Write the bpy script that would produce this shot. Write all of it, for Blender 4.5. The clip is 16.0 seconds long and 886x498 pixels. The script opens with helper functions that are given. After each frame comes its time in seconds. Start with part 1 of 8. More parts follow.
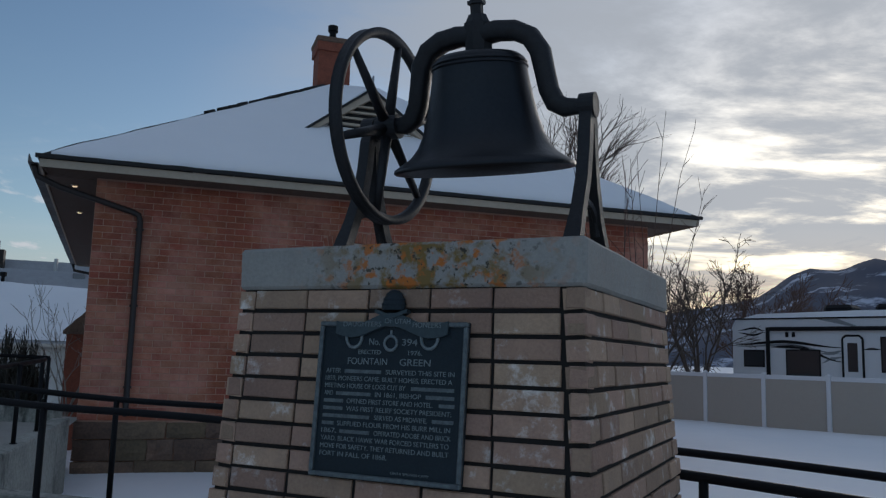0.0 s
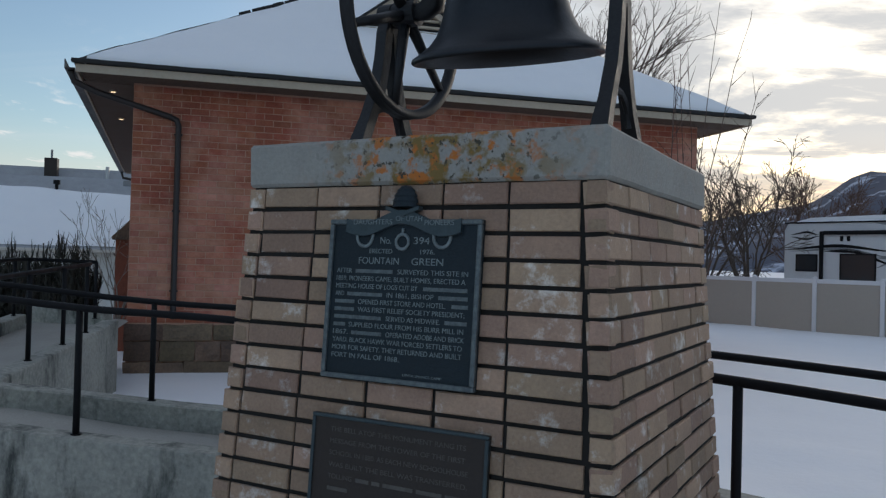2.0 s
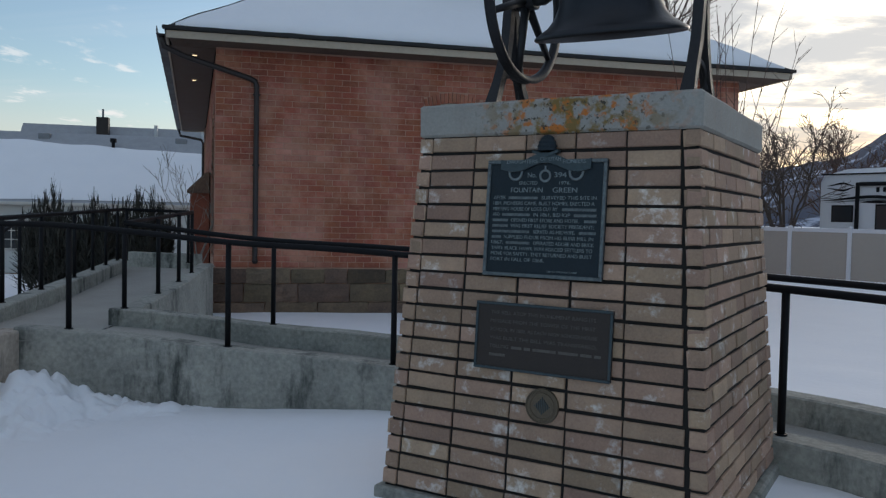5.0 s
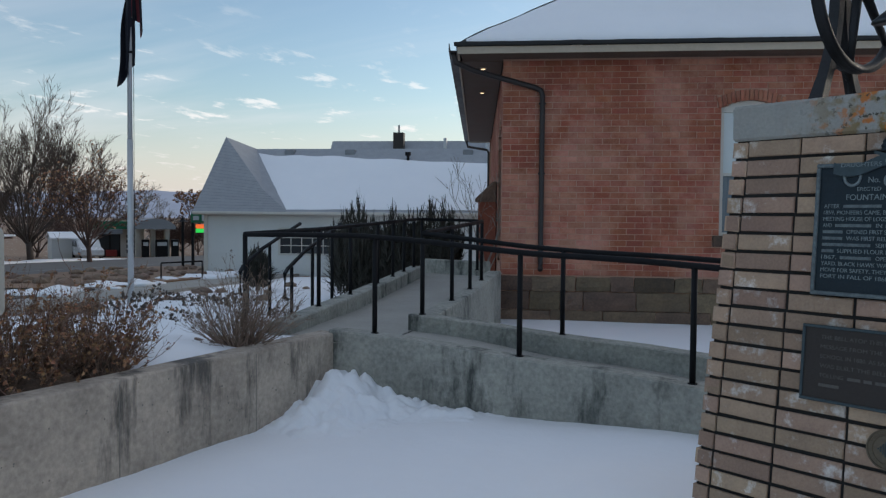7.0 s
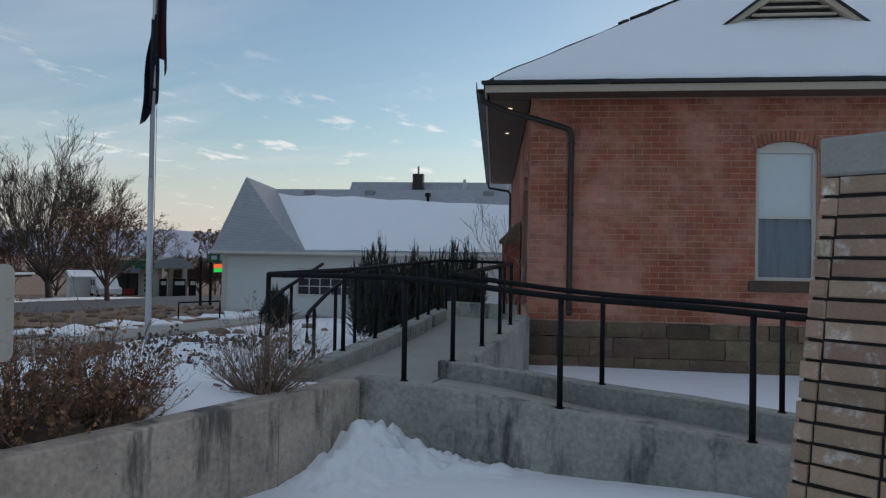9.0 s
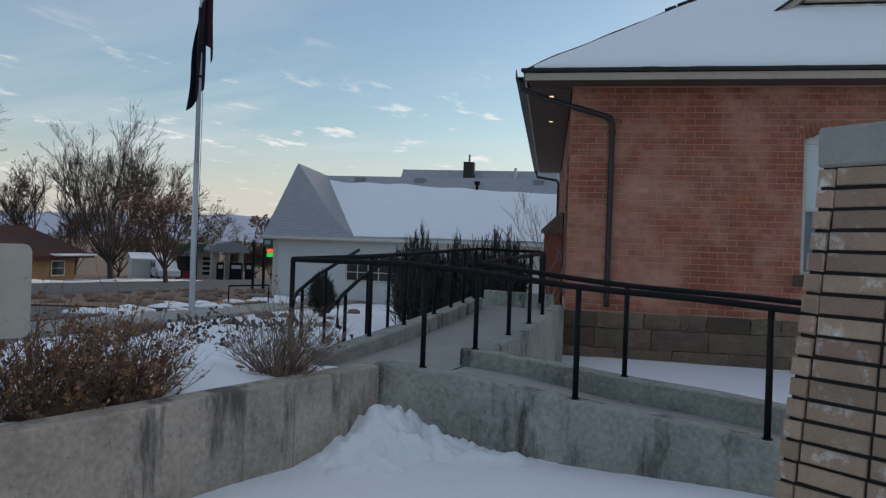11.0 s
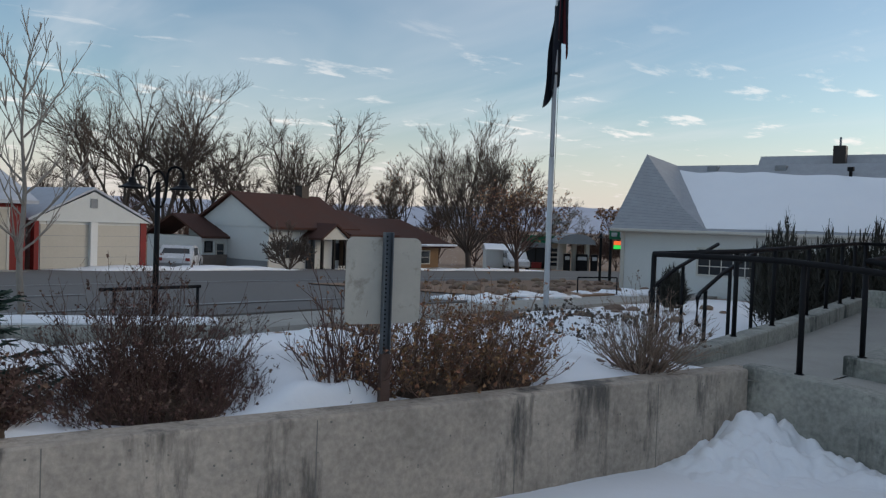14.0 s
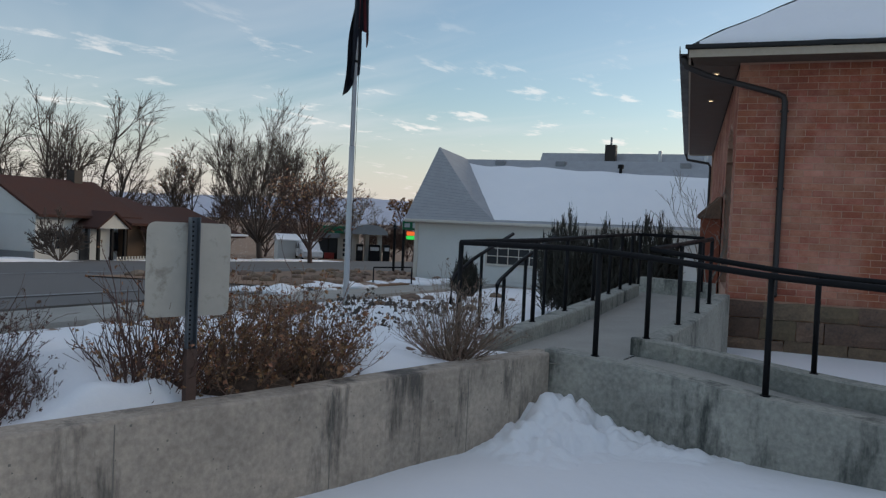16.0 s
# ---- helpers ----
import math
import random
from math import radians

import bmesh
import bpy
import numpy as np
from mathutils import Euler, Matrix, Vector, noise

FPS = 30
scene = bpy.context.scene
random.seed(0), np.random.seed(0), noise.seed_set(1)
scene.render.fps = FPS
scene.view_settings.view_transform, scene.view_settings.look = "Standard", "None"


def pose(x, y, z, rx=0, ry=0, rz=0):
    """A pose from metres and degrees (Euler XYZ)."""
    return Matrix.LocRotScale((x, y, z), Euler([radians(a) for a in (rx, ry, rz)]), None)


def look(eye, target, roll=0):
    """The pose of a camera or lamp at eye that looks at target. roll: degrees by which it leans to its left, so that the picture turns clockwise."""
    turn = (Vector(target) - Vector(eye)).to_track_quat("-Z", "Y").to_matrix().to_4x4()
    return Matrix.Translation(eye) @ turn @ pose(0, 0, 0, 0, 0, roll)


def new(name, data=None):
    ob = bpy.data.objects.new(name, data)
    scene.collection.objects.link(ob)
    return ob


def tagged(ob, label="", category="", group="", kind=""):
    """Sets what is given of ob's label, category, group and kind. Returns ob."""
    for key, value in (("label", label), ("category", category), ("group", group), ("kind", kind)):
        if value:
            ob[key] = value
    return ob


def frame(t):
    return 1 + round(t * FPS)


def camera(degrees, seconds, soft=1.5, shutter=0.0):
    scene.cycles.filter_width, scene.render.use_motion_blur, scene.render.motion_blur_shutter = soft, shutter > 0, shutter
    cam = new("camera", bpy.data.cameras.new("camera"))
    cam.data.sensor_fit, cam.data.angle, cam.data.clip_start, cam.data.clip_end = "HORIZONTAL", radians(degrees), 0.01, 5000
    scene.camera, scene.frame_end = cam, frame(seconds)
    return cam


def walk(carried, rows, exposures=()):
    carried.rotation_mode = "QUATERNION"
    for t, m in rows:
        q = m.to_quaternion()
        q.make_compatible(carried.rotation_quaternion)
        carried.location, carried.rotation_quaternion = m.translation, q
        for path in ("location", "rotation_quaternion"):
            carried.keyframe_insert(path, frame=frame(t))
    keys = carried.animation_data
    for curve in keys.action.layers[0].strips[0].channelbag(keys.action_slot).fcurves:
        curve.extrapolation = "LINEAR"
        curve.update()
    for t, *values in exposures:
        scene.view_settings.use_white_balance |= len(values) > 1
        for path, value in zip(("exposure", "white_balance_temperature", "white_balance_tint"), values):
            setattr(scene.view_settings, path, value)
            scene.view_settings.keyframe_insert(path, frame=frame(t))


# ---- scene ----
cam = camera(57.6, 16.0, soft=1.3)
PATH = [
    (0, (0.049, -0.072, 1.515), (0.07, 1.91, 1.78), 1.6),
    (0.5, (0.079, 0.018, 1.503), (0.092, 2.006, 1.72), 2.0),
    (1, (0.079, 0.05, 1.496), (0.075, 2.049, 1.572), 1.9),
    (1.5, (0.111, 0.07, 1.491), (0.077, 2.069, 1.523), 1.5),
    (2, (0.159, 0.093, 1.497), (0.068, 2.091, 1.527), 1.5),
    (2.5, (0.143, 0.054, 1.477), (0.045, 2.052, 1.509), 0.8),
    (3, (0.057, -0.039, 1.449), (-0.043, 1.959, 1.437), 0.8),
    (3.2, (0.035, -0.09, 1.444), (-0.086, 1.907, 1.415), 0.8),
    (5.3, (-0.28, -1.005, 1.357), (-0.458, 0.985, 1.276), 1.4),
    (5.5, (-0.297, -1.027, 1.355), (-0.54, 0.956, 1.274), 1.4),
    (6, (-0.361, -1.035, 1.361), (-0.904, 0.887, 1.272), 0.9),
    (6.5, (-0.393, -0.896, 1.394), (-1.187, 0.937, 1.309), 0.1),
    (7, (-0.379, -0.804, 1.398), (-1.2, 1.019, 1.321), 0.5),
    (7.5, (-0.439, -0.698, 1.38), (-1.25, 1.128, 1.307), 1.4),
    (8, (-0.578, -0.569, 1.394), (-1.38, 1.262, 1.335), 1.4),
    (8.5, (-0.665, -0.534, 1.385), (-1.464, 1.3, 1.381), 1.2),
    (9, (-0.662, -0.536, 1.392), (-1.52, 1.27, 1.418), 1.0),
    (9.2, (-0.655, -0.53, 1.392), (-1.566, 1.25, 1.418), 1.0),
    (11.3, (-0.392, -0.405, 1.394), (-1.374, 1.337, 1.378), 2.0),
    (11.5, (-0.387, -0.404, 1.394), (-1.386, 1.328, 1.363), 2.0),
    (12, (-0.383, -0.443, 1.406), (-1.687, 1.072, 1.353), 1.2),
    (12.5, (-0.407, -0.478, 1.413), (-1.968, 0.771, 1.36), 0.1),
    (13, (-0.431, -0.439, 1.411), (-2.1, 0.661, 1.354), -0.1),
    (13.5, (-0.439, -0.488, 1.407), (-2.103, 0.62, 1.346), 0.8),
    (14, (-0.557, -0.455, 1.408), (-2.162, 0.738, 1.351), 2.1),
    (14.5, (-0.654, -0.475, 1.402), (-2.012, 0.992, 1.363), 2.5),
    (15, (-0.741, -0.447, 1.38), (-1.927, 1.164, 1.351), 2.8),
    (15.5, (-0.751, -0.461, 1.381), (-1.89, 1.183, 1.35), 2.8),
    (16, (-0.76, -0.462, 1.378), (-2.007, 1.1, 1.319), 2.6),
]
walk(cam, [(t, look(eye, target, roll)) for t, eye, target, roll in PATH],
     [(0, -0.62, 5850, 10), (0.5, -0.6, 5850, 10), (1.0, -0.48, 6000, 10), (1.5, -0.14, 6250, 10), (2.0, -0.05, 6350, 10), (3.0, -0.02, 6350, 10), (5.5, 0.0, 6350, 10), (6.0, -0.02, 6350, 10), (6.5, 0.1, 6350, 10), (8.0, 0.18, 6400, 10), (9.0, -0.03, 6400, 10), (11.5, 0.05, 6400, 10), (13.0, 0.16, 6450, 10), (15.0, 0.08, 6500, 10), (16.0, 0.08, 6500, 10)])

# ---- world, sun, exposure ----
SUN_AZ = 27.0        # degrees to the right of +y
SUN_EL = 11.0


def sky_world():
    w = bpy.data.worlds.new("sky")
    scene.world = w
    w.use_nodes = True
    nt = w.node_tree
    nt.nodes.clear()
    N, L = nt.nodes.new, nt.links.new
    out, bg = N("ShaderNodeOutputWorld"), N("ShaderNodeBackground")
    sky = N("ShaderNodeTexSky")
    sky.sky_type = "NISHITA"
    sky.sun_disc = False
    sky.sun_elevation = radians(SUN_EL)
    sky.sun_rotation = radians(SUN_AZ)
    sky.air_density, sky.dust_density, sky.ozone_density = 1.0, 0.8, 1.6
    tc = N("ShaderNodeTexCoord")
    sep = N("ShaderNodeSeparateXYZ")
    L(tc.outputs["Generated"], sep.inputs[0])

    def m(op, a, b=None, c=None):
        n = N("ShaderNodeMath")
        n.operation = op
        for i, v in enumerate((a, b, c)):
            if v is None:
                continue
            if isinstance(v, (int, float)):
                n.inputs[i].default_value = v
            else:
                L(v, n.inputs[i])
        return n.outputs[0]

    zc = m("ADD", m("MAXIMUM", sep.outputs[2], 0.0), 0.10)
    px, py = m("DIVIDE", sep.outputs[0], zc), m("DIVIDE", sep.outputs[1], zc)
    comb = N("ShaderNodeCombineXYZ")
    L(px, comb.inputs[0])
    L(py, comb.inputs[1])

    def cloud(scale, detail, rough, lo, hi, stretch, turn, dist=0.5, off=0.0):
        mp = N("ShaderNodeMapping")
        mp.inputs["Scale"].default_value = stretch
        mp.inputs["Rotation"].default_value = (0, 0, radians(turn))
        mp.inputs["Location"].default_value = (off, off * 0.7, 0)
        L(comb.outputs[0], mp.inputs[0])
        nz = N("ShaderNodeTexNoise")
        nz.inputs["Scale"].default_value = scale
        nz.inputs["Detail"].default_value = detail
        nz.inputs["Roughness"].default_value = rough
        nz.inputs["Distortion"].default_value = dist
        L(mp.outputs[0], nz.inputs["Vector"])
        mr = N("ShaderNodeMapRange")
        mr.interpolation_type = "SMOOTHSTEP"
        mr.inputs["From Min"].default_value, mr.inputs["From Max"].default_value = lo, hi
        L(nz.outputs[0], mr.inputs["Value"])
        return mr.outputs[0]

    # toward the low sun: how near a direction is to it
    s = Vector((math.sin(radians(SUN_AZ)) * math.cos(radians(SUN_EL)), math.cos(radians(SUN_AZ)) * math.cos(radians(SUN_EL)), math.sin(radians(SUN_EL))))
    dot = N("ShaderNodeVectorMath")
    dot.operation = "DOT_PRODUCT"
    L(tc.outputs["Generated"], dot.inputs[0])
    dot.inputs[1].default_value = s
    near = N("ShaderNodeMapRange")
    near.interpolation_type = "SMOOTHSTEP"
    near.inputs["From Min"].default_value, near.inputs["From Max"].default_value = 0.80, 0.99
    L(dot.outputs["Value"], near.inputs["Value"])

    def mix(f, a, b, mode="MIX"):
        n = N("ShaderNodeMix")
        n.data_type, n.blend_type = "RGBA", mode
        for sock, v in ((n.inputs["Factor"], f), (n.inputs["A"], a), (n.inputs["B"], b)):
            if isinstance(v, (int, float)):
                sock.default_value = v
            elif isinstance(v, tuple):
                sock.default_value = (*v, 1)
            else:
                L(v, sock)
        return n.outputs["Result"]

    base = mix(1.0, sky.outputs[0], (SKY_TINT[0], SKY_TINT[1], SKY_TINT[2]), "MULTIPLY")
    thin = cloud(0.55, 5, 0.55, 0.46, 0.72, (0.5, 1.6, 1), 35)
    puff = cloud(3.0, 7, 0.62, 0.565, 0.68, (1.3, 0.8, 1), -55, 0.25, 3.1)
    bank = cloud(1.2, 8, 0.62, 0.27, 0.57, (1, 1.3, 1), -25, 0.25, 7.7)
    thin = m("MULTIPLY", thin, 0.34)
    low = N("ShaderNodeMapRange")
    low.inputs["From Min"].default_value, low.inputs["From Max"].default_value = 0.26, 0.12
    L(sep.outputs[2], low.inputs["Value"])
    puff = m("MULTIPLY", puff, low.outputs[0])
    c1 = mix(thin, base, CLOUD_PALE)
    # extra brightness overhead, above the view, added to light the ground
    over = N("ShaderNodeMapRange")
    over.interpolation_type = "SMOOTHSTEP"
    over.inputs["From Min"].default_value, over.inputs["From Max"].default_value = 0.42, 0.90
    L(sep.outputs[2], over.inputs["Value"])
    c1 = mix(m("MULTIPLY", over.outputs[0], 0.21), c1, OVERHEAD_FILL)
    c2 = mix(m("MULTIPLY", puff, 0.68), c1, CLOUD_WARM)
    wide = N("ShaderNodeMapRange")
    wide.interpolation_type = "SMOOTHSTEP"
    wide.inputs["From Min"].default_value, wide.inputs["From Max"].default_value = 0.70, 0.90
    L(dot.outputs["Value"], wide.inputs["Value"])
    c3 = mix(m("MULTIPLY", m("MULTIPLY", bank, wide.outputs[0]), 0.97), c2, CLOUD_BANK)
    glow = mix(m("MULTIPLY", near.outputs[0], 1.0), (0, 0, 0), GLOW)
    c4 = mix(1.0, c3, glow, "ADD")
    # pale horizon band
    hz = N("ShaderNodeMapRange")
    hz.interpolation_type = "SMOOTHSTEP"
    hz.inputs["From Min"].default_value, hz.inputs["From Max"].default_value = 0.16, 0.0
    L(sep.outputs[2], hz.inputs["Value"])
    c5 = mix(m("MULTIPLY", hz.outputs[0], 0.72), c4, mix(near.outputs[0], HORIZON, HORIZON_SUN))
    L(c5, bg.inputs[0])
    bg.inputs[1].default_value = SKY_STRENGTH
    L(bg.outputs[0], out.inputs[0])


SKY_STRENGTH = 0.15
SKY_TINT = (1.02, 1.04, 1.07)
CLOUD_PALE = (5.3, 5.35, 5.5)
OVERHEAD_FILL = (7.8, 8.0, 8.3)
CLOUD_WARM = (7.0, 6.6, 6.3)
CLOUD_BANK = (3.5, 3.8, 4.2)
GLOW = (0.9, 0.62, 0.22)
HORIZON_SUN = (8.5, 5.6, 2.6)
HORIZON = (4.75, 4.3, 4.35)
sky_world()

sun_data = bpy.data.lights.new("sun", "SUN")
sun_data.energy, sun_data.angle, sun_data.color = 1.0, radians(24), (1.0, 0.86, 0.7)
sun = new("sun", sun_data)
sun.matrix_world = look((0, 0, 30), (-math.sin(radians(SUN_AZ)), -math.cos(radians(SUN_AZ)), 30 - math.tan(radians(SUN_EL))))


# ---- materials ----
def material(name, base, second=None, rough=0.8, metal=0.0, grain=40.0, stain=1.5, amount=0.5, bump=0.2, bump_scale=None, spread=0.0, specular=0.4, stretch=(1, 1, 1), island=False, dark=None, dark_scale=3.0, dark_lo=0.55, dark_hi=0.7, runs=None):
    """A surface with fine grain, broad stains and relief, in metres of the object."""
    mt = bpy.data.materials.new(name)
    mt.use_nodes = True
    nt = mt.node_tree
    N, L = nt.nodes.new, nt.links.new
    bsdf = nt.nodes["Principled BSDF"]
    bsdf.inputs["Roughness"].default_value = rough
    bsdf.inputs["Metallic"].default_value = metal
    bsdf.inputs["Specular IOR Level"].default_value = specular
    second = second or tuple(0.7 * c for c in base)
    tc = N("ShaderNodeTexCoord")
    geo = N("ShaderNodeNewGeometry")
    mp = N("ShaderNodeMapping")
    mp.inputs["Scale"].default_value = stretch
    L(geo.outputs["Position"], mp.inputs[0])

    def nz(scale, detail=5.0, rough_=0.6):
        n = N("ShaderNodeTexNoise")
        n.inputs["Scale"].default_value, n.inputs["Detail"].default_value, n.inputs["Roughness"].default_value = scale, detail, rough_
        L(mp.outputs[0], n.inputs["Vector"])
        return n.outputs[0]

    def ramp(v, lo, hi):
        r = N("ShaderNodeMapRange")
        r.inputs["From Min"].default_value, r.inputs["From Max"].default_value = lo, hi
        L(v, r.inputs["Value"])
        return r.outputs[0]

    def mix(f, a, b, mode="MIX"):
        n = N("ShaderNodeMix")
        n.data_type, n.blend_type = "RGBA", mode
        for sock, v in ((n.inputs["Factor"], f), (n.inputs["A"], a), (n.inputs["B"], b)):
            if isinstance(v, (int, float)):
                sock.default_value = v
            elif isinstance(v, tuple):
                sock.default_value = (*v, 1)
            else:
                L(v, sock)
        return n.outputs["Result"]

    big, fine = nz(stain, 6, 0.65), nz(grain, 4, 0.6)
    add = N("ShaderNodeMath")
    add.operation = "MULTIPLY_ADD"
    L(fine, add.inputs[0])
    add.inputs[1].default_value = 0.45
    sc = N("ShaderNodeMath")
    sc.operation = "MULTIPLY"
    L(big, sc.inputs[0])
    sc.inputs[1].default_value = 0.55
    L(sc.outputs[0], add.inputs[2])
    f = ramp(add.outputs[0], 0.5 - 0.28 / max(amount, 0.05) * 0.5, 0.5 + 0.28 / max(amount, 0.05) * 0.5)
    col = mix(f, second, base)
    if dark:
        spot = nz(dark_scale, 7, 0.7)
        if runs:                               # stains drawn out downward
            rm = N("ShaderNodeMapping")
            rm.inputs["Scale"].default_value = (1, 1, runs)
            L(geo.outputs["Position"], rm.inputs[0])
            L(rm.outputs[0], spot.node.inputs["Vector"])
        d = ramp(spot, dark_lo, dark_hi)
        col = mix(d, col, dark)
    if spread:
        oi = N("ShaderNodeObjectInfo")
        rnd = geo.outputs["Random Per Island"] if island else oi.outputs["Random"]
        hsv = N("ShaderNodeHueSaturation")
        v = ramp(rnd, 0.0, 1.0)
        mr = N("ShaderNodeMapRange")
        mr.inputs["To Min"].default_value, mr.inputs["To Max"].default_value = 1 - spread, 1 + spread
        L(v, mr.inputs["Value"])
        L(mr.outputs[0], hsv.inputs["Value"])
        wn = N("ShaderNodeTexWhiteNoise")
        wn.noise_dimensions = "1D"
        L(rnd, wn.inputs["W"])
        mh = N("ShaderNodeMapRange")
        mh.inputs["To Min"].default_value, mh.inputs["To Max"].default_value = 0.5 - 0.05 * spread, 0.5 + 0.05 * spread
        L(wn.outputs["Value"], mh.inputs["Value"])
        L(mh.outputs[0], hsv.inputs["Hue"])
        L(col, hsv.inputs["Color"])
        col = hsv.outputs[0]
    L(col, bsdf.inputs["Base Color"])
    rr = ramp(big, 0.3, 0.7)
    mr2 = N("ShaderNodeMapRange")
    mr2.inputs["To Min"].default_value, mr2.inputs["To Max"].default_value = max(rough - 0.1, 0.05), min(rough + 0.1, 1)
    L(rr, mr2.inputs["Value"])
    L(mr2.outputs[0], bsdf.inputs["Roughness"])
    if bump:
        b = N("ShaderNodeBump")
        b.inputs["Strength"].default_value = bump
        b.inputs["Distance"].default_value = 0.01
        L(nz(bump_scale or grain, 6, 0.65), b.inputs["Height"])
        L(b.outputs[0], bsdf.inputs["Normal"])
    return mt


def emitter(name, color, strength):
    mt = bpy.data.materials.new(name)
    mt.use_nodes = True
    b = mt.node_tree.nodes["Principled BSDF"]
    b.inputs["Base Color"].default_value = (*color, 1)
    b.inputs["Emission Color"].default_value = (*color, 1)
    b.inputs["Emission Strength"].default_value = strength
    return mt


def glass(name, color, rough=0.08):
    mt = bpy.data.materials.new(name)
    mt.use_nodes = True
    b = mt.node_tree.nodes["Principled BSDF"]
    b.inputs["Base Color"].default_value = (*color, 1)
    b.inputs["Roughness"].default_value = rough
    b.inputs["Specular IOR Level"].default_value = 0.6
    return mt


SNOW = material("snow", (0.92, 0.92, 0.93), (0.84, 0.85, 0.88), rough=0.75, grain=60, stain=1.2, amount=0.5, bump=0.6, bump_scale=11)
# stained concrete, coloured darker and cooler than the planter's partly for shade
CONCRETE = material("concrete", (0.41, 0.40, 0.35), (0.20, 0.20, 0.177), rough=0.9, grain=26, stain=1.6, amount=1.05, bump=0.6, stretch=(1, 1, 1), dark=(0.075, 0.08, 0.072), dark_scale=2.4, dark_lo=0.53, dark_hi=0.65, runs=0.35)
# planter's stained concrete, coloured paler and warmer partly for sun on it
PLANTER_CONCRETE_LIT = material("planter_concrete_lit", (0.525, 0.445, 0.365), (0.295, 0.25, 0.207), rough=0.9, grain=26, stain=1.6, amount=1.05, bump=0.6, stretch=(1, 1, 1), dark=(0.115, 0.103, 0.09), dark_scale=2.2, dark_lo=0.51, dark_hi=0.61, runs=0.22)
FORM_MARK = material("form_mark", (0.24, 0.22, 0.19), (0.15, 0.14, 0.12), rough=0.95, grain=40, bump=0.2)
CONCRETE_TOP = material("concrete_walk", (0.40, 0.38, 0.34), (0.27, 0.26, 0.235), rough=0.9, grain=70, stain=1.4, amount=0.9, bump=0.25)
BUFF = material("buff_brick", (0.42, 0.285, 0.198), (0.27, 0.18, 0.13), rough=0.85, grain=90, stain=7, amount=0.8, bump=0.5, spread=0.24, dark=(0.62, 0.57, 0.52), dark_scale=8.0, dark_lo=0.56, dark_hi=0.68)
BUFF_REST = material("buff_brick_rest", (0.44, 0.30, 0.21), (0.30, 0.20, 0.145), rough=0.85, grain=90, stain=7, amount=0.8, bump=0.5, spread=0.22, island=True)
OLD_BRICK = material("dark_old_brick", (0.30, 0.10, 0.06), (0.17, 0.055, 0.035), rough=0.9, grain=30, stain=5, amount=0.9, bump=0.5)
JOINT = material("raked_joint", (0.022, 0.02, 0.018), (0.012, 0.011, 0.01), rough=0.95, grain=60, bump=0.4)
CAPSTONE = material("cap_concrete", (0.37, 0.36, 0.33), (0.25, 0.245, 0.225), rough=0.9, grain=80, stain=3, amount=0.7, bump=0.4, dark=(0.10, 0.10, 0.08), dark_scale=9, dark_lo=0.66, dark_hi=0.72)
RED = material("red_brick", (0.38, 0.118, 0.066), (0.225, 0.068, 0.041), rough=0.9, grain=50, stain=2.2, amount=0.95, bump=0.4, spread=0.13, dark=(0.53, 0.265, 0.19), dark_scale=0.8, dark_lo=0.44, dark_hi=0.66)
RED_REST = material("red_brick_rest", (0.38, 0.118, 0.066), (0.225, 0.068, 0.041), rough=0.9, grain=50, stain=2.2, amount=0.95, bump=0.4, spread=0.13, island=True, dark=(0.53, 0.265, 0.19), dark_scale=0.8, dark_lo=0.44, dark_hi=0.66)
MORTAR = material("red_mortar", (0.52, 0.32, 0.235), (0.36, 0.205, 0.145), rough=0.95, grain=40, stain=2, amount=0.6, bump=0.3)
STONE = material("foundation_stone", (0.20, 0.135, 0.088), (0.08, 0.058, 0.043), rough=0.9, grain=30, stain=3, amount=0.9, bump=1.0, bump_scale=14, spread=0.4)
IRON = material("black_painted_steel", (0.007, 0.007, 0.009), (0.012, 0.012, 0.013), rough=0.55, grain=80, stain=5, amount=0.4, bump=0.05, specular=0.14)
BELL = material("blackened_bronze", (0.022, 0.026, 0.032), (0.012, 0.014, 0.018), rough=0.42, metal=0.35, grain=60, stain=6, amount=0.7, bump=0.12)
BELL_FRAME = material("weathered_iron", (0.03, 0.032, 0.036), (0.016, 0.016, 0.018), rough=0.55, metal=0.3, grain=60, stain=8, amount=0.7, bump=0.25)
BRONZE = material("verdigris_bronze", (0.017, 0.029, 0.038), (0.008, 0.015, 0.021), rough=0.5, metal=0.35, grain=120, stain=14, amount=0.7, bump=0.35)
BRONZE_RIM = material("verdigris_rim", (0.06, 0.085, 0.095), (0.03, 0.045, 0.052), rough=0.5, metal=0.3, grain=90, stain=14, amount=0.7, bump=0.2)
LETTER = material("worn_letters", (0.25, 0.295, 0.30), (0.12, 0.145, 0.155), rough=0.5, metal=0.3, grain=60, stain=22, amount=0.8, bump=0)
NAME_BAR = material("worn_raised_bar", (0.15, 0.18, 0.185), (0.075, 0.09, 0.10), rough=0.5, metal=0.3, grain=60, stain=30, amount=0.9, bump=0)
BROWN_BRONZE = material("brown_bronze", (0.045, 0.036, 0.032), (0.028, 0.022, 0.02), rough=0.5, metal=0.3, grain=90, stain=9, amount=0.6, bump=0.2)
BROWN_LETTER = material("dull_letters", (0.13, 0.12, 0.11), (0.075, 0.068, 0.06), rough=0.55, metal=0.3, grain=60, stain=16, amount=0.8, bump=0)
SEAL = material("brass_seal", (0.16, 0.125, 0.085), (0.09, 0.07, 0.05), rough=0.5, metal=0.4, grain=90, stain=20, amount=0.7, bump=0.2)
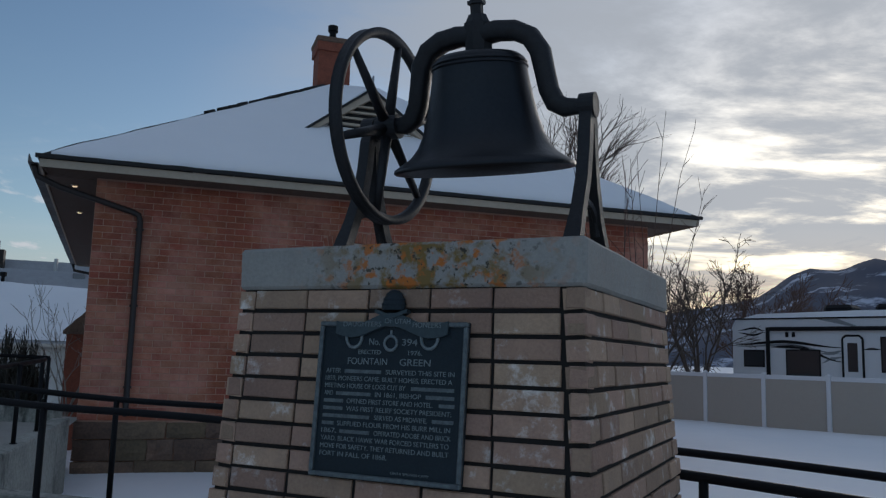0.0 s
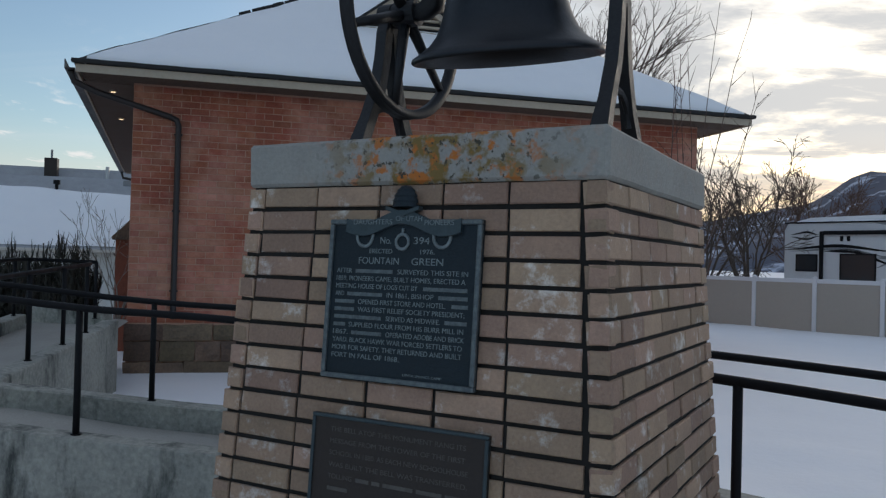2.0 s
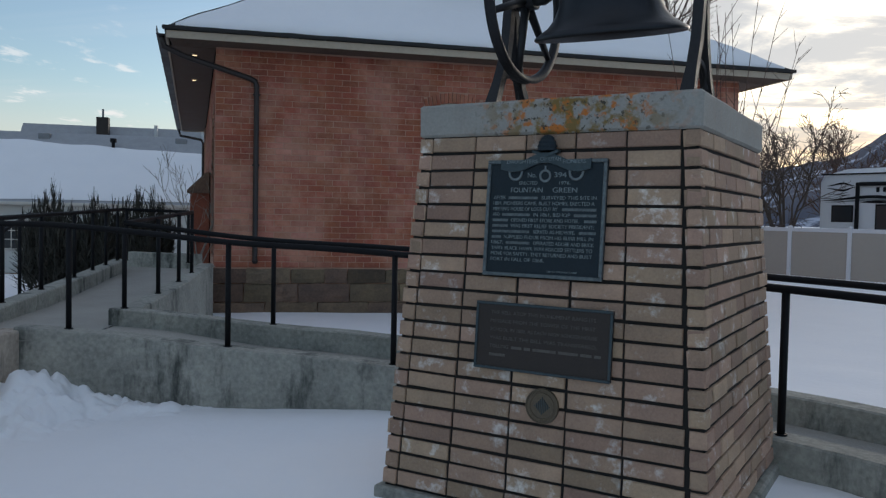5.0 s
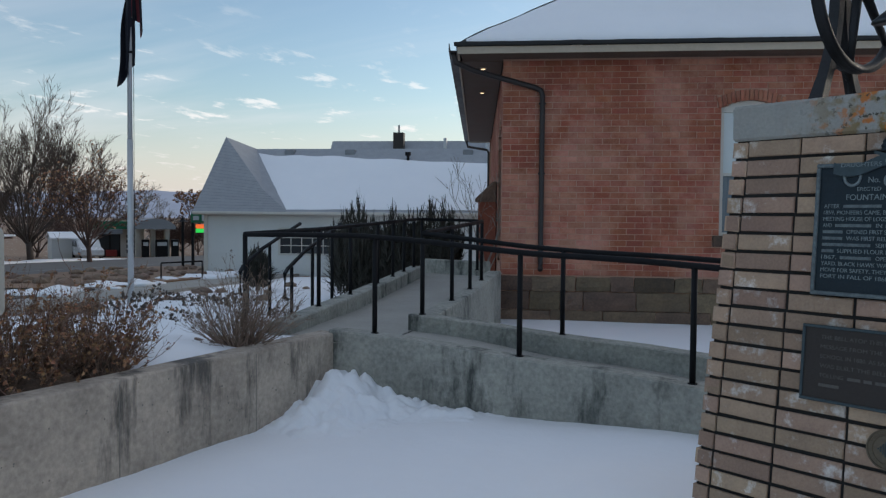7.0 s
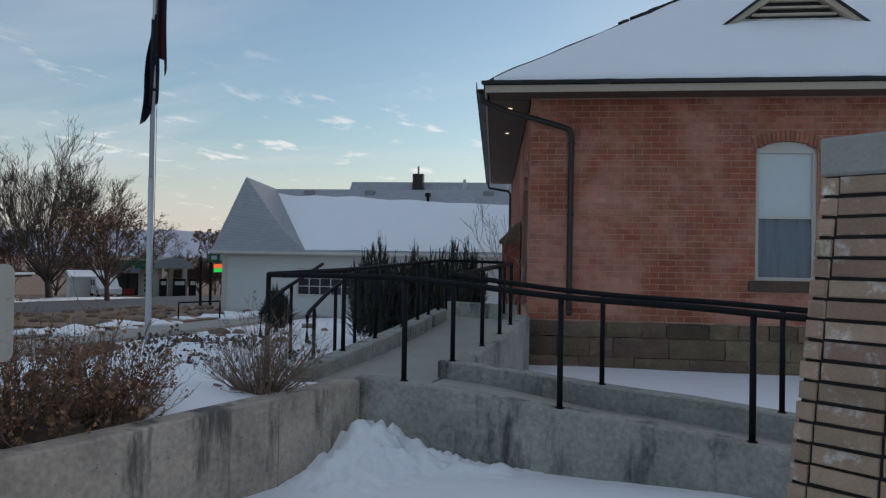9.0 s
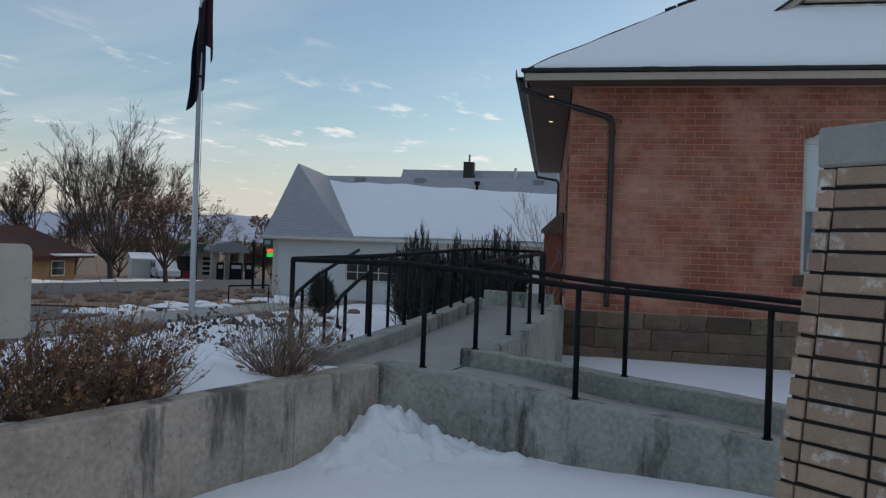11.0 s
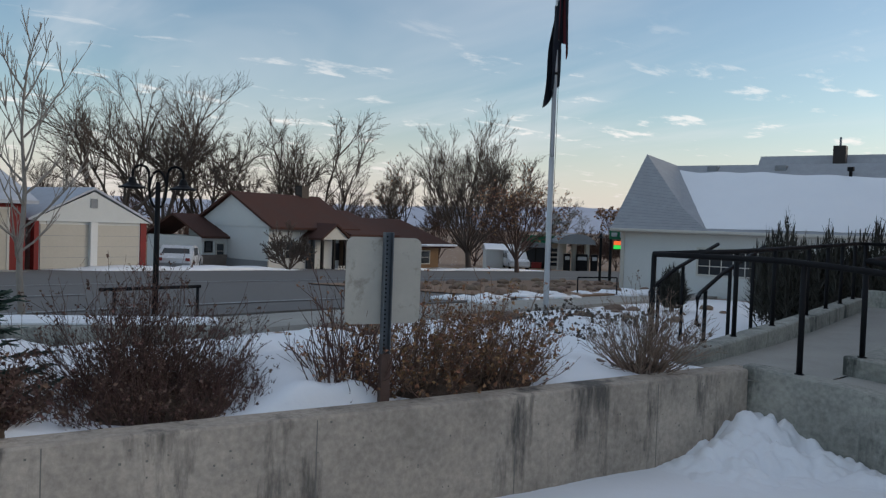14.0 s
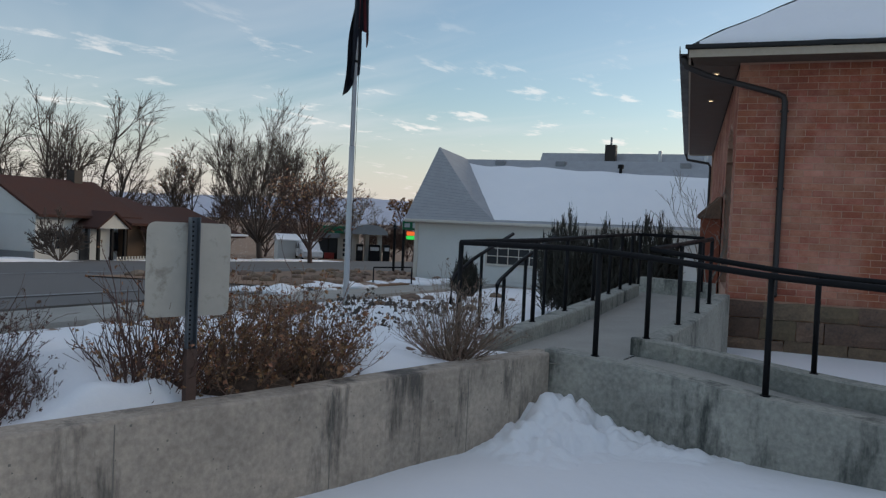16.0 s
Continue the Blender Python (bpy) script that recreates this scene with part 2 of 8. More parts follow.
SHINGLE = material("grey_shingles", (0.40, 0.41, 0.43), (0.29, 0.30, 0.315), rough=0.95, grain=25, stain=3, amount=0.7, bump=0.5)
DARK_ROOF = material("dark_shingle_edge", (0.035, 0.035, 0.035), (0.02, 0.02, 0.02), rough=0.9, grain=30, bump=0.4)
FASCIA = material("painted_fascia", (0.52, 0.44, 0.34), (0.40, 0.33, 0.25), rough=0.7, grain=20, stain=4, amount=0.6, bump=0.15)
SOFFIT = material("soffit_boards", (0.15, 0.105, 0.078), (0.09, 0.062, 0.046), rough=0.8, grain=20, stain=2, bump=0.2)
SPOUT = material("dark_brown_spout", (0.038, 0.030, 0.028), (0.026, 0.02, 0.019), rough=0.5, grain=30, stain=4, bump=0.05)
WHITE_WOOD = material("white_trim", (0.62, 0.60, 0.54), (0.50, 0.47, 0.42), rough=0.6, grain=25, stain=3, amount=0.5, bump=0.1)
BLIND = material("window_blind", (0.62, 0.66, 0.66), (0.55, 0.6, 0.6), rough=0.35, grain=8, stain=1.5, amount=0.4, bump=0)
CURTAIN = material("window_curtain", (0.16, 0.20, 0.23), (0.10, 0.13, 0.15), rough=0.3, grain=6, stain=2, amount=0.6, bump=0, stretch=(6, 6, 0.4))
SIDING = material("white_siding", (0.68, 0.69, 0.67), (0.58, 0.59, 0.57), rough=0.6, grain=15, stain=1.2, amount=0.4, bump=0.1)
PANE = glass("dark_pane", (0.03, 0.035, 0.04))
SIGN_BACK = material("sign_back", (0.50, 0.47, 0.41), (0.41, 0.385, 0.335), rough=0.5, metal=0.25, grain=14, stain=5, amount=0.6, bump=0.05, dark=(0.27, 0.24, 0.20), dark_scale=9.0, dark_lo=0.56, dark_hi=0.72)
GALV = material("galvanised_steel", (0.16, 0.18, 0.20), (0.10, 0.115, 0.13), rough=0.5, metal=0.5, grain=40, stain=8, bump=0.1)
# bark a little lighter, with distance haze mixed into its colour
BARK = material("grey_bark", (0.125, 0.098, 0.082), (0.07, 0.054, 0.045), rough=0.95, grain=30, stain=4, bump=0.6)
BARK_RED = material("reddish_twigs", (0.14, 0.085, 0.068), (0.08, 0.05, 0.04), rough=0.95, grain=30, stain=4, bump=0.3)
BARK_PALE = material("pale_bark", (0.33, 0.29, 0.25), (0.22, 0.19, 0.16), rough=0.9, grain=30, stain=4, bump=0.3)
TWIG_BROWN = material("brown_stems", (0.31, 0.20, 0.145), (0.13, 0.08, 0.057), rough=0.95, grain=30, stain=9, bump=0, spread=0.3, island=True)
TWIG_DARK = material("dark_stems", (0.15, 0.085, 0.068), (0.07, 0.042, 0.035), rough=0.95, grain=30, stain=9, bump=0, spread=0.3, island=True)
TWIG_GREY = material("grey_stems", (0.34, 0.25, 0.19), (0.17, 0.11, 0.08), rough=0.95, grain=30, stain=9, bump=0, spread=0.3, island=True)
LEAF_DRY = material("dry_leaves", (0.40, 0.215, 0.11), (0.21, 0.11, 0.065), rough=0.9, grain=30, stain=9, bump=0, spread=0.4, island=True)
LEAF_DARK = material("withered_dark_leaves", (0.21, 0.125, 0.095), (0.105, 0.065, 0.053), rough=0.9, grain=30, stain=9, bump=0, spread=0.4, island=True)
SOIL = material("soil_and_litter", (0.13, 0.085, 0.058), (0.05, 0.034, 0.025), rough=0.95, grain=45, stain=9, amount=1.0, bump=1.0, bump_scale=60)
SEED_DARK = material("dark_seed_heads", (0.13, 0.105, 0.085), (0.06, 0.05, 0.042), rough=0.95, grain=30, stain=9, bump=0, spread=0.3, island=True)
SEED_HEAD = material("dry_seed_heads", (0.30, 0.25, 0.21), (0.15, 0.12, 0.095), rough=0.95, grain=30, stain=9, bump=0, spread=0.3, island=True)
NEEDLE = material("spruce_needles", (0.05, 0.085, 0.066), (0.028, 0.05, 0.04), rough=0.85, grain=30, stain=4, bump=0, spread=0.3, island=True)
JUNIPER = material("juniper_foliage", (0.075, 0.072, 0.058), (0.035, 0.034, 0.029), rough=0.9, grain=20, stain=3, bump=0, spread=0.35, island=True)
ASPHALT = material("asphalt", (0.155, 0.145, 0.137), (0.11, 0.103, 0.098), rough=0.85, grain=35, stain=0.35, amount=0.7, bump=0.2)
ROAD_PAINT = material("worn_road_paint", (0.36, 0.36, 0.36), (0.17, 0.17, 0.17), rough=0.8, grain=5, stain=1.2, amount=0.9, bump=0)
ROCK = material("garden_rock", (0.27, 0.19, 0.135), (0.14, 0.10, 0.078), rough=0.95, grain=20, stain=5, bump=0.6, spread=0.25)
FENCE_TAN = material("tan_vinyl", (0.42, 0.375, 0.325), (0.37, 0.33, 0.285), rough=0.55, grain=10, stain=1, amount=0.4, bump=0.03)
FENCE_WHITE = material("white_vinyl", (0.70, 0.70, 0.72), (0.62, 0.62, 0.64), rough=0.5, grain=10, stain=1, amount=0.4, bump=0.03)
BROWN_ROOF = material("brown_shingles", (0.088, 0.036, 0.025), (0.05, 0.022, 0.017), rough=0.95, grain=14, stain=0.8, amount=0.7, bump=0.4)
BARN_RED = material("barn_red", (0.26, 0.035, 0.03), (0.18, 0.025, 0.022), rough=0.8, grain=10, stain=1.5, bump=0.2)
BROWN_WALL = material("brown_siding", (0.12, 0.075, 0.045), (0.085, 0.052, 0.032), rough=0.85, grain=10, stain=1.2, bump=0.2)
TAN_BRICK = material("tan_brick_wall", (0.32, 0.19, 0.10), (0.22, 0.13, 0.07), rough=0.9, grain=8, stain=1.5, bump=0.3)
TAN_GREY = material("grey_tan_stone", (0.24, 0.20, 0.17), (0.15, 0.125, 0.105), rough=0.9, grain=5, stain=1.5, amount=0.8, bump=0.3, stretch=(1, 1, 3))
SHINGLE_LINE = material("shingle_butts", (0.24, 0.245, 0.26), (0.17, 0.175, 0.185), rough=0.95, grain=6, stain=2, bump=0.2)
CAR_WHITE = material("white_car_paint", (0.62, 0.63, 0.65), (0.54, 0.55, 0.57), rough=0.25, grain=20, stain=1, amount=0.4, bump=0)
TYRE = material("tyre_rubber", (0.015, 0.015, 0.015), (0.025, 0.025, 0.024), rough=0.9, grain=40, bump=0.2)
STATION_GREEN = material("station_green", (0.015, 0.16, 0.07), (0.012, 0.12, 0.055), rough=0.5, grain=8, stain=1, bump=0)
GREY_PAINT = material("grey_paint", (0.27, 0.28, 0.29), (0.20, 0.21, 0.22), rough=0.6, grain=8, stain=1, bump=0.05)
LAMP_GLOW = emitter("warm_bulb", (1.0, 0.72, 0.42), 1.2)
AMBER_GLOW = emitter("amber_bulb", (1.0, 0.55, 0.08), 5.0)
BULB_SHELL = material("amber_shell", (0.75, 0.42, 0.03), (0.6, 0.32, 0.02), rough=0.3, grain=8, stain=2, bump=0)
SIGN_RED = emitter("lit_red", (1.0, 0.16, 0.03), 0.7)
SIGN_GREEN = emitter("lit_green", (0.05, 0.9, 0.12), 0.5)
FLAG_DARK = material("dark_flag_cloth", (0.012, 0.014, 0.022), (0.02, 0.021, 0.03), rough=0.9, grain=20, stain=4, bump=0.1)
FLAG_RED = material("red_flag_cloth", (0.16, 0.03, 0.035), (0.11, 0.02, 0.025), rough=0.9, grain=20, stain=4, bump=0.1)
FLAG_PALE = material("pale_flag_cloth", (0.30, 0.28, 0.28), (0.22, 0.2, 0.2), rough=0.9, grain=20, stain=4, bump=0.1)
POLE_PAINT = material("pole_aluminium", (0.55, 0.56, 0.57), (0.45, 0.46, 0.47), rough=0.4, metal=0.3, grain=20, stain=2, bump=0)


def ground_material():
    """Snow in the yards, brown earth with patches of old snow toward the street."""
    mt = bpy.data.materials.new("ground_snow_and_earth")
    mt.use_nodes = True
    nt = mt.node_tree
    N, L = nt.nodes.new, nt.links.new
    bsdf = nt.nodes["Principled BSDF"]
    geo = N("ShaderNodeNewGeometry")
    att = N("ShaderNodeAttribute")
    att.attribute_name = "snowcover"

    def nz(scale, detail, r=0.6):
        n = N("ShaderNodeTexNoise")
        n.inputs["Scale"].default_value, n.inputs["Detail"].default_value, n.inputs["Roughness"].default_value = scale, detail, r
        L(geo.outputs["Position"], n.inputs["Vector"])
        return n.outputs[0]

    def mix(f, a, b):
        n = N("ShaderNodeMix")
        n.data_type = "RGBA"
        for sock, v in ((n.inputs["Factor"], f), (n.inputs["A"], a), (n.inputs["B"], b)):
            if isinstance(v, tuple):
                sock.default_value = (*v, 1)
            else:
                L(v, sock)
        return n.outputs["Result"]

    earth = mix(nz(6, 6), (0.13, 0.078, 0.048), (0.34, 0.205, 0.12))
    snow = mix(nz(1.3, 6), (0.84, 0.85, 0.88), (0.92, 0.92, 0.93))
    add = N("ShaderNodeMath")
    L(att.outputs["Fac"], add.inputs[0])
    L(nz(0.9, 7, 0.65), add.inputs[1])
    r = N("ShaderNodeMapRange")
    r.inputs["From Min"].default_value, r.inputs["From Max"].default_value = 0.97, 1.03
    L(add.outputs[0], r.inputs["Value"])
    L(mix(r.outputs[0], earth, snow), bsdf.inputs["Base Color"])
    bsdf.inputs["Roughness"].default_value = 0.85
    b = N("ShaderNodeBump")
    b.inputs["Strength"].default_value, b.inputs["Distance"].default_value = 0.4, 0.02
    L(nz(7, 6), b.inputs["Height"])
    L(b.outputs[0], bsdf.inputs["Normal"])
    return mt


def mountain_material():
    mt = bpy.data.materials.new("wooded_snowy_mountain")
    mt.use_nodes = True
    nt = mt.node_tree
    N, L = nt.nodes.new, nt.links.new
    bsdf = nt.nodes["Principled BSDF"]
    geo = N("ShaderNodeNewGeometry")
    n1 = N("ShaderNodeTexNoise")
    n1.inputs["Scale"].default_value, n1.inputs["Detail"].default_value, n1.inputs["Roughness"].default_value = 0.02, 8, 0.7
    L(geo.outputs["Position"], n1.inputs["Vector"])
    r = N("ShaderNodeMapRange")
    r.inputs["From Min"].default_value, r.inputs["From Max"].default_value = 0.54, 0.62
    L(n1.outputs[0], r.inputs["Value"])
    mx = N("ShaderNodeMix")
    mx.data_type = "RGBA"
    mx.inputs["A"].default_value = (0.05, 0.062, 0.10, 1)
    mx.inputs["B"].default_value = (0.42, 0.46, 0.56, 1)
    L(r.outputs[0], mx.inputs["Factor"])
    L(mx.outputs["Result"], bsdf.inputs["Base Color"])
    bsdf.inputs["Roughness"].default_value = 0.95
    return mt


METAL_ROOF = material("pale_metal_roof", (0.50, 0.52, 0.56), (0.38, 0.40, 0.44), rough=0.6, grain=3, stain=0.5, amount=0.7, bump=0.05)
TRAILER = material("trailer_skin", (0.70, 0.70, 0.71), (0.60, 0.60, 0.62), rough=0.4, grain=10, stain=0.8, amount=0.4, bump=0.02)
DOOR_WHITE = material("white_door_paint", (0.78, 0.77, 0.74), (0.68, 0.67, 0.64), rough=0.55, grain=12, stain=1.2, amount=0.5, bump=0.05)
DOOR_CREAM = material("cream_door_paint", (0.56, 0.51, 0.43), (0.46, 0.42, 0.35), rough=0.6, grain=12, stain=1.2, amount=0.5, bump=0.05)
GROUND = ground_material()
MOUNTAIN = mountain_material()
# distance haze is mixed into the hills' own colour
HAZE_TINT_HILL = material("haze_tinted_hills", (0.50, 0.51, 0.58), (0.42, 0.44, 0.52), rough=0.95, grain=0.05, stain=0.01, amount=0.7, bump=0)


def lichen_material():
    """The cap's front with patches of orange and ochre lichen."""
    mt = material("lichened_cap", (0.37, 0.36, 0.33), (0.25, 0.245, 0.225), rough=0.9, grain=80, stain=3, amount=0.7, bump=0.4)
    nt = mt.node_tree
    N, L = nt.nodes.new, nt.links.new
    bsdf = nt.nodes["Principled BSDF"]
    old = bsdf.inputs["Base Color"].links[0].from_socket
    tc = N("ShaderNodeTexCoord")

    def blob(scale, lo, hi, off):
        mp = N("ShaderNodeMapping")
        mp.inputs["Location"].default_value = (off, off, off)
        L(tc.outputs["Object"], mp.inputs[0])
        n = N("ShaderNodeTexNoise")
        n.inputs["Scale"].default_value, n.inputs["Detail"].default_value, n.inputs["Roughness"].default_value = scale, 5, 0.6
        L(mp.outputs[0], n.inputs["Vector"])
        r = N("ShaderNodeMapRange")
        r.inputs["From Min"].default_value, r.inputs["From Max"].default_value = lo, hi
        L(n.outputs[0], r.inputs["Value"])
        return r.outputs[0]

    def mul(a, b):
        n = N("ShaderNodeMath")
        n.operation = "MULTIPLY"
        L(a, n.inputs[0])
        L(b, n.inputs[1])
        return n.outputs[0]

    def mix(f, a, b):
        n = N("ShaderNodeMix")
        n.data_type = "RGBA"
        L(f, n.inputs["Factor"])
        L(a, n.inputs["A"])
        n.inputs["B"].default_value = (*b, 1)
        return n.outputs["Result"]

    sep = N("ShaderNodeSeparateXYZ")
    L(tc.outputs["Object"], sep.inputs[0])
    zone = N("ShaderNodeMapRange")           # the colony's stretch along the front
    zone.interpolation_type = "SMOOTHSTEP"
    zone.inputs["From Min"].default_value, zone.inputs["From Max"].default_value = 0.60, 0.15
    d = N("ShaderNodeMath")
    d.operation = "SUBTRACT"
    L(sep.outputs[0], d.inputs[0])
    d.inputs[1].default_value = 0.80
    a = N("ShaderNodeMath")
    a.operation = "ABSOLUTE"
    L(d.outputs[0], a.inputs[0])
    L(a.outputs[0], zone.inputs["Value"])
    c = mix(mul(blob(11, 0.49, 0.58, 2.0), zone.outputs[0]), old, (0.20, 0.135, 0.045))
    c = mix(mul(blob(15, 0.53, 0.60, 5.0), zone.outputs[0]), c, (0.46, 0.15, 0.03))
    c = mix(mul(blob(34, 0.57, 0.62, 9.0), zone.outputs[0]), c, (0.06, 0.055, 0.04))
    L(c, bsdf.inputs["Base Color"])
    return mt


LICHEN = lichen_material()


# ---- building helpers ----
def part(name, bm, mat, parent=None, label="", smooth=False):
    me = bpy.data.meshes.new(name)
    bm.normal_update()
    bm.to_mesh(me)
    bm.free()
    me.materials.append(mat)
    if smooth:
        for p in me.polygons:
            p.use_smooth = True
    ob = new(name, me)
    if parent:
        ob.parent = parent
    if label:
        ob["label"] = label
    return ob


def thing(name, label, category, m=None, group="", kind=""):
    ob = new(name)
    ob.empty_display_size = 0.1
    if m is not None:
        ob.matrix_world = m
    return tagged(ob, label, category, group, kind)


def box(bm, lo, hi, m=None, bevel=0.0):
    v = [bm.verts.new((x, y, z)) for x in (lo[0], hi[0]) for y in (lo[1], hi[1]) for z in (lo[2], hi[2])]
    fs = [bm.faces.new([v[i] for i in f]) for f in ((0, 1, 3, 2), (4, 6, 7, 5), (0, 4, 5, 1), (2, 3, 7, 6), (0, 2, 6, 4), (1, 5, 7, 3))]
    if bevel:
        es = list({e for f in fs for e in f.edges})
        r = bmesh.ops.bevel(bm, geom=es, offset=bevel, segments=1, affect="EDGES")
        v = list({q for f in r["faces"] for q in f.verts})
    if m is not None:
        bmesh.ops.transform(bm, matrix=m, verts=v)
    return v


def nbox(lo, hi, bevel=0.0, m=None):
    bm = bmesh.new()
    box(bm, lo, hi, m, bevel)
    return bm


def tube(bm, pts, radii, sides=8, cap=True):
    """A round tube along points; radii one number or one a point."""
    pts = [Vector(p) for p in pts]
    if isinstance(radii, (int, float)):
        radii = [radii] * len(pts)
    rings = []
    for i, p in enumerate(pts):
        d = (pts[min(i + 1, len(pts) - 1)] - pts[max(i - 1, 0)])
        d = d.normalized() if d.length > 1e-9 else Vector((0, 0, 1))
        a = d.cross(Vector((0, 0, 1)) if abs(d.z) < 0.9 else Vector((1, 0, 0))).normalized()
        b = d.cross(a)
        rings.append([bm.verts.new(p + radii[i] * (math.cos(2 * math.pi * k / sides) * a + math.sin(2 * math.pi * k / sides) * b)) for k in range(sides)])
    for r0, r1 in zip(rings, rings[1:]):
        for k in range(sides):
            bm.faces.new((r0[k], r0[(k + 1) % sides], r1[(k + 1) % sides], r1[k]))
    if cap and sides > 2:
        bm.faces.new(rings[0][::-1])
        bm.faces.new(rings[-1])


def lathe(bm, profile, steps=40, m=None):
    rings = []
    for r, z in profile:
        rings.append([bm.verts.new((r * math.cos(2 * math.pi * k / steps), r * math.sin(2 * math.pi * k / steps), z)) for k in range(steps)])
    for r0, r1 in zip(rings, rings[1:]):
        for k in range(steps):
            bm.faces.new((r0[k], r0[(k + 1) % steps], r1[(k + 1) % steps], r1[k]))
    if m is not None:
        bmesh.ops.transform(bm, matrix=m, verts=[v for r in rings for v in r])


def prism(bm, outline, lo, hi, axis="y", m=None):
    """A flat outline of (a, b) pushed from lo to hi along an axis."""
    def put(a, b, c):
        return {"y": (a, c, b), "x": (c, a, b), "z": (a, b, c)}[axis]
    r0 = [bm.verts.new(put(a, b, lo)) for a, b in outline]
    r1 = [bm.verts.new(put(a, b, hi)) for a, b in outline]
    n = len(outline)
    bm.faces.new(r0[::-1])
    bm.faces.new(r1)
    for k in range(n):
        bm.faces.new((r0[k], r0[(k + 1) % n], r1[(k + 1) % n], r1[k]))
    bmesh.ops.recalc_face_normals(bm, faces=bm.faces[:])
    if m is not None:
        bmesh.ops.transform(bm, matrix=m, verts=r0 + r1)


def quad(bm, *ps):
    return bm.faces.new([bm.verts.new(p) for p in ps])


def wobble(p, s, a):
    return noise.noise(Vector(p) * s) * a


# ---- ground ----
U = Vector((math.cos(radians(17.95)), math.sin(radians(17.95)), 0))     # along the brick building's front
V = Vector((-U.y, U.x, 0))                                             # away from the street's near end


def sstep(a, b, x):
    t = min(max((x - a) / (b - a), 0.0), 1.0)
    return t * t * (3 - 2 * t)


def west(x, y):
    return -(x * U.x + y * U.y)


def ground_z(x, y):
    w, r = west(x, y), math.hypot(x, y)
    side = sstep(-6, 6, w)
    z = -0.22 - max(r - 12, 0) * (0.034 * side if r < 140 else 0) - (4.35 * side if r >= 140 else 0)
    d = math.hypot(x - 0.2, y - 3.2)
    z += 0.22 * (1 - sstep(0.6, 4.6, d))
    z += 0.46 * math.exp(-((x + 7.1) ** 2 + (y - 6.9) ** 2) / 2.2) + 0.30 * math.exp(-((x + 8.8) ** 2 + (y - 7.8) ** 2) / 2.0)
    if r < 9:
        z += 0.02 * noise.noise(Vector((x * 1.3, y * 1.3, 0))) + 0.006 * noise.noise(Vector((x * 6, y * 6, 0)))
    else:
        z += 0.05 * noise.noise(Vector((x * 0.4, y * 0.4, 0)))
    return z


def build_ground():
    bm = bmesh.new()
    att = bm.verts.layers.float.new("snowcover")
    steps = 260
    radii = [0.0] + [0.16 * k for k in range(1, 50)]
    while radii[-1] < 4200:
        radii.append(radii[-1] * 1.045)
    rings = []
    cx, cy = -1.2, 2.4
    for r in radii:
        row = []
        for k in range(steps if r else 1):
            a = 2 * math.pi * k / steps
            x, y = cx + r * math.cos(a), cy + r * math.sin(a)
            v = bm.verts.new((x, y, ground_z(x, y)))
            w = west(x, y)
            if w < 5.5 or (w < 9.2 and y > 4.2 and y < 24):
                s = 0.95
            elif w < 12:
                s = 0.50
            elif w < 34:
                s = 0.40
            else:
                s = 0.36
            v[att] = s
            row.append(v)
        rings.append(row)
    for k in range(steps):
        bm.faces.new((rings[0][0], rings[1][k], rings[1][(k + 1) % steps]))
    for a, b in zip(rings[1:], rings[2:]):
        for k in range(steps):
            bm.faces.new((a[k], b[k], b[(k + 1) % steps], a[(k + 1) % steps]))
    return tagged(part("ground", bm, GROUND, smooth=True), "undulating snow cover giving way to brown earth by the street", "ground", kind="structure")


build_ground()


def snow_pile():
    """Shovelled snow heaped into the corner, in clods."""
    bm = bmesh.new()
    nx, ny = 150, 100
    rows = []
    for i in range(nx + 1):
        x = -4.35 + 2.6 * i / nx
        row = []
        for j in range(ny + 1):
            y = 3.75 + 1.5 * j / ny
            h = 0.385 * math.exp(-((x + 3.86) ** 2 / 0.11 + (y - 4.92) ** 2 / 0.22)) + 0.13 * math.exp(-((x + 3.2) ** 2 / 0.32 + (y - 5.05) ** 2 / 0.06)) + 0.05 * math.exp(-((x + 3.75) ** 2 / 0.25 + (y - 4.4) ** 2 / 0.2))
            q = Vector((x, y, 0))
            warp = q + 0.05 * Vector((noise.noise(q * 5), noise.noise(q * 5 + Vector((9, 0, 0))), 0))
            lump = sum(a * (1 - min(noise.voronoi(warp * f)[0][0] * 1.25, 1.0) ** 2) for f, a in ((5.0, 0.10), (10.0, 0.055), (20.0, 0.024)))
            mask = min(h * 7, 1.0)
            row.append(bm.verts.new((x, y, ground_z(x, y) - 0.03 + h * 0.86 + mask * (lump - 0.085) + 0.006 * noise.noise(q * 30))))
        rows.append(row)
    for a, b in zip(rows, rows[1:]):
        for j in range(ny):
            bm.faces.new((a[j], b[j], b[j + 1], a[j + 1]))
    return tagged(part("snow_pile", bm, SNOW, smooth=True), "heap of cloddy shovelled snow in the wall's corner", "snow", kind="structure")


snow_pile()


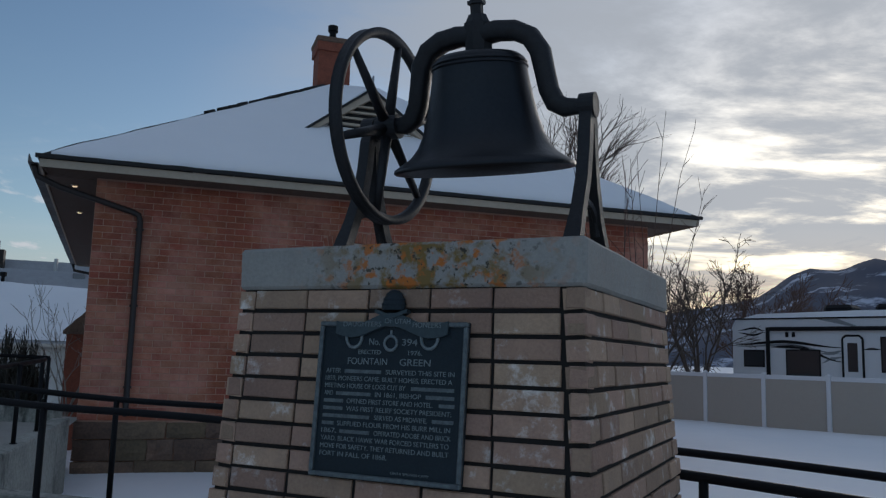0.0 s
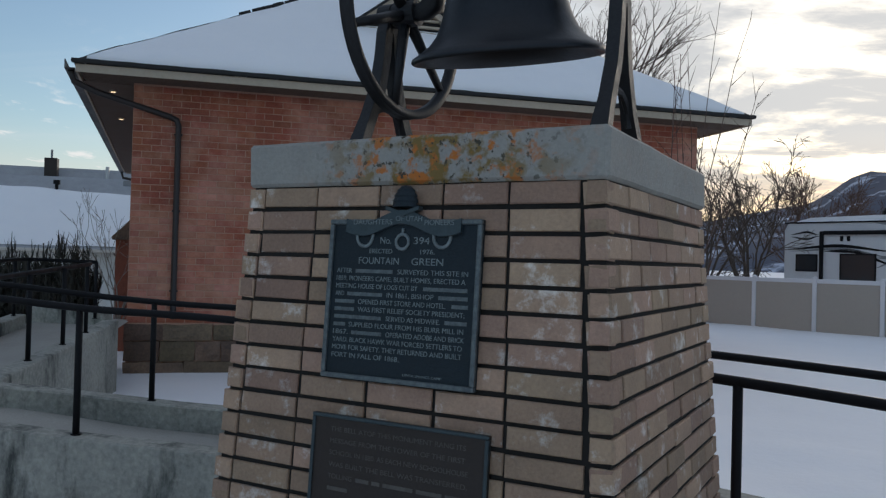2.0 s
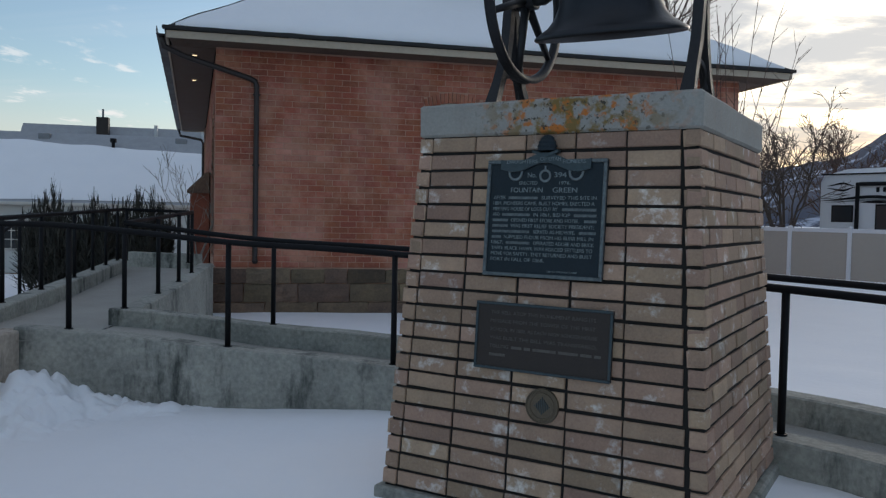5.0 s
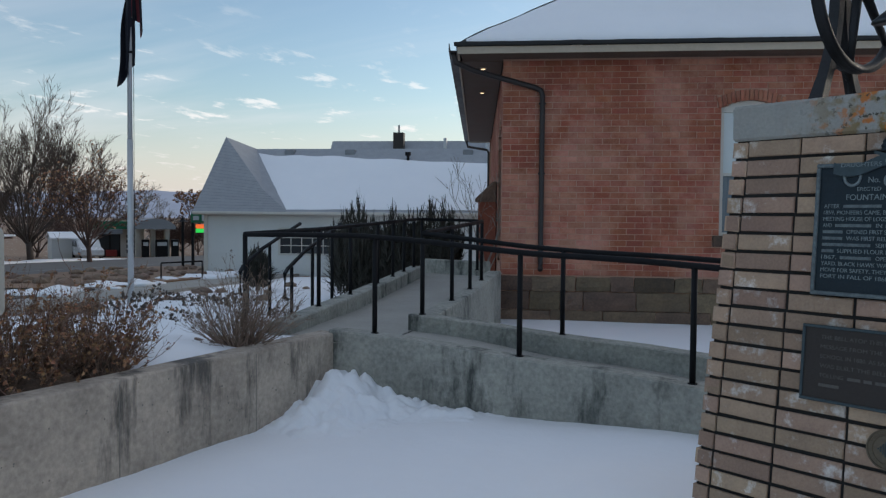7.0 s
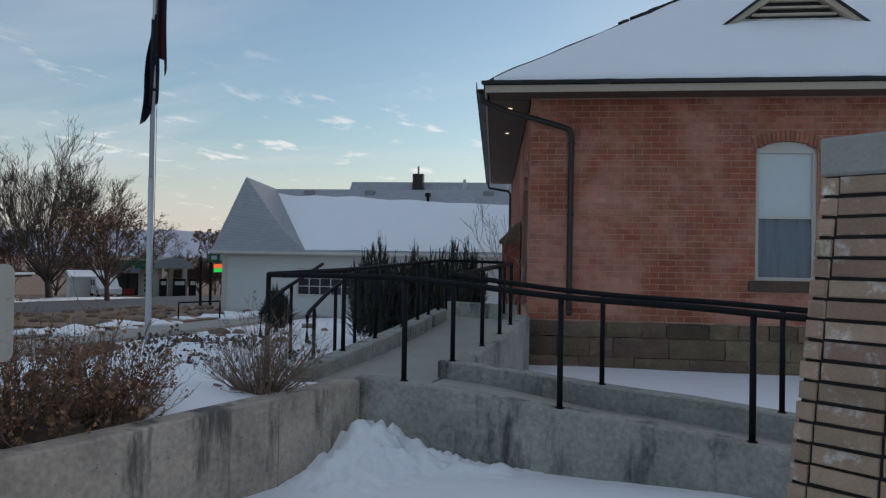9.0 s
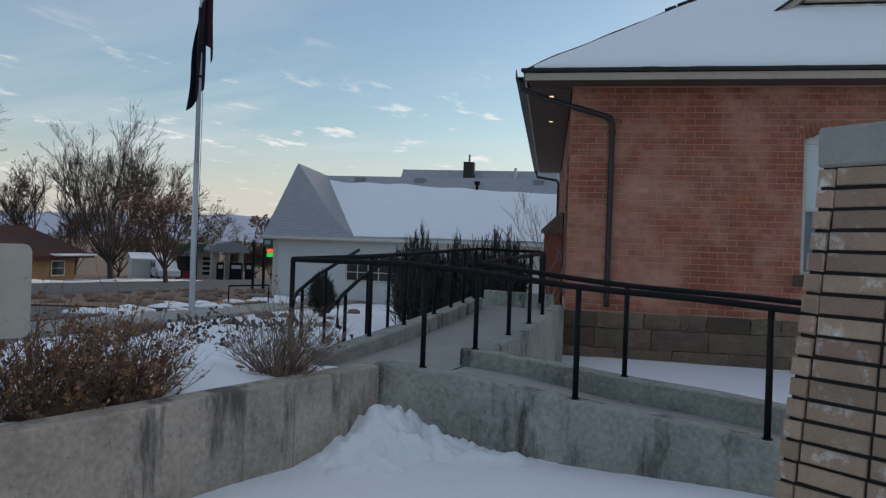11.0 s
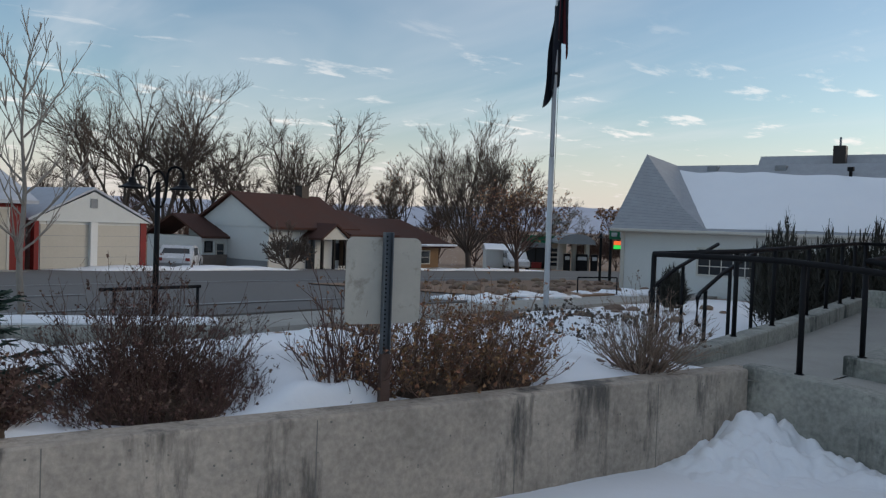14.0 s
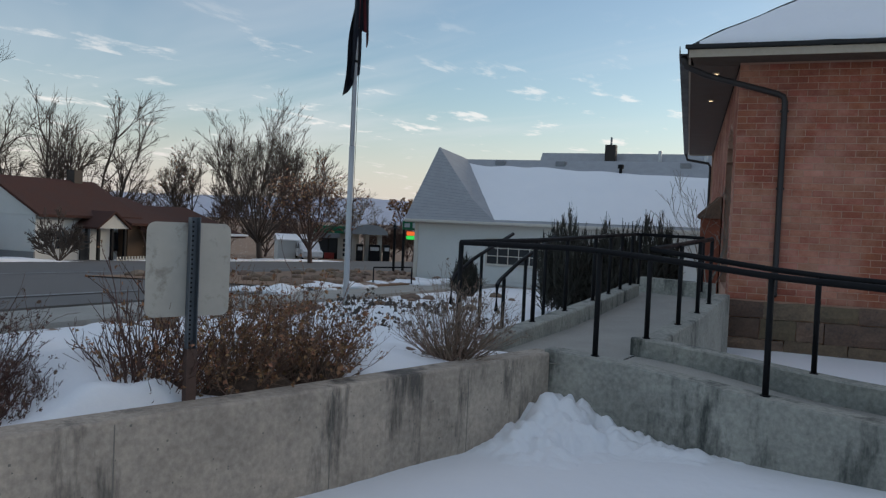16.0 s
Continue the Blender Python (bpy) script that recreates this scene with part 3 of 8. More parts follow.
def strip(name, w0, w1, mat, lift, s0=-120, s1=260, label="", category="", kind="structure", step=2.0, parent=None):
    """A band that runs along the street, laid on the ground."""
    bm = bmesh.new()
    rows = []
    n = max(int((s1 - s0) / step), 1)
    cross = max(int((w1 - w0) / 2.0), 1)
    for i in range(n + 1):
        s = s0 + (s1 - s0) * i / n
        row = []
        for j in range(cross + 1):
            w = w0 + (w1 - w0) * j / cross
            p = -w * U + s * V
            row.append(bm.verts.new((p.x, p.y, road_z(w, s) + lift)))
        rows.append(row)
    for a, b in zip(rows, rows[1:]):
        for j in range(cross):
            bm.faces.new((a[j], a[j + 1], b[j + 1], b[j]))
    if w1 - w0 > 0.5:                          # edges go down into the ground
        for j in (0, cross):
            low = [bm.verts.new(r[j].co - Vector((0, 0, 0.3))) for r in rows]
            for i in range(n):
                bm.faces.new((rows[i][j], rows[i + 1][j], low[i + 1], low[i]))
        bmesh.ops.recalc_face_normals(bm, faces=bm.faces[:])
    return tagged(part(name, bm, mat, parent), label, category, kind=kind)


def road_z(w, s):
    p = -w * U + s * V
    w_, r = west(p.x, p.y), math.hypot(p.x, p.y)
    return -0.22 - max(min(r, 140) - 12, 0) * 0.034


strip("road", 11.4, 33.5, ASPHALT, 0.10, label="wide grey asphalt main street with worn lines", category="road")
strip("far_apron", 31.2, 36.0, CONCRETE_TOP, 0.112, -60, 15.5, label="pale concrete apron before the garages", category="pavement")
strip("pavement", 9.4, 11.2, CONCRETE_TOP, 0.085, label="grey concrete sidewalk beside the street", category="pavement")
strip("parking_apron", 7.5, 33.0, ASPHALT, 0.075, 38, 120, label="asphalt forecourt that joins the street", category="forecourt")
for i, (w, a, b) in enumerate(((21.1, -60, 200), (13.2, -60, 15))):
    strip("road_line", w, w + 0.16, ROAD_PAINT, 0.125, a, b, label="worn white line painted on the street", category="road marking", kind="structure")
for s in (-12, -3, 6):
    strip("road_dash", 17.0, 17.16, ROAD_PAINT, 0.125, s, s + 3.5, label="short worn white lane dash on asphalt", category="road marking", kind="structure")


def verge_snow(label, w, s0, s1, width, high, rough=0.0):
    """A ploughed ridge of snow along a kerb."""
    pts = []
    n = int((s1 - s0) / (0.3 if rough else 0.7))
    for k in range(n + 1):
        s = s0 + (s1 - s0) * k / n
        q = -(w + 0.5 * noise.noise(Vector((s * 0.5, w, 0)))) * U + s * V
        end = min(1.0, 4.0 * min(k, n - k) / n + 0.05)
        pts.append((q.x, q.y, road_z(w, s) + 0.06 + high * end * (0.8 + 0.7 * noise.noise(Vector((s * 0.8, 3, w)))) + rough * (noise.noise(Vector((s * 1.9, 8, w))) - 0.25)))
    return tagged(part("verge_snow", line_wall(pts, width, road_z(w, s1) - 0.3, 0.06), SNOW, smooth=True), label, "snow", kind="structure")


# ---- ramp, kerbs and walls of board-marked concrete ----
AX, AY = -2.97, -1.44


def back_r(th):
    """Radius of the inner kerb's middle line."""
    return 7.60 + 0.22 * sstep(-6, 3, th) - 0.10 * sstep(8, 15, th)


def arc(r, th):
    if r > 7:
        r += back_r(th) - 7.65
    return Vector((AX + r * math.sin(radians(th)), AY + r * math.cos(radians(th)), 0))


def ramp_z(th):
    return 0.37 - 0.0065 * min(th, 17) - 0.0034 * max(th - 17, 0) - 0.028 * math.exp(-((th - 5) / 6) ** 2)


def kerb_top(th):
    return ramp_z(th) + 0.07 - 0.05 * sstep(-6, 3, th)


def arc_wall(r0, r1, th0, th1, top, bottom, step=1.5, ch=0.012):
    """A curved wall of concrete whose top follows top(th)."""
    bm = bmesh.new()
    rows = []
    n = int((th1 - th0) / step)
    for i in range(n + 1):
        th = th0 + (th1 - th0) * i / n
        z = top(th) + 0.004 * noise.noise(Vector((th * 0.3, r0, 0)))
        row = []
        for r, zz in ((r0, bottom), (r0, z - ch), (r0 + ch, z), (r1 - ch, z), (r1, z - ch), (r1, bottom)):
            p = arc(r + 0.003 * noise.noise(Vector((th * 0.8, zz * 3, r0))), th)
            row.append(bm.verts.new((p.x, p.y, zz)))
        rows.append(row)
    for a, b in zip(rows, rows[1:]):
        for j in range(5):
            bm.faces.new((a[j], b[j], b[j + 1], a[j + 1]))
    bm.faces.new(rows[0])
    bm.faces.new(rows[-1][::-1])
    return bm


def line_wall(pts, width, bottom, ch=0.012):
    """A wall along points (x, y, top)."""
    bm = bmesh.new()
    rows = []
    for i, p in enumerate(pts):
        a, b = pts[max(i - 1, 0)], pts[min(i + 1, len(pts) - 1)]
        d = Vector((b[0] - a[0], b[1] - a[1], 0)).normalized()
        s = Vector((-d.y, d.x, 0)) * width / 2
        q = Vector((p[0], p[1], 0))
        row = []
        for k, z in ((-1, bottom), (-1, p[2] - ch), (-1 + 2 * ch / width, p[2]), (1 - 2 * ch / width, p[2]), (1, p[2] - ch), (1, bottom)):
            o = q + k * s
            row.append(bm.verts.new((o.x, o.y, z)))
        rows.append(row)
    for a, b in zip(rows, rows[1:]):
        for j in range(5):
            bm.faces.new((a[j], a[j + 1], b[j + 1], b[j]))
    bm.faces.new(rows[0][::-1])
    bm.faces.new(rows[-1])
    bmesh.ops.recalc_face_normals(bm, faces=bm.faces[:])
    return bm


def spread_line(pts, n):
    out = []
    for a, b in zip(pts, pts[1:]):
        for k in range(n):
            out.append(tuple(a[i] + (b[i] - a[i]) * k / n for i in range(len(a))))
    return out + [pts[-1]]


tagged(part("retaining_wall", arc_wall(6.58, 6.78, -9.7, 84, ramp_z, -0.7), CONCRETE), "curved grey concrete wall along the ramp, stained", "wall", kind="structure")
tagged(part("ramp_floor", arc_wall(6.775, 7.56, -6.0, 84, lambda th: ramp_z(th) - 0.085 - 0.085 * sstep(-5, 4, th), -0.6), CONCRETE_TOP), "curved concrete access ramp floor", "ramp", kind="structure")
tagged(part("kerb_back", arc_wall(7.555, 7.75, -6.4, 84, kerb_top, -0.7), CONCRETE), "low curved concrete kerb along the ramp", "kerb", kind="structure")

LEFT_KERB = [(-4.68, 5.16, 0.45), (-5.15, 7.2, 0.51), (-5.40, 8.3, 0.55), (-5.60, 9.1, 0.58), (-5.98, 10.6, 0.64)]
RIGHT_KERB = [(-3.70, 6.22, 0.46), (-3.83, 7.1, 0.515), (-3.99, 8.0, 0.56), (-4.18, 8.85, 0.60), (-4.42, 9.95, 0.65)]
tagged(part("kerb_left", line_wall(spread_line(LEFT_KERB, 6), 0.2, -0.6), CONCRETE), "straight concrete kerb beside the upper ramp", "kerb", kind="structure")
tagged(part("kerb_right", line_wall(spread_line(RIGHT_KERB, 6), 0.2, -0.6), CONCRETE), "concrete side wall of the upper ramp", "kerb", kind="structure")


def upper_floor():
    bm = bmesh.new()
    quad(bm, (-4.62, 5.10, 0.335), (-4.1, 4.98, 0.33), (-3.66, 5.2, 0.327), (-3.79, 6.16, 0.327))
    rows = [((-4.62, 5.10, 0.335), (-3.79, 6.16, 0.327))]
    for l, r in zip(LEFT_KERB[1:], RIGHT_KERB[1:]):
        rows.append(((l[0], l[1], l[2] - 0.17), (r[0], r[1], r[2] - 0.17)))
    rows.append(((-6.35, 12.0, 0.53), (-4.86, 11.55, 0.53)))
    for (a, b), (c, d) in zip(rows, rows[1:]):
        quad(bm, a, b, d, c)
    bmesh.ops.recalc_face_normals(bm, faces=bm.faces[:])
    return bm


tagged(part("ramp_upper_floor", upper_floor(), CONCRETE_TOP), "sloped concrete walk up to the entrance", "ramp", kind="structure")
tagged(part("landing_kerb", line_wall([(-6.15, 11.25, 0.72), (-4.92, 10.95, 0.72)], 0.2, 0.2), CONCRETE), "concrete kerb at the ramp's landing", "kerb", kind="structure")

verge_snow("low ridge of ploughed snow along the far kerb", 32.0, 17, 31, 2.2, 0.22)
verge_snow("low ridge of ploughed snow along the far kerb", 32.3, 33, 60, 1.8, 0.2)


def snow_clumps():
    """Broken lumps of old snow beside the sidewalk."""
    rng = random.Random(41)
    bm = bmesh.new()
    for _ in range(75):
        w, s = rng.uniform(10.9, 12.1) + rng.gauss(0, 0.2), rng.uniform(15.5, 34)
        q = -w * U + s * V
        size = rng.uniform(0.10, 0.36)
        c = Vector((q.x, q.y, road_z(w, s) + 0.09))
        r = bmesh.ops.create_icosphere(bm, subdivisions=2, radius=1.0)
        for v in r["verts"]:
            k = size * (1 + 0.45 * noise.noise(v.co * 1.5 + c))
            v.co = c + Vector((v.co.x * k * 1.3, v.co.y * k * 1.3, v.co.z * k * 0.38))
    return tagged(part("snow_clumps", bm, SNOW, smooth=True), "broken lumps of old snow beside the sidewalk", "snow", kind="stuff")


snow_clumps()

strip("street_bed", 11.2, 19.0, GROUND, 0.135, 18.2, 37, label="bare brown earth bed between sidewalk and street", category="ground", step=0.7)

# planter wall
PLANTER = [(-4.30, -6.0, 0.36), (-4.50, -2.0, 0.37), (-4.54, -0.15, 0.38), (-4.47, 0.9, 0.38), (-4.32, 2.35, 0.39), (-4.21, 4.2, 0.40), (-4.13, 5.14, 0.41)]
tagged(part("planter_wall", line_wall(spread_line(PLANTER, 8), 0.2, -0.7), PLANTER_CONCRETE_LIT), "grey concrete planter wall with streaks and form joints", "wall", kind="structure")


def joint(x, y, th, z0, z1):
    return nbox((-0.004, -0.003, z0), (0.004, 0.003, z1), m=Matrix.Translation((x, y, 0)) @ Matrix.Rotation(th, 4, "Z"))


# form tie holes and joints on the planter wall's face
def wall_marks():
    bm = bmesh.new()
    for y in (-1.1, 0.25, 1.55, 2.85, 4.1):
        f = [p for p in PLANTER if p[1] <= y][-1]
        g = [p for p in PLANTER if p[1] > y][0]
        t = (y - f[1]) / (g[1] - f[1])
        x = f[0] + (g[0] - f[0]) * t + 0.1
        box(bm, (x - 0.004, y - 0.003, -0.4), (x + 0.0015, y + 0.003, 0.365))
    rng = random.Random(5)
    for _ in range(110):
        y = rng.uniform(-1, 4.8)
        f = [p for p in PLANTER if p[1] <= y][-1]
        g = [p for p in PLANTER if p[1] > y][0]
        t = (y - f[1]) / (g[1] - f[1])
        x = f[0] + (g[0] - f[0]) * t + 0.1
        z, r = rng.uniform(-0.1, 0.35), rng.uniform(0.0025, 0.0065)
        box(bm, (x - 0.003, y - r, z - r), (x + 0.0012, y + r, z + r))
    return bm


tagged(part("form_marking", wall_marks(), FORM_MARK, bpy.data.objects["planter_wall"]), "dark joints and air holes", kind="stuff")


# planter bed of snow behind the wall
def planter_snow():
    bm = bmesh.new()
    nx, ny = 70, 150
    rows = []
    for i in range(nx + 1):
        row = []
        for j in range(ny + 1):
            y = -6.0 + 11.1 * j / ny
            f = [p for p in PLANTER if p[1] <= y][-1]
            g = ([p for p in PLANTER if p[1] > y] or [PLANTER[-1]])[0]
            t = (y - f[1]) / max(g[1] - f[1], 1e-6)
            x0 = f[0] + (g[0] - f[0]) * t - 0.09
            dx = 6.2 * (i / nx) ** 1.6
            x = x0 - dx
            z = 0.345 + 0.05 * sstep(0.3, 1.5, dx) - 0.62 * sstep(2.2, 5.6, dx)
            n1 = noise.noise(Vector((x * 1.1, y * 1.1, 4)))
            z += (0.13 * n1 + 0.06 * noise.noise(Vector((x * 3, y * 3, 1)))) * sstep(0.12, 0.8, dx)
            z += 0.10 * math.exp(-((y - 3.75) ** 2 / 0.25 + (dx - 0.35) ** 2 / 0.12))
            z += 0.20 * math.exp(-((y - 1.72) ** 2 / 0.16 + (dx - 0.8) ** 2 / 0.5))
            z += sstep(0.0, 0.1, dx) * (0.085 * math.exp(-((y - 1.62) ** 2 / 0.03 + (dx - 0.14) ** 2 / 0.02)) + 0.10 * math.exp(-((y - 1.95) ** 2 / 0.02 + (dx - 0.10) ** 2 / 0.012)) + 0.07 * math.exp(-((y - 0.1) ** 2 / 0.06 + (dx - 0.25) ** 2 / 0.05)))
            z -= 0.05 * math.exp(-((y - 2.7) ** 2 / 0.25 + (dx - 0.3) ** 2 / 0.1))
            z -= 0.04 * math.exp(-((y - 1.0) ** 2 / 0.2 + (dx - 0.5) ** 2 / 0.3))
            z = 0.33 + (z - 0.33) * sstep(-0.03, 0.10, dx)          # tucks in behind the wall
            row.append(bm.verts.new((x, y, z)))
        rows.append(row)
    for a, b in zip(rows, rows[1:]):
        for j in range(ny):
            bm.faces.new((a[j], a[j + 1], b[j + 1], b[j]))
    bmesh.ops.recalc_face_normals(bm, faces=bm.faces[:])
    return bm


bed = tagged(part("planter_bed", planter_snow(), SNOW, smooth=True), "uneven snow over the planter bed", "snow", kind="structure")

# ---- handrails ----
RAIL_R = 0.024


def handrail(label, path, posts, group="ramp handrails"):
    t = thing("handrail", label, "handrail", group=group)
    bm = bmesh.new()
    tube(bm, path, RAIL_R, 10)
    part("rail", bm, IRON, t, smooth=True)
    for (x, y, z0, z1) in posts:
        bm = bmesh.new()
        tube(bm, [(x, y, z0), (x, y, z1)], 0.022, 10)
        part("post", bm, IRON, t, smooth=True)
        bm = bmesh.new()
        tube(bm, [(x, y, z0 - 0.002), (x, y, z0 + 0.008)], 0.034, 10)
        part("base_flange", bm, IRON, t)
    return t


def front_top(th):
    return min(ramp_z(th) + 0.82, 1.24)


pth = []
fp = []
for th in (-16.7, -6.4, 4.7, 16.5, 28.1, 39.8, 51.4, 63.0, 74.6):
    p = arc(6.68, th)
    fp.append((p.x, p.y, 0.30 if th < -10 else ramp_z(th), front_top(th)))
p = arc(6.68, -16.7)
pth = [(arc(6.68, th).x, arc(6.68, th).y, front_top(th)) for th in np.linspace(-16.7, 74.6, 62)]
handrail("black steel pipe handrail on the curved ramp wall", pth, fp)
bp = []
for th in (-5.6, 4.2, 15.2, 25.0, 32.5, 47.0, 59.2, 70.2):
    p = arc(7.65, th)
    bp.append((p.x, p.y, kerb_top(th), ramp_z(th) + 0.80))
path = [(-4.30, 9.15, 1.36), (-4.18, 8.85, 1.355), (-3.70, 6.12, 1.25)] + [(arc(7.65, th).x, arc(7.65, th).y, ramp_z(th) + 0.80 + 0.04 * sstep(2, -6, th)) for th in np.linspace(-4.5, 70.2, 50)]
handrail("black steel pipe handrail on the inner kerb", path, bp + [(x, y, z, z + 0.765) for x, y, z in RIGHT_KERB[1:4]])
lp = [(-4.93, 6.2, 0.48, 1.27), (-5.15, 7.2, 0.51, 1.295), (-5.40, 8.3, 0.55, 1.32), (-5.60, 9.1, 0.58, 1.34), (-5.76, 9.75, 0.605, 1.355), (-5.92, 10.4, 0.63, 1.37)]
handrail("black steel pipe handrail of the upper ramp", [(arc(6.68, -16.7).x, arc(6.68, -16.7).y, 1.24), (-4.93, 6.2, 1.27), (-5.40, 8.3, 1.32), (-5.92, 10.4, 1.37), (-6.05, 10.95, 1.375), (-5.0, 10.75, 1.36)], lp + [(-6.05, 10.95, 0.6, 1.375), (-5.0, 10.75, 0.6, 1.36)])
# stair rails beyond the ramp
st = [(-5.95, 7.1, 0.78), (-6.0, 7.55, 0.98), (-6.2, 8.7, 1.3)]
handrail("black steel stair handrail with a looped end", [(-5.95, 7.1, 0.42), (-5.88, 6.95, 0.45), (-5.88, 6.95, 0.74)] + st, [(-5.96, 7.2, -0.2, 0.80), (-6.03, 7.75, 0.0, 1.02), (-6.15, 8.4, 0.1, 1.2)], "stair handrails")
handrail("black steel stair handrail with a looped end", [(-6.75, 7.3, 0.42), (-6.68, 7.15, 0.45), (-6.68, 7.15, 0.72)] + [(a - 0.8, b + 0.2, c) for a, b, c in st], [(-6.76, 7.4, -0.2, 0.80), (-6.83, 7.95, 0.0, 1.02)], "stair handrails")

# ---- the monument ----
P = pose(-0.69, 2.99, 0, 0, 0, -26.38)
W, Z0, Z1, BATTER = 1.35, 0.055, 1.745, 0.115
monument = thing("monument", "tapered buff brick monument with a lichened concrete cap", "monument", P)


def inset(z):
    """How far a face stands out from the cap's edge at a height."""
    return BATTER * (Z1 - z) / (Z1 - Z0) - 0.008


def core():
    bm = bmesh.new()
    rows = []
    for z in (Z0 - 0.02, Z1):
        o = inset(z) - 0.012
        rows.append([bm.verts.new(q) for q in ((-o, -o, z), (W + o, -o, z), (W + o, W + o, z), (-o, W + o, z))])
    for k in range(4):
        bm.faces.new((rows[0][k], rows[0][(k + 1) % 4], rows[1][(k + 1) % 4], rows[1][k]))
    bm.faces.new(rows[1])
    return bm


part("joint_core", core(), JOINT, monument, "dark raked joints")
part("plinth", nbox((-0.14, -0.14, -0.5), (W + 0.14, W + 0.14, Z0 - 0.004), 0.012), CONCRETE, monument, "grey concrete footing")
cap = bmesh.new()
box(cap, (0, 0, Z1), (W, W, 1.90), bevel=0.012)
bmesh.ops.subdivide_edges(cap, edges=cap.edges[:], cuts=5, use_grid_fill=True)
for v in cap.verts:
    v.co += Vector((wobble(v.co, 6, 0.006), wobble(v.co + Vector((3, 0, 0)), 6, 0.006), wobble(v.co + Vector((0, 5, 0)), 6, 0.004)))
part("cap", cap, LICHEN, monument, "concrete cap with orange lichen")

# plaques
Z_TILT = math.degrees(math.atan(BATTER / (Z1 - Z0)))


def on_face(u, z, out=0.0):
    """A pose on the front face: x along it, y up it, z out of it."""
    return pose(u, -inset(z) - out, z, 90 - Z_TILT, 0, 0)


def letters(text, x, y, size, mat, parent, width=None, depth=0.0012, align="LEFT"):
    cu = bpy.data.curves.new("letters", "FONT")
    cu.body, cu.size, cu.extrude, cu.align_x, cu.align_y = text, size, depth, align, "CENTER"
    tmp = new("letters_tmp", cu)
    bpy.context.view_layer.update()
    me = bpy.data.meshes.new_from_object(tmp.evaluated_get(bpy.context.evaluated_depsgraph_get()))
    bpy.data.objects.remove(tmp)
    me.materials.clear()
    me.materials.append(mat)
    xs = [v.co.x for v in me.vertices]
    k = width / (max(xs) - min(xs)) if width else 1.0
    x0 = min(xs) if width else 0.0
    for v in me.vertices:
        v.co = (x + (v.co.x - x0) * k, y + v.co.y, v.co.z + PLATE)
    ob = new("lettering", me)
    ob.parent = parent
    return ob


PLATE = 0.010


def bar(x, y, w, h, mat, parent):
    return part("text_bar", nbox((x, y - h / 2, PLATE - 0.001), (x + w, y + h / 2, PLATE + 0.0012)), mat, parent)


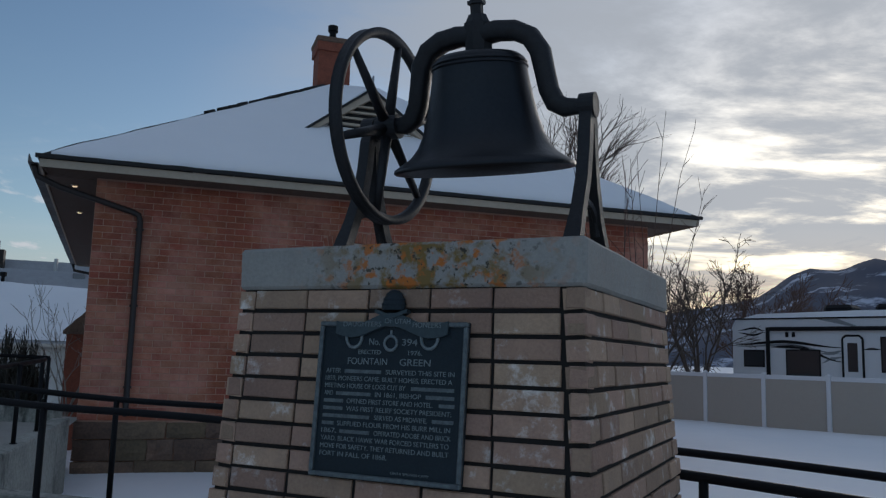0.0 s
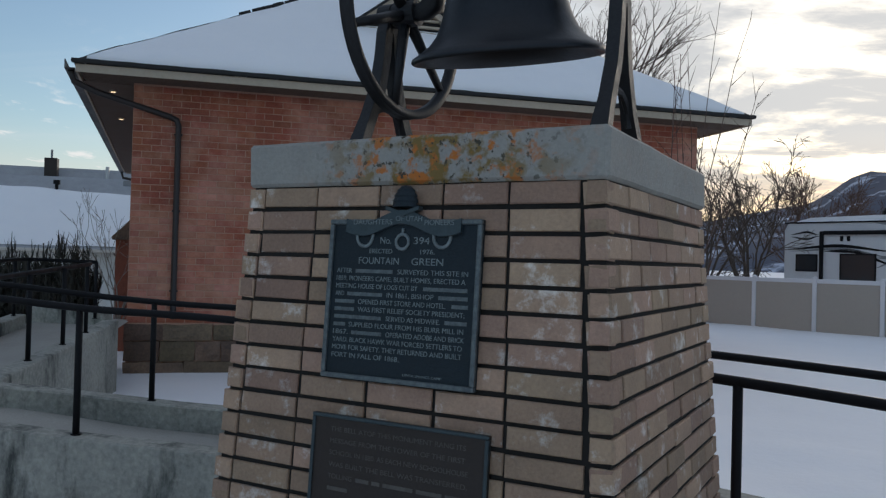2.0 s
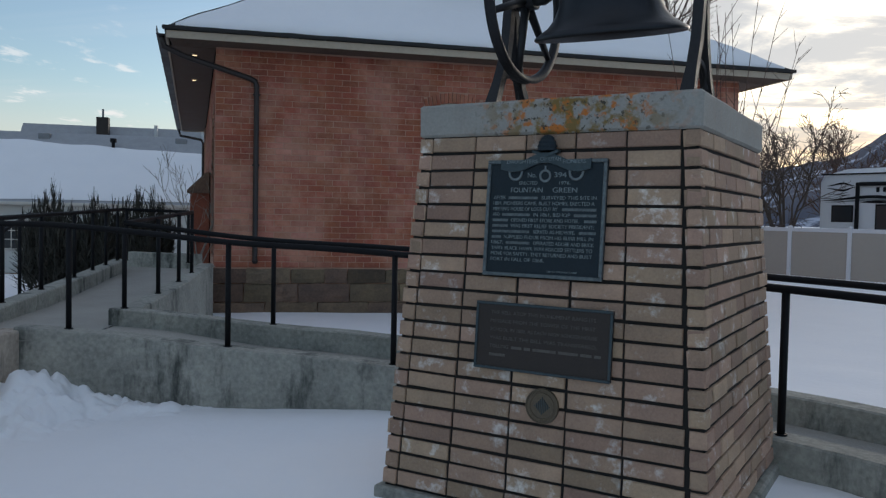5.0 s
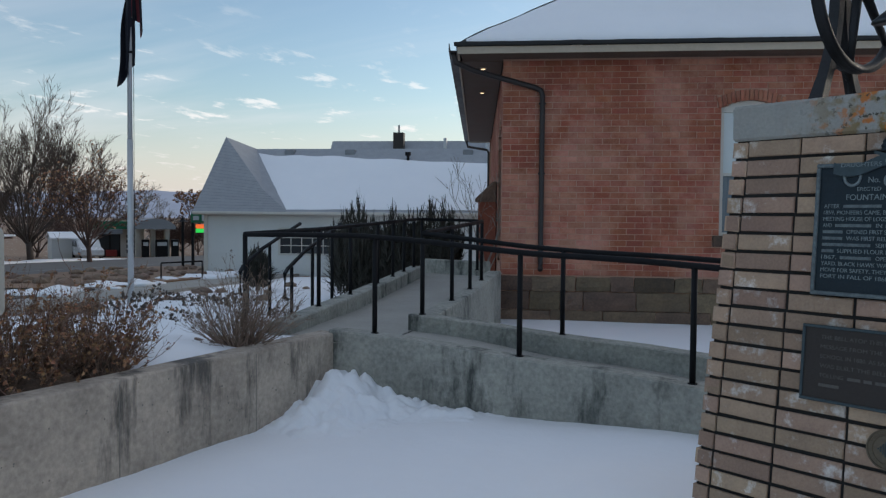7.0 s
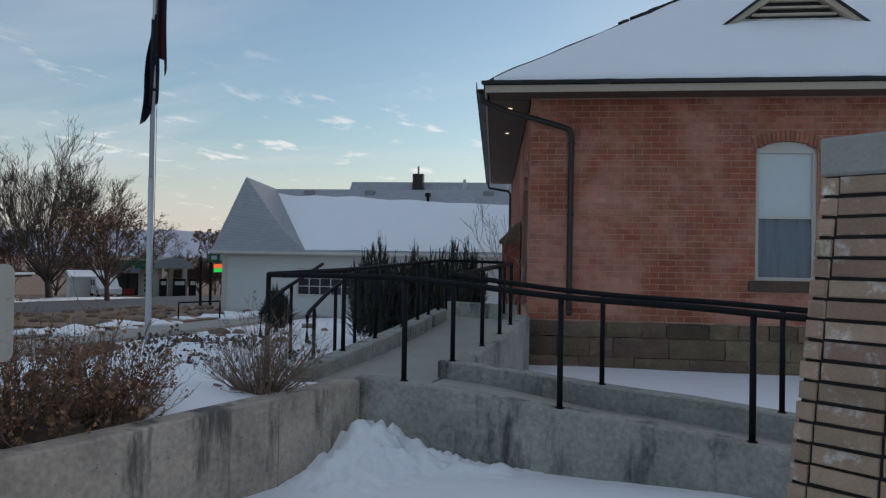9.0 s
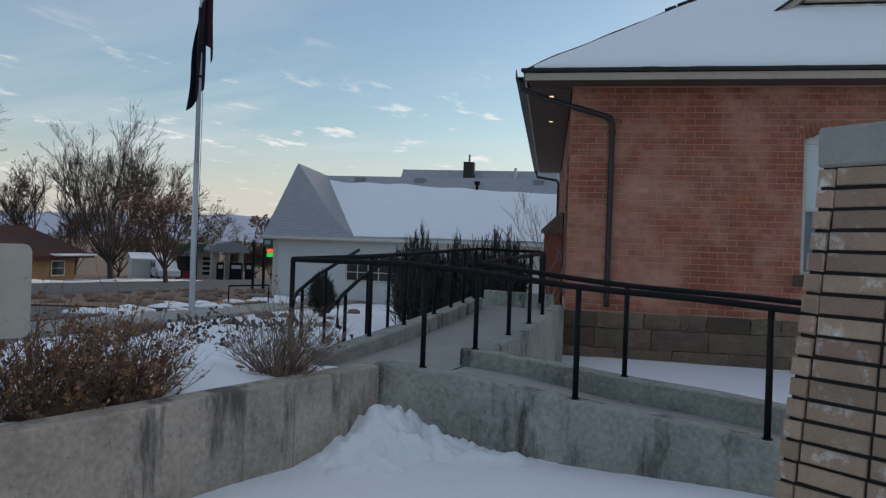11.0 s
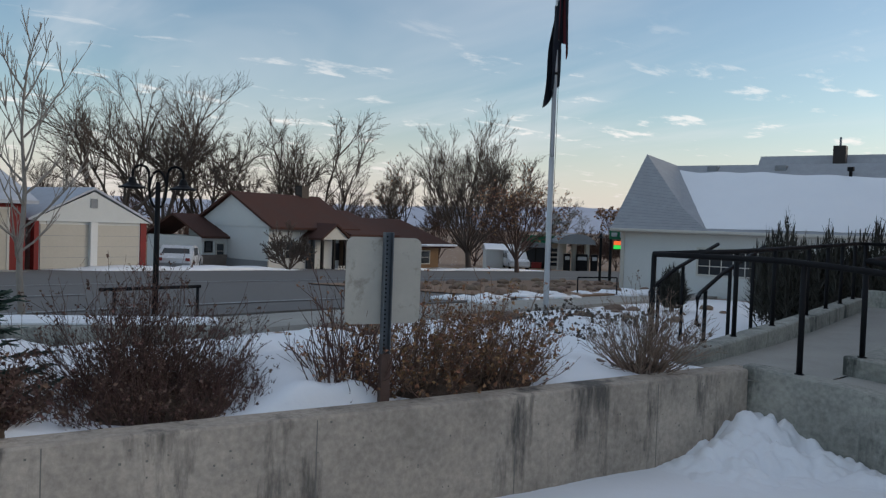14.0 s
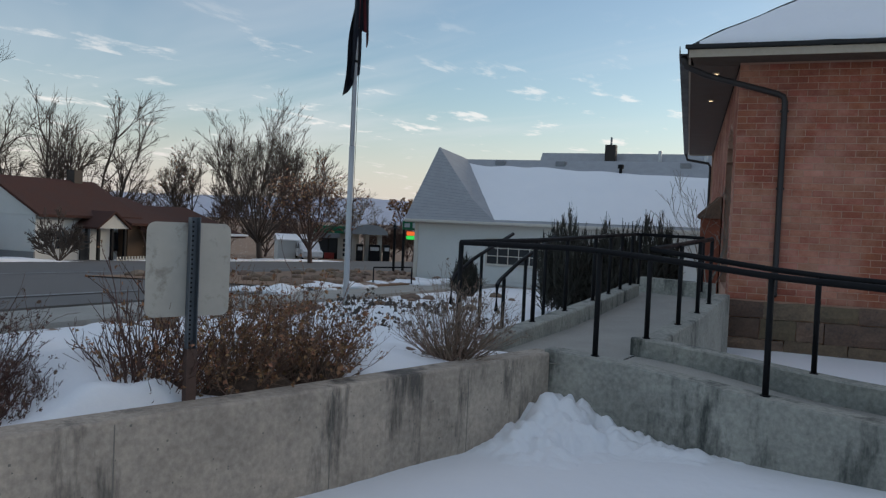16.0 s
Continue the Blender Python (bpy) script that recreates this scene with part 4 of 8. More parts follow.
def plaque_history():
    m = on_face(0.682, 1.365, 0.006)
    t = thing("bronze_plaque", "dark verdigris bronze plaque with raised lettering, ribbon and crest", "plaque", P @ m)
    w, h = 0.285, 0.262
    part("plate", nbox((-w, -h, -0.006), (w, h, 0.010), 0.002), BRONZE, t)
    bm = bmesh.new()
    for lo, hi in (((-w, -h, 0), (w, -h + 0.016, 0.02)), ((-w, h - 0.016, 0), (w, h, 0.02)), ((-w, -h + 0.016, 0), (-w + 0.016, h - 0.016, 0.02)), ((w - 0.016, -h + 0.016, 0), (w, h - 0.016, 0.02))):
        box(bm, lo, hi, bevel=0.003)
    part("rim", bm, NAME_BAR, t, "paler worn rim")
    # ribbon with the society's name
    bm = bmesh.new()
    top, bot = [], []
    n = 28
    for i in range(n + 1):
        s = -1 + 2 * i / n
        x = 0.215 * s
        y = h - 0.010 + 0.018 * math.cos(s * math.pi * 1.5) - 0.010 * s * s
        top.append((x, y + 0.022))
        bot.append((x, y - 0.022))
    prism(bm, top + bot[::-1], 0.006, 0.024, "z")
    part("ribbon", bm, BRONZE_RIM, t, "wavy raised ribbon")
    for word, x, ww, dy in (("DAUGHTERS", -0.185, 0.150, -0.006), ("OF", -0.022, 0.03, 0.005), ("UTAH", 0.018, 0.058, 0.004), ("PIONEERS", 0.086, 0.105, -0.008)):
        ob = letters(word, x, h - 0.004 + dy, 0.024, LETTER, t, ww)
        ob.location.z = 0.0145
    # crest: a hive on an open book
    bm = bmesh.new()
    lathe(bm, [(0.046, 0), (0.044, 0.014), (0.047, 0.02), (0.040, 0.032), (0.042, 0.038), (0.033, 0.05), (0.032, 0.056), (0.018, 0.068), (0.001, 0.072)], 20, Matrix.Translation((0, h + 0.040, 0.008)) @ Matrix.Rotation(radians(-90), 4, "X") @ Matrix.Scale(0.5, 4, (0, 1, 0)))
    part("hive_crest", bm, BRONZE, t)
    bm = bmesh.new()
    prism(bm, [(-0.062, h + 0.030), (0, h + 0.008), (0.062, h + 0.030), (0.062, h + 0.042), (0, h + 0.022), (-0.062, h + 0.042)], 0.0, 0.028, "z")
    part("open_book", bm, BRONZE_RIM, t)
    # chain links hanging from the ribbon
    for cx in (-0.145, 0.145):
        bm = bmesh.new()
        tube(bm, [(cx - 0.032, 0.245, 0.012), (cx - 0.030, 0.205, 0.012)] + [(cx + 0.030 * math.cos(a), 0.205 + 0.032 * math.sin(a), 0.012) for a in np.linspace(math.pi * 1.05, math.pi * 1.95, 8)] + [(cx + 0.030, 0.205, 0.012), (cx + 0.032, 0.245, 0.012)], 0.006, 6)
        part("ox_yoke_bow", bm, LETTER, t, smooth=True)
    bm = bmesh.new()
    tube(bm, [(0.024 * math.cos(a), 0.190 + 0.024 * math.sin(a), 0.012) for a in np.linspace(0, 2 * math.pi, 17)], 0.0055, 6)
    tube(bm, [(0, 0.214, 0.012), (0, 0.234, 0.012)], 0.005, 6)
    part("yoke_ring", bm, LETTER, t, smooth=True)
    letters("No.", -0.085, 0.193, 0.032, LETTER, t, 0.042)
    letters("394", 0.042, 0.193, 0.032, LETTER, t, 0.058)
    letters("ERECTED", -0.125, 0.158, 0.021, LETTER, t, 0.088)
    letters("1976.", 0.068, 0.158, 0.021, LETTER, t, 0.052)
    letters("FOUNTAIN", -0.165, 0.126, 0.032, LETTER, t, 0.155)
    letters("GREEN", 0.038, 0.126, 0.032, LETTER, t, 0.115)
    # names stand as plain bars (numbers are their lengths in letters)
    lines = (("AFTER", 12, "SURVEYED THIS SITE IN"), ("1859, PIONEERS CAME, BUILT HOMES, ERECTED A",), ("MEETING HOUSE OF LOGS CUT BY", 14), ("AND", 12, "IN 1861, BISHOP", 9), (7, "OPENED FIRST STORE AND HOTEL.", 5), (7, "WAS FIRST RELIEF SOCIETY PRESIDENT;"), (17, "SERVED AS MIDWIFE.", 7), (4, "SUPPLIED FLOUR FROM HIS BURR MILL IN"), ("1867.", 10, "OPERATED ADOBE AND BRICK"), ("YARD. BLACK HAWK WAR FORCED SETTLERS TO",), ("MOVE FOR SAFETY. THEY RETURNED AND BUILT",), ("FORT IN FALL OF 1868.",))
    for i, ln in enumerate(lines):
        y = 0.092 - 0.0253 * i
        count = sum(k if isinstance(k, int) else len(k) for k in ln) + len(ln) - 1
        full = 0.50 if i < 11 else 0.27
        pitch, x = full / count, -0.25
        for k in ln:
            n = k if isinstance(k, int) else len(k)
            if isinstance(k, int):
                bar(x, y, n * pitch * 0.96, 0.012, NAME_BAR, t)
            else:
                letters(k, x, y, 0.0225, LETTER, t, n * pitch * 0.97)
            x += (n + 1) * pitch
    letters("UINTA SPRINGS CAMP", 0.03, -0.232, 0.011, LETTER, t, 0.14)


def plaque_bell():
    t = thing("bronze_plaque", "brown bronze plaque with faint worn lettering", "plaque", P @ on_face(0.70, 0.832, 0.005))
    w, h = 0.325, 0.152
    part("plate", nbox((-w, -h, -0.006), (w, h, 0.010), 0.002), BROWN_BRONZE, t)
    bm = bmesh.new()
    for lo, hi in (((-w, -h, 0), (w, -h + 0.012, 0.017)), ((-w, h - 0.012, 0), (w, h, 0.017)), ((-w, -h + 0.012, 0), (-w + 0.012, h - 0.012, 0.017)), ((w - 0.012, -h + 0.012, 0), (w, h - 0.012, 0.017))):
        box(bm, lo, hi, bevel=0.003)
    part("rim", bm, BRONZE_RIM, t, "greenish rim")
    lines = (("THE BELL ATOP THIS MONUMENT RANG ITS", 0.50), ("MESSAGE FROM THE TOWER OF THE FIRST", 0.50), ("SCHOOL IN 1880. AS EACH NEW SCHOOLHOUSE", 0.51), ("WAS BUILT THE BELL WAS TRANSFERRED,", 0.51))
    for i, (s, ww) in enumerate(lines):
        letters(s, -0.25, 0.105 - 0.038 * i, 0.022, BROWN_LETTER, t, ww)
    letters("TOLLING", -0.25, 0.105 - 0.152, 0.022, BROWN_LETTER, t, 0.095)
    x = -0.14
    for ww in (0.05, 0.03, 0.11, 0.09, 0.05, 0.03):
        bar(x, 0.105 - 0.152, ww, 0.012, BROWN_LETTER, t)
        x += ww + 0.012
    bar(-0.25, 0.105 - 0.19, 0.08, 0.012, BROWN_LETTER, t)


def seal():
    t = thing("round_seal", "small round brass seal with raised emblem", "plaque", P @ on_face(0.72, 0.545, 0.004) @ Matrix.Scale(0.8, 4))
    bm = bmesh.new()
    lathe(bm, [(0.001, 0.008), (0.066, 0.008), (0.068, 0.012), (0.073, 0.012), (0.075, 0.008), (0.088, 0.008), (0.090, 0.013), (0.096, 0.013), (0.098, 0.0), (0.098, -0.004)], 36)
    part("disc", bm, SEAL, t)
    bm = bmesh.new()
    for k in range(26):
        a = 2 * math.pi * k / 26
        box(bm, (-0.003, 0.076, 0.007), (0.003, 0.087, 0.011), Matrix.Rotation(a, 4, "Z"))
    part("rim_lettering", bm, SEAL, t)
    bm = bmesh.new()
    for k in range(9):
        x = -0.045 + 0.011 * k
        box(bm, (x, -0.045 + 0.010 * abs(k - 4), 0.007), (x + 0.006, 0.05 - 0.012 * abs(k - 4), 0.013), bevel=0.002)
    part("emblem", bm, BRONZE_RIM, t)


plaque_history()
plaque_bell()
seal()


# ---- the bell on its stands ----
def school_bell():
    cx, cy = 0.70, 0.675
    t = thing("school_bell", "old dark cast bell hung in an iron yoke between two stands", "bell", P @ Matrix.Translation((cx, cy, 1.90)))
    prof = [(r, 0.91 - (0.91 - z) * 0.915) for r, z in [(0.385, 0.36), (0.392, 0.368), (0.388, 0.382), (0.355, 0.405), (0.318, 0.432), (0.285, 0.475), (0.262, 0.53), (0.243, 0.60), (0.226, 0.68), (0.212, 0.77), (0.202, 0.845), (0.195, 0.875), (0.176, 0.893), (0.10, 0.905), (0.002, 0.91)]]
    inner = [(r, 0.91 - (0.91 - z) * 0.915) for r, z in [(0.002, 0.86), (0.15, 0.85), (0.19, 0.74), (0.225, 0.58), (0.25, 0.48), (0.31, 0.41), (0.372, 0.362), (0.385, 0.36)]]
    bm = bmesh.new()
    lathe(bm, inner + prof[1:], 56)
    swing = Matrix.Translation((0, 0, 0.64)) @ Matrix.Rotation(radians(10.5), 4, "X") @ Matrix.Translation((0, 0, -0.64))   # hangs a little askew
    bmesh.ops.transform(bm, matrix=swing, verts=bm.verts[:])
    part("bell_body", bm, BELL, t, smooth=True)
    bm = bmesh.new()
    for z, r in ((0.862, 0.201), (0.845, 0.2045)):
        tube(bm, [(r * math.cos(a), r * math.sin(a), z) for a in np.linspace(0, 2 * math.pi, 49)], 0.006, 6, cap=False)
    bmesh.ops.transform(bm, matrix=swing, verts=bm.verts[:])
    part("bead", bm, BELL, t, smooth=True)
    # clapper
    bm = bmesh.new()
    tube(bm, [(0, 0, 0.85), (0, 0, 0.58), (0, 0, 0.56), (0, 0, 0.52), (0, 0, 0.49)], [0.014, 0.014, 0.04, 0.05, 0.03], 12)
    part("clapper", bm, BELL_FRAME, t, smooth=True)

    # the arched yoke
    def flat_bar(pts, w, h):
        """Rectangular bar with rounded edges along points in the x-z plane; w across y."""
        b = bmesh.new()
        rings = []
        for i, q in enumerate(pts):
            a, c = pts[max(i - 1, 0)], pts[min(i + 1, len(pts) - 1)]
            d = Vector((c[0] - a[0], 0, c[1] - a[1])).normalized()
            nrm = Vector((-d.z, 0, d.x))
            ww, hh = (w[i], h[i]) if isinstance(w, list) else (w, h)
            ring = []
            for k in range(12):
                an = 2 * math.pi * k / 12
                ca, sa = math.cos(an), math.sin(an)
                ca, sa = math.copysign(abs(ca) ** 0.6, ca), math.copysign(abs(sa) ** 0.6, sa)
                o = Vector((q[0], 0, q[1])) + nrm * hh / 2 * ca + Vector((0, 1, 0)) * ww / 2 * sa
                ring.append(b.verts.new(o))
            rings.append(ring)
        for r0, r1 in zip(rings, rings[1:]):
            for k in range(12):
                b.faces.new((r0[k], r1[k], r1[(k + 1) % 12], r0[(k + 1) % 12]))
        b.faces.new(rings[0])
        b.faces.new(rings[-1][::-1])
        bmesh.ops.recalc_face_normals(b, faces=b.faces[:])
        return b

    half = [(0.0, 0.985), (0.09, 0.995), (0.17, 0.985), (0.235, 0.95), (0.275, 0.885), (0.29, 0.80), (0.305, 0.72), (0.33, 0.665), (0.37, 0.642), (0.43, 0.64), (0.475, 0.642)]
    hw = [0.10] * 4 + [0.095, 0.09, 0.09, 0.085, 0.075, 0.06, 0.055]
    hh = [0.085, 0.085, 0.085, 0.085, 0.085, 0.08, 0.08, 0.085, 0.08, 0.065, 0.055]
    pts = [(-a, b) for a, b in half[:0:-1]] + half
    bm = flat_bar(pts, hw[:0:-1] + hw, hh[:0:-1] + hh)
    bmesh.ops.transform(bm, matrix=swing, verts=bm.verts[:])
    part("yoke", bm, BELL_FRAME, t, smooth=True)
    bm = bmesh.new()
    tube(bm, [(0, 0, 0.90), (0, 0, 1.04)], 0.062, 8)
    tube(bm, [(0, 0, 1.04), (0, 0, 1.075)], [0.055, 0.04], 8)
    tube(bm, [(0, 0, 1.075), (0, 0, 1.12)], 0.028, 6)
    tube(bm, [(0, 0, 1.12), (0, 0, 1.135)], 0.04, 6)
    tube(bm, [(0, 0, 1.135), (0, 0, 1.165)], 0.026, 6)
    tube(bm, [(0, 0, 1.165), (0, 0, 1.21)], [0.018, 0.014], 8)
    bmesh.ops.transform(bm, matrix=swing, verts=bm.verts[:])
    part("crown_bolt", bm, BELL_FRAME, t, "stacked iron nut and bolt")
    # axle ends
    for sx in (-1, 1):
        bm = bmesh.new()
        tube(bm, [(sx * 0.455, 0, 0.64), ((-0.56 if sx < 0 else 0.485), 0, 0.64)], 0.032, 14)
        part("axle", bm, BELL_FRAME, t)

    # two A-shaped stands
    for sx in (-1, 1):
        x = -0.55 if sx < 0 else 0.466
        bm = bmesh.new()
        tube(bm, [(x - 0.032, 0, 0.64), (x + 0.032, 0, 0.64)], 0.052, 18)
        for sy in (-1, 1):
            legs = [(0.0, 0.635), (0.03, 0.56), (0.042, 0.45), (0.07, 0.32), (0.135, 0.18), (0.2, 0.06), (0.225, 0.012)]
            rings = []
            for i, (o, z) in enumerate(legs):
                half_w = 0.025 + 0.008 * (i > 4) + 0.01 * (i > 5)
                th = 0.026
                a, c = legs[max(i - 1, 0)], legs[min(i + 1, len(legs) - 1)]
                d = Vector((c[0] - a[0], c[1] - a[1])).normalized()
                nx, nz = -d.y, d.x
                rings.append([bm.verts.new((x + k * half_w, sy * (o + q * nx * th), z + q * nz * th)) for k, q in ((-1, -1), (1, -1), (1, 1), (-1, 1))])
            for r0, r1 in zip(rings, rings[1:]):
                for k in range(4):
                    bm.faces.new((r0[k], r0[(k + 1) % 4], r1[(k + 1) % 4], r1[k]))
            box(bm, (x - 0.055, sy * 0.25 - 0.055, 0.0), (x + 0.055, sy * 0.25 + 0.055, 0.02), bevel=0.004)
            tube(bm, [(x, sy * 0.27, 0.02), (x, sy * 0.27, 0.045)], 0.016, 6)
        for k in range(12):                    # curved brace between the legs
            a0, a1 = math.pi * k / 12, math.pi * (k + 1) / 12
            tube(bm, [(x, 0.135 * math.cos(a0), 0.12 + 0.12 * math.sin(a0)), (x, 0.135 * math.cos(a1), 0.12 + 0.12 * math.sin(a1))], 0.014, 6)
        bmesh.ops.recalc_face_normals(bm, faces=bm.faces[:])
        part("stand", bm, BELL_FRAME, t, "cast iron A-shaped stand")

    # rope wheel
    wx, wz, R = -0.465, 0.64, 0.443
    bm = bmesh.new()
    n = 56
    sec = [(-0.022, 0.0), (-0.026, 0.026), (-0.010, 0.020), (0.010, 0.020), (0.026, 0.026), (0.022, 0.0), (0.012, -0.016), (-0.012, -0.016)]
    rings = []
    for k in range(n):
        a = 2 * math.pi * k / n
        rings.append([bm.verts.new((wx + dx, (R - 0.026 + dr) * math.cos(a), wz + (R - 0.026 + dr) * math.sin(a))) for dx, dr in sec])
    for k in range(n):
        r0, r1 = rings[k], rings[(k + 1) % n]
        for j in range(8):
            bm.faces.new((r0[j], r0[(j + 1) % 8], r1[(j + 1) % 8], r1[j]))
    bmesh.ops.recalc_face_normals(bm, faces=bm.faces[:])
    wheel = part("rope_wheel", bm, BELL_FRAME, t, "grooved iron rope wheel", smooth=True)
    for k in range(6):
        a = 2 * math.pi * k / 6 + radians(20)
        bm = bmesh.new()
        tube(bm, [(wx, 0.04 * math.cos(a), wz + 0.04 * math.sin(a)), (wx, (R - 0.035) * math.cos(a), wz + (R - 0.035) * math.sin(a))], [0.026, 0.017], 8)
        part("spoke", bm, BELL_FRAME, wheel, smooth=True)
    bm = bmesh.new()
    tube(bm, [(wx - 0.045, 0, wz), (wx + 0.06, 0, wz)], 0.055, 16)
    tube(bm, [(wx - 0.06, 0, wz), (wx - 0.045, 0, wz)], 0.026, 8)
    part("hub", bm, BELL_FRAME, wheel)


school_bell()


# ---- the brick building ----
B = pose(-5.31, 10.56, 0, 0, 0, 17.95)
UL, UR, OFF = 0.70, 9.84, 0.60
EAVE, STONE_TOP = 3.98, 0.50
house = thing("brick_building", "old red brick building with hipped snowy roof", "building", B)
SKEW = Matrix.Rotation(radians(3.8), 4, "Z")          # the west side is not quite square to the front
DEEP = 13.4
WIN = (4.08, 4.96, 1.16, 3.14)           # window opening: left, right, sill, spring of the arch


def arch_top(x):
    return WIN[3] + 0.12 * (1 - ((x - (WIN[0] + WIN[1]) / 2) / ((WIN[1] - WIN[0]) / 2)) ** 2)


def shell():
    """Walls 0.3 m thick, their mortar faces set back from the bricks, with the window's opening in front."""
    bm = bmesh.new()
    f = OFF + 0.008
    zt, zb = EAVE - 0.02, -0.8
    box(bm, (UL, f, zb), (WIN[0], f + 0.3, zt))
    box(bm, (WIN[1], f, zb), (UR, f + 0.3, zt))
    box(bm, (WIN[0], f, zb), (WIN[1], f + 0.3, WIN[2]))
    n = 8
    for k in range(n):
        x0, x1 = WIN[0] + (WIN[1] - WIN[0]) * k / n, WIN[0] + (WIN[1] - WIN[0]) * (k + 1) / n
        box(bm, (x0, f, arch_top((x0 + x1) / 2)), (x1, f + 0.3, zt))
    box(bm, (UR - 0.3, f + 0.3, zb), (UR, OFF + DEEP, zt))
    box(bm, (UL - 0.9, OFF + DEEP - 0.3, zb), (UR - 0.3, OFF + DEEP, zt))
    # west wall with the arched entrance
    d0, d1, dt = 1.05, 3.5, 2.4
    old = set(bm.verts)
    box(bm, (UL, f + 0.3, zb), (UL + 0.3, OFF + d0, zt))
    box(bm, (UL, OFF + d1, zb), (UL + 0.3, OFF + DEEP - 0.3, zt))
    for k in range(10):
        y0, y1 = d0 + (d1 - d0) * k / 10, d0 + (d1 - d0) * (k + 1) / 10
        c = ((y0 + y1) / 2 - (d0 + d1) / 2) / ((d1 - d0) / 2)
        box(bm, (UL, OFF + y0, dt + 0.85 * math.sqrt(max(1 - c * c, 0))), (UL + 0.3, OFF + y1, zt))
    box(bm, (UL, OFF + d0, zb), (UL + 0.3, OFF + d1, 0.55))
    m = Matrix.Translation((UL, OFF + 0.3, 0)) @ SKEW @ Matrix.Translation((-UL, -OFF - 0.3, 0))
    bmesh.ops.transform(bm, matrix=m, verts=[v for v in bm.verts if v not in old])
    return bm


part("wall", shell(), MORTAR, house, "pinkish mortar behind red bricks")
# this wall's dark brown stands for the shade inside the arch
part("porch_back", nbox((UL + 1.2, OFF + 0.9, 0.5), (UL + 1.3, OFF + 4.6, 3.6)), BROWN_WALL, house, "dark brown back wall of the recessed entrance")
part("porch_reveal", nbox((UL - 0.12, OFF + 3.56, 0.3), (UL + 1.2, OFF + 3.9, 3.5)), MORTAR, house, "brick reveal inside the arch")

# roof
RS, RIDGE = 0.66, 4.55
RU0, RU1 = RIDGE, 10.52 - RIDGE + 0.0


def roof_pts(lift):
    z = 4.06 + lift
    return dict(a=(0, 0, z), b=(10.52, 0, z), c=(10.52, 14.6, z), d=(-0.97, 14.6, z), e=(RU0, RIDGE, z + RS * RIDGE), f=(RU1, RIDGE, z + RS * RIDGE), g=(RU1, 14.6 - RIDGE, z + RS * RIDGE), h=(RU0, 14.6 - RIDGE, z + RS * RIDGE))


def roof():
    bm = bmesh.new()
    q = roof_pts(0)
    v = {k: bm.verts.new(p) for k, p in q.items()}
    for f in ("abfe", "bcgf", "cdhg", "daeh", "efgh"):
        bm.faces.new([v[k] for k in f])
    low = [bm.verts.new((p[0], p[1], p[2] - 0.045)) for p in (q["a"], q["b"], q["c"], q["d"])]
    top = [v[k] for k in "abcd"]
    for k in range(4):
        bm.faces.new((top[k], low[k], low[(k + 1) % 4], top[(k + 1) % 4]))
    return bm


part("roof", roof(), DARK_ROOF, house, "dark shingles under snow")


def roof_snow(kinds):
    """A blanket of snow on one slope, its edges uneven, drawn back from the hips and the eave."""
    bm = bmesh.new()
    rng = random.Random(3)
    for kind in kinds:
        nu, nv = 90, 26
        rows = []
        for j in range(nv + 1):
            t = j / nv
            row = []
            for i in range(nu + 1):
                s = i / nu
                if kind == "front":
                    o = 0.05 + (RIDGE - 0.05) * t
                    x0, x1 = o + 0.10, 10.52 - o - 0.10
                    x, y = x0 + (x1 - x0) * s, o
                elif kind == "west":
                    o = 0.10 + (RIDGE - 0.1) * t
                    y = (o + 0.1) + (14.6 - 2 * o - 0.2) * s
                    x = o - 0.066 * max(y - o, 0) * (1 - t)
                else:
                    o = 0.10 + (RIDGE - 0.1) * t
                    x, y = 10.52 - o, (o + 0.1) + (14.6 - 2 * o - 0.2) * s
                edge = min(s, 1 - s) * 9
                lift = 0.10 * min(1, (t * nv / 2.0 + 0.15)) ** 0.5 * min(1, edge + 0.1) ** 0.5
                lift += 0.02 * noise.noise(Vector((x * 1.5, y * 1.5, 0))) + 0.012 * noise.noise(Vector((x * 6, y * 6, 2)))
                dy = 0.03 * noise.noise(Vector((x * 2.5, y * 2.5, 5))) if j == 0 else 0
                row.append(bm.verts.new((x, y + (dy if kind == "front" else 0), 4.075 + RS * o + max(lift, 0.01))))
            rows.append(row)
        for a, b in zip(rows, rows[1:]):
            for i in range(nu):
                f = (a[i], a[i + 1], b[i + 1], b[i])
                bm.faces.new(f if kind != "west" else f[::-1])
        for i in range(nu):          # the lip along the eave
            a, b = rows[0][i], rows[0][i + 1]
            p, q = bm.verts.new((a.co.x, a.co.y, a.co.z - 0.07)), bm.verts.new((b.co.x, b.co.y, b.co.z - 0.07))
            bm.faces.new((a, p, q, b))
    return bm


for side in ("front", "west", "east"):
    part("roof_snow", roof_snow((side,)), SNOW, house, "thick snow blanket with a ragged lip", smooth=True)
# eave: fascia boards, soffit, gutter
for lo, hi, m in (((0.02, 0.02, 3.905), (10.50, 0.05, 4.01), None), ((-0.9, 14.5, 3.905), (10.50, 14.53, 4.01), None), ((10.47, 0.05, 3.905), (10.50, 14.5, 4.01), None), ((0.02, 0.055, 3.905), (0.05, 14.4, 4.01), SKEW)):
    part("fascia", nbox(lo, hi, m=m), FASCIA, house, "cream painted fascia board")
part("soffit", nbox((0.05, 0.052, 3.925), (10.47, 0.735, 3.94)), SOFFIT, house, "dark boarded soffit")
part("soffit", nbox((0.052, 0.74, 3.925), (0.735, 14.4, 3.94), m=SKEW), SOFFIT, house, "dark boarded soffit")
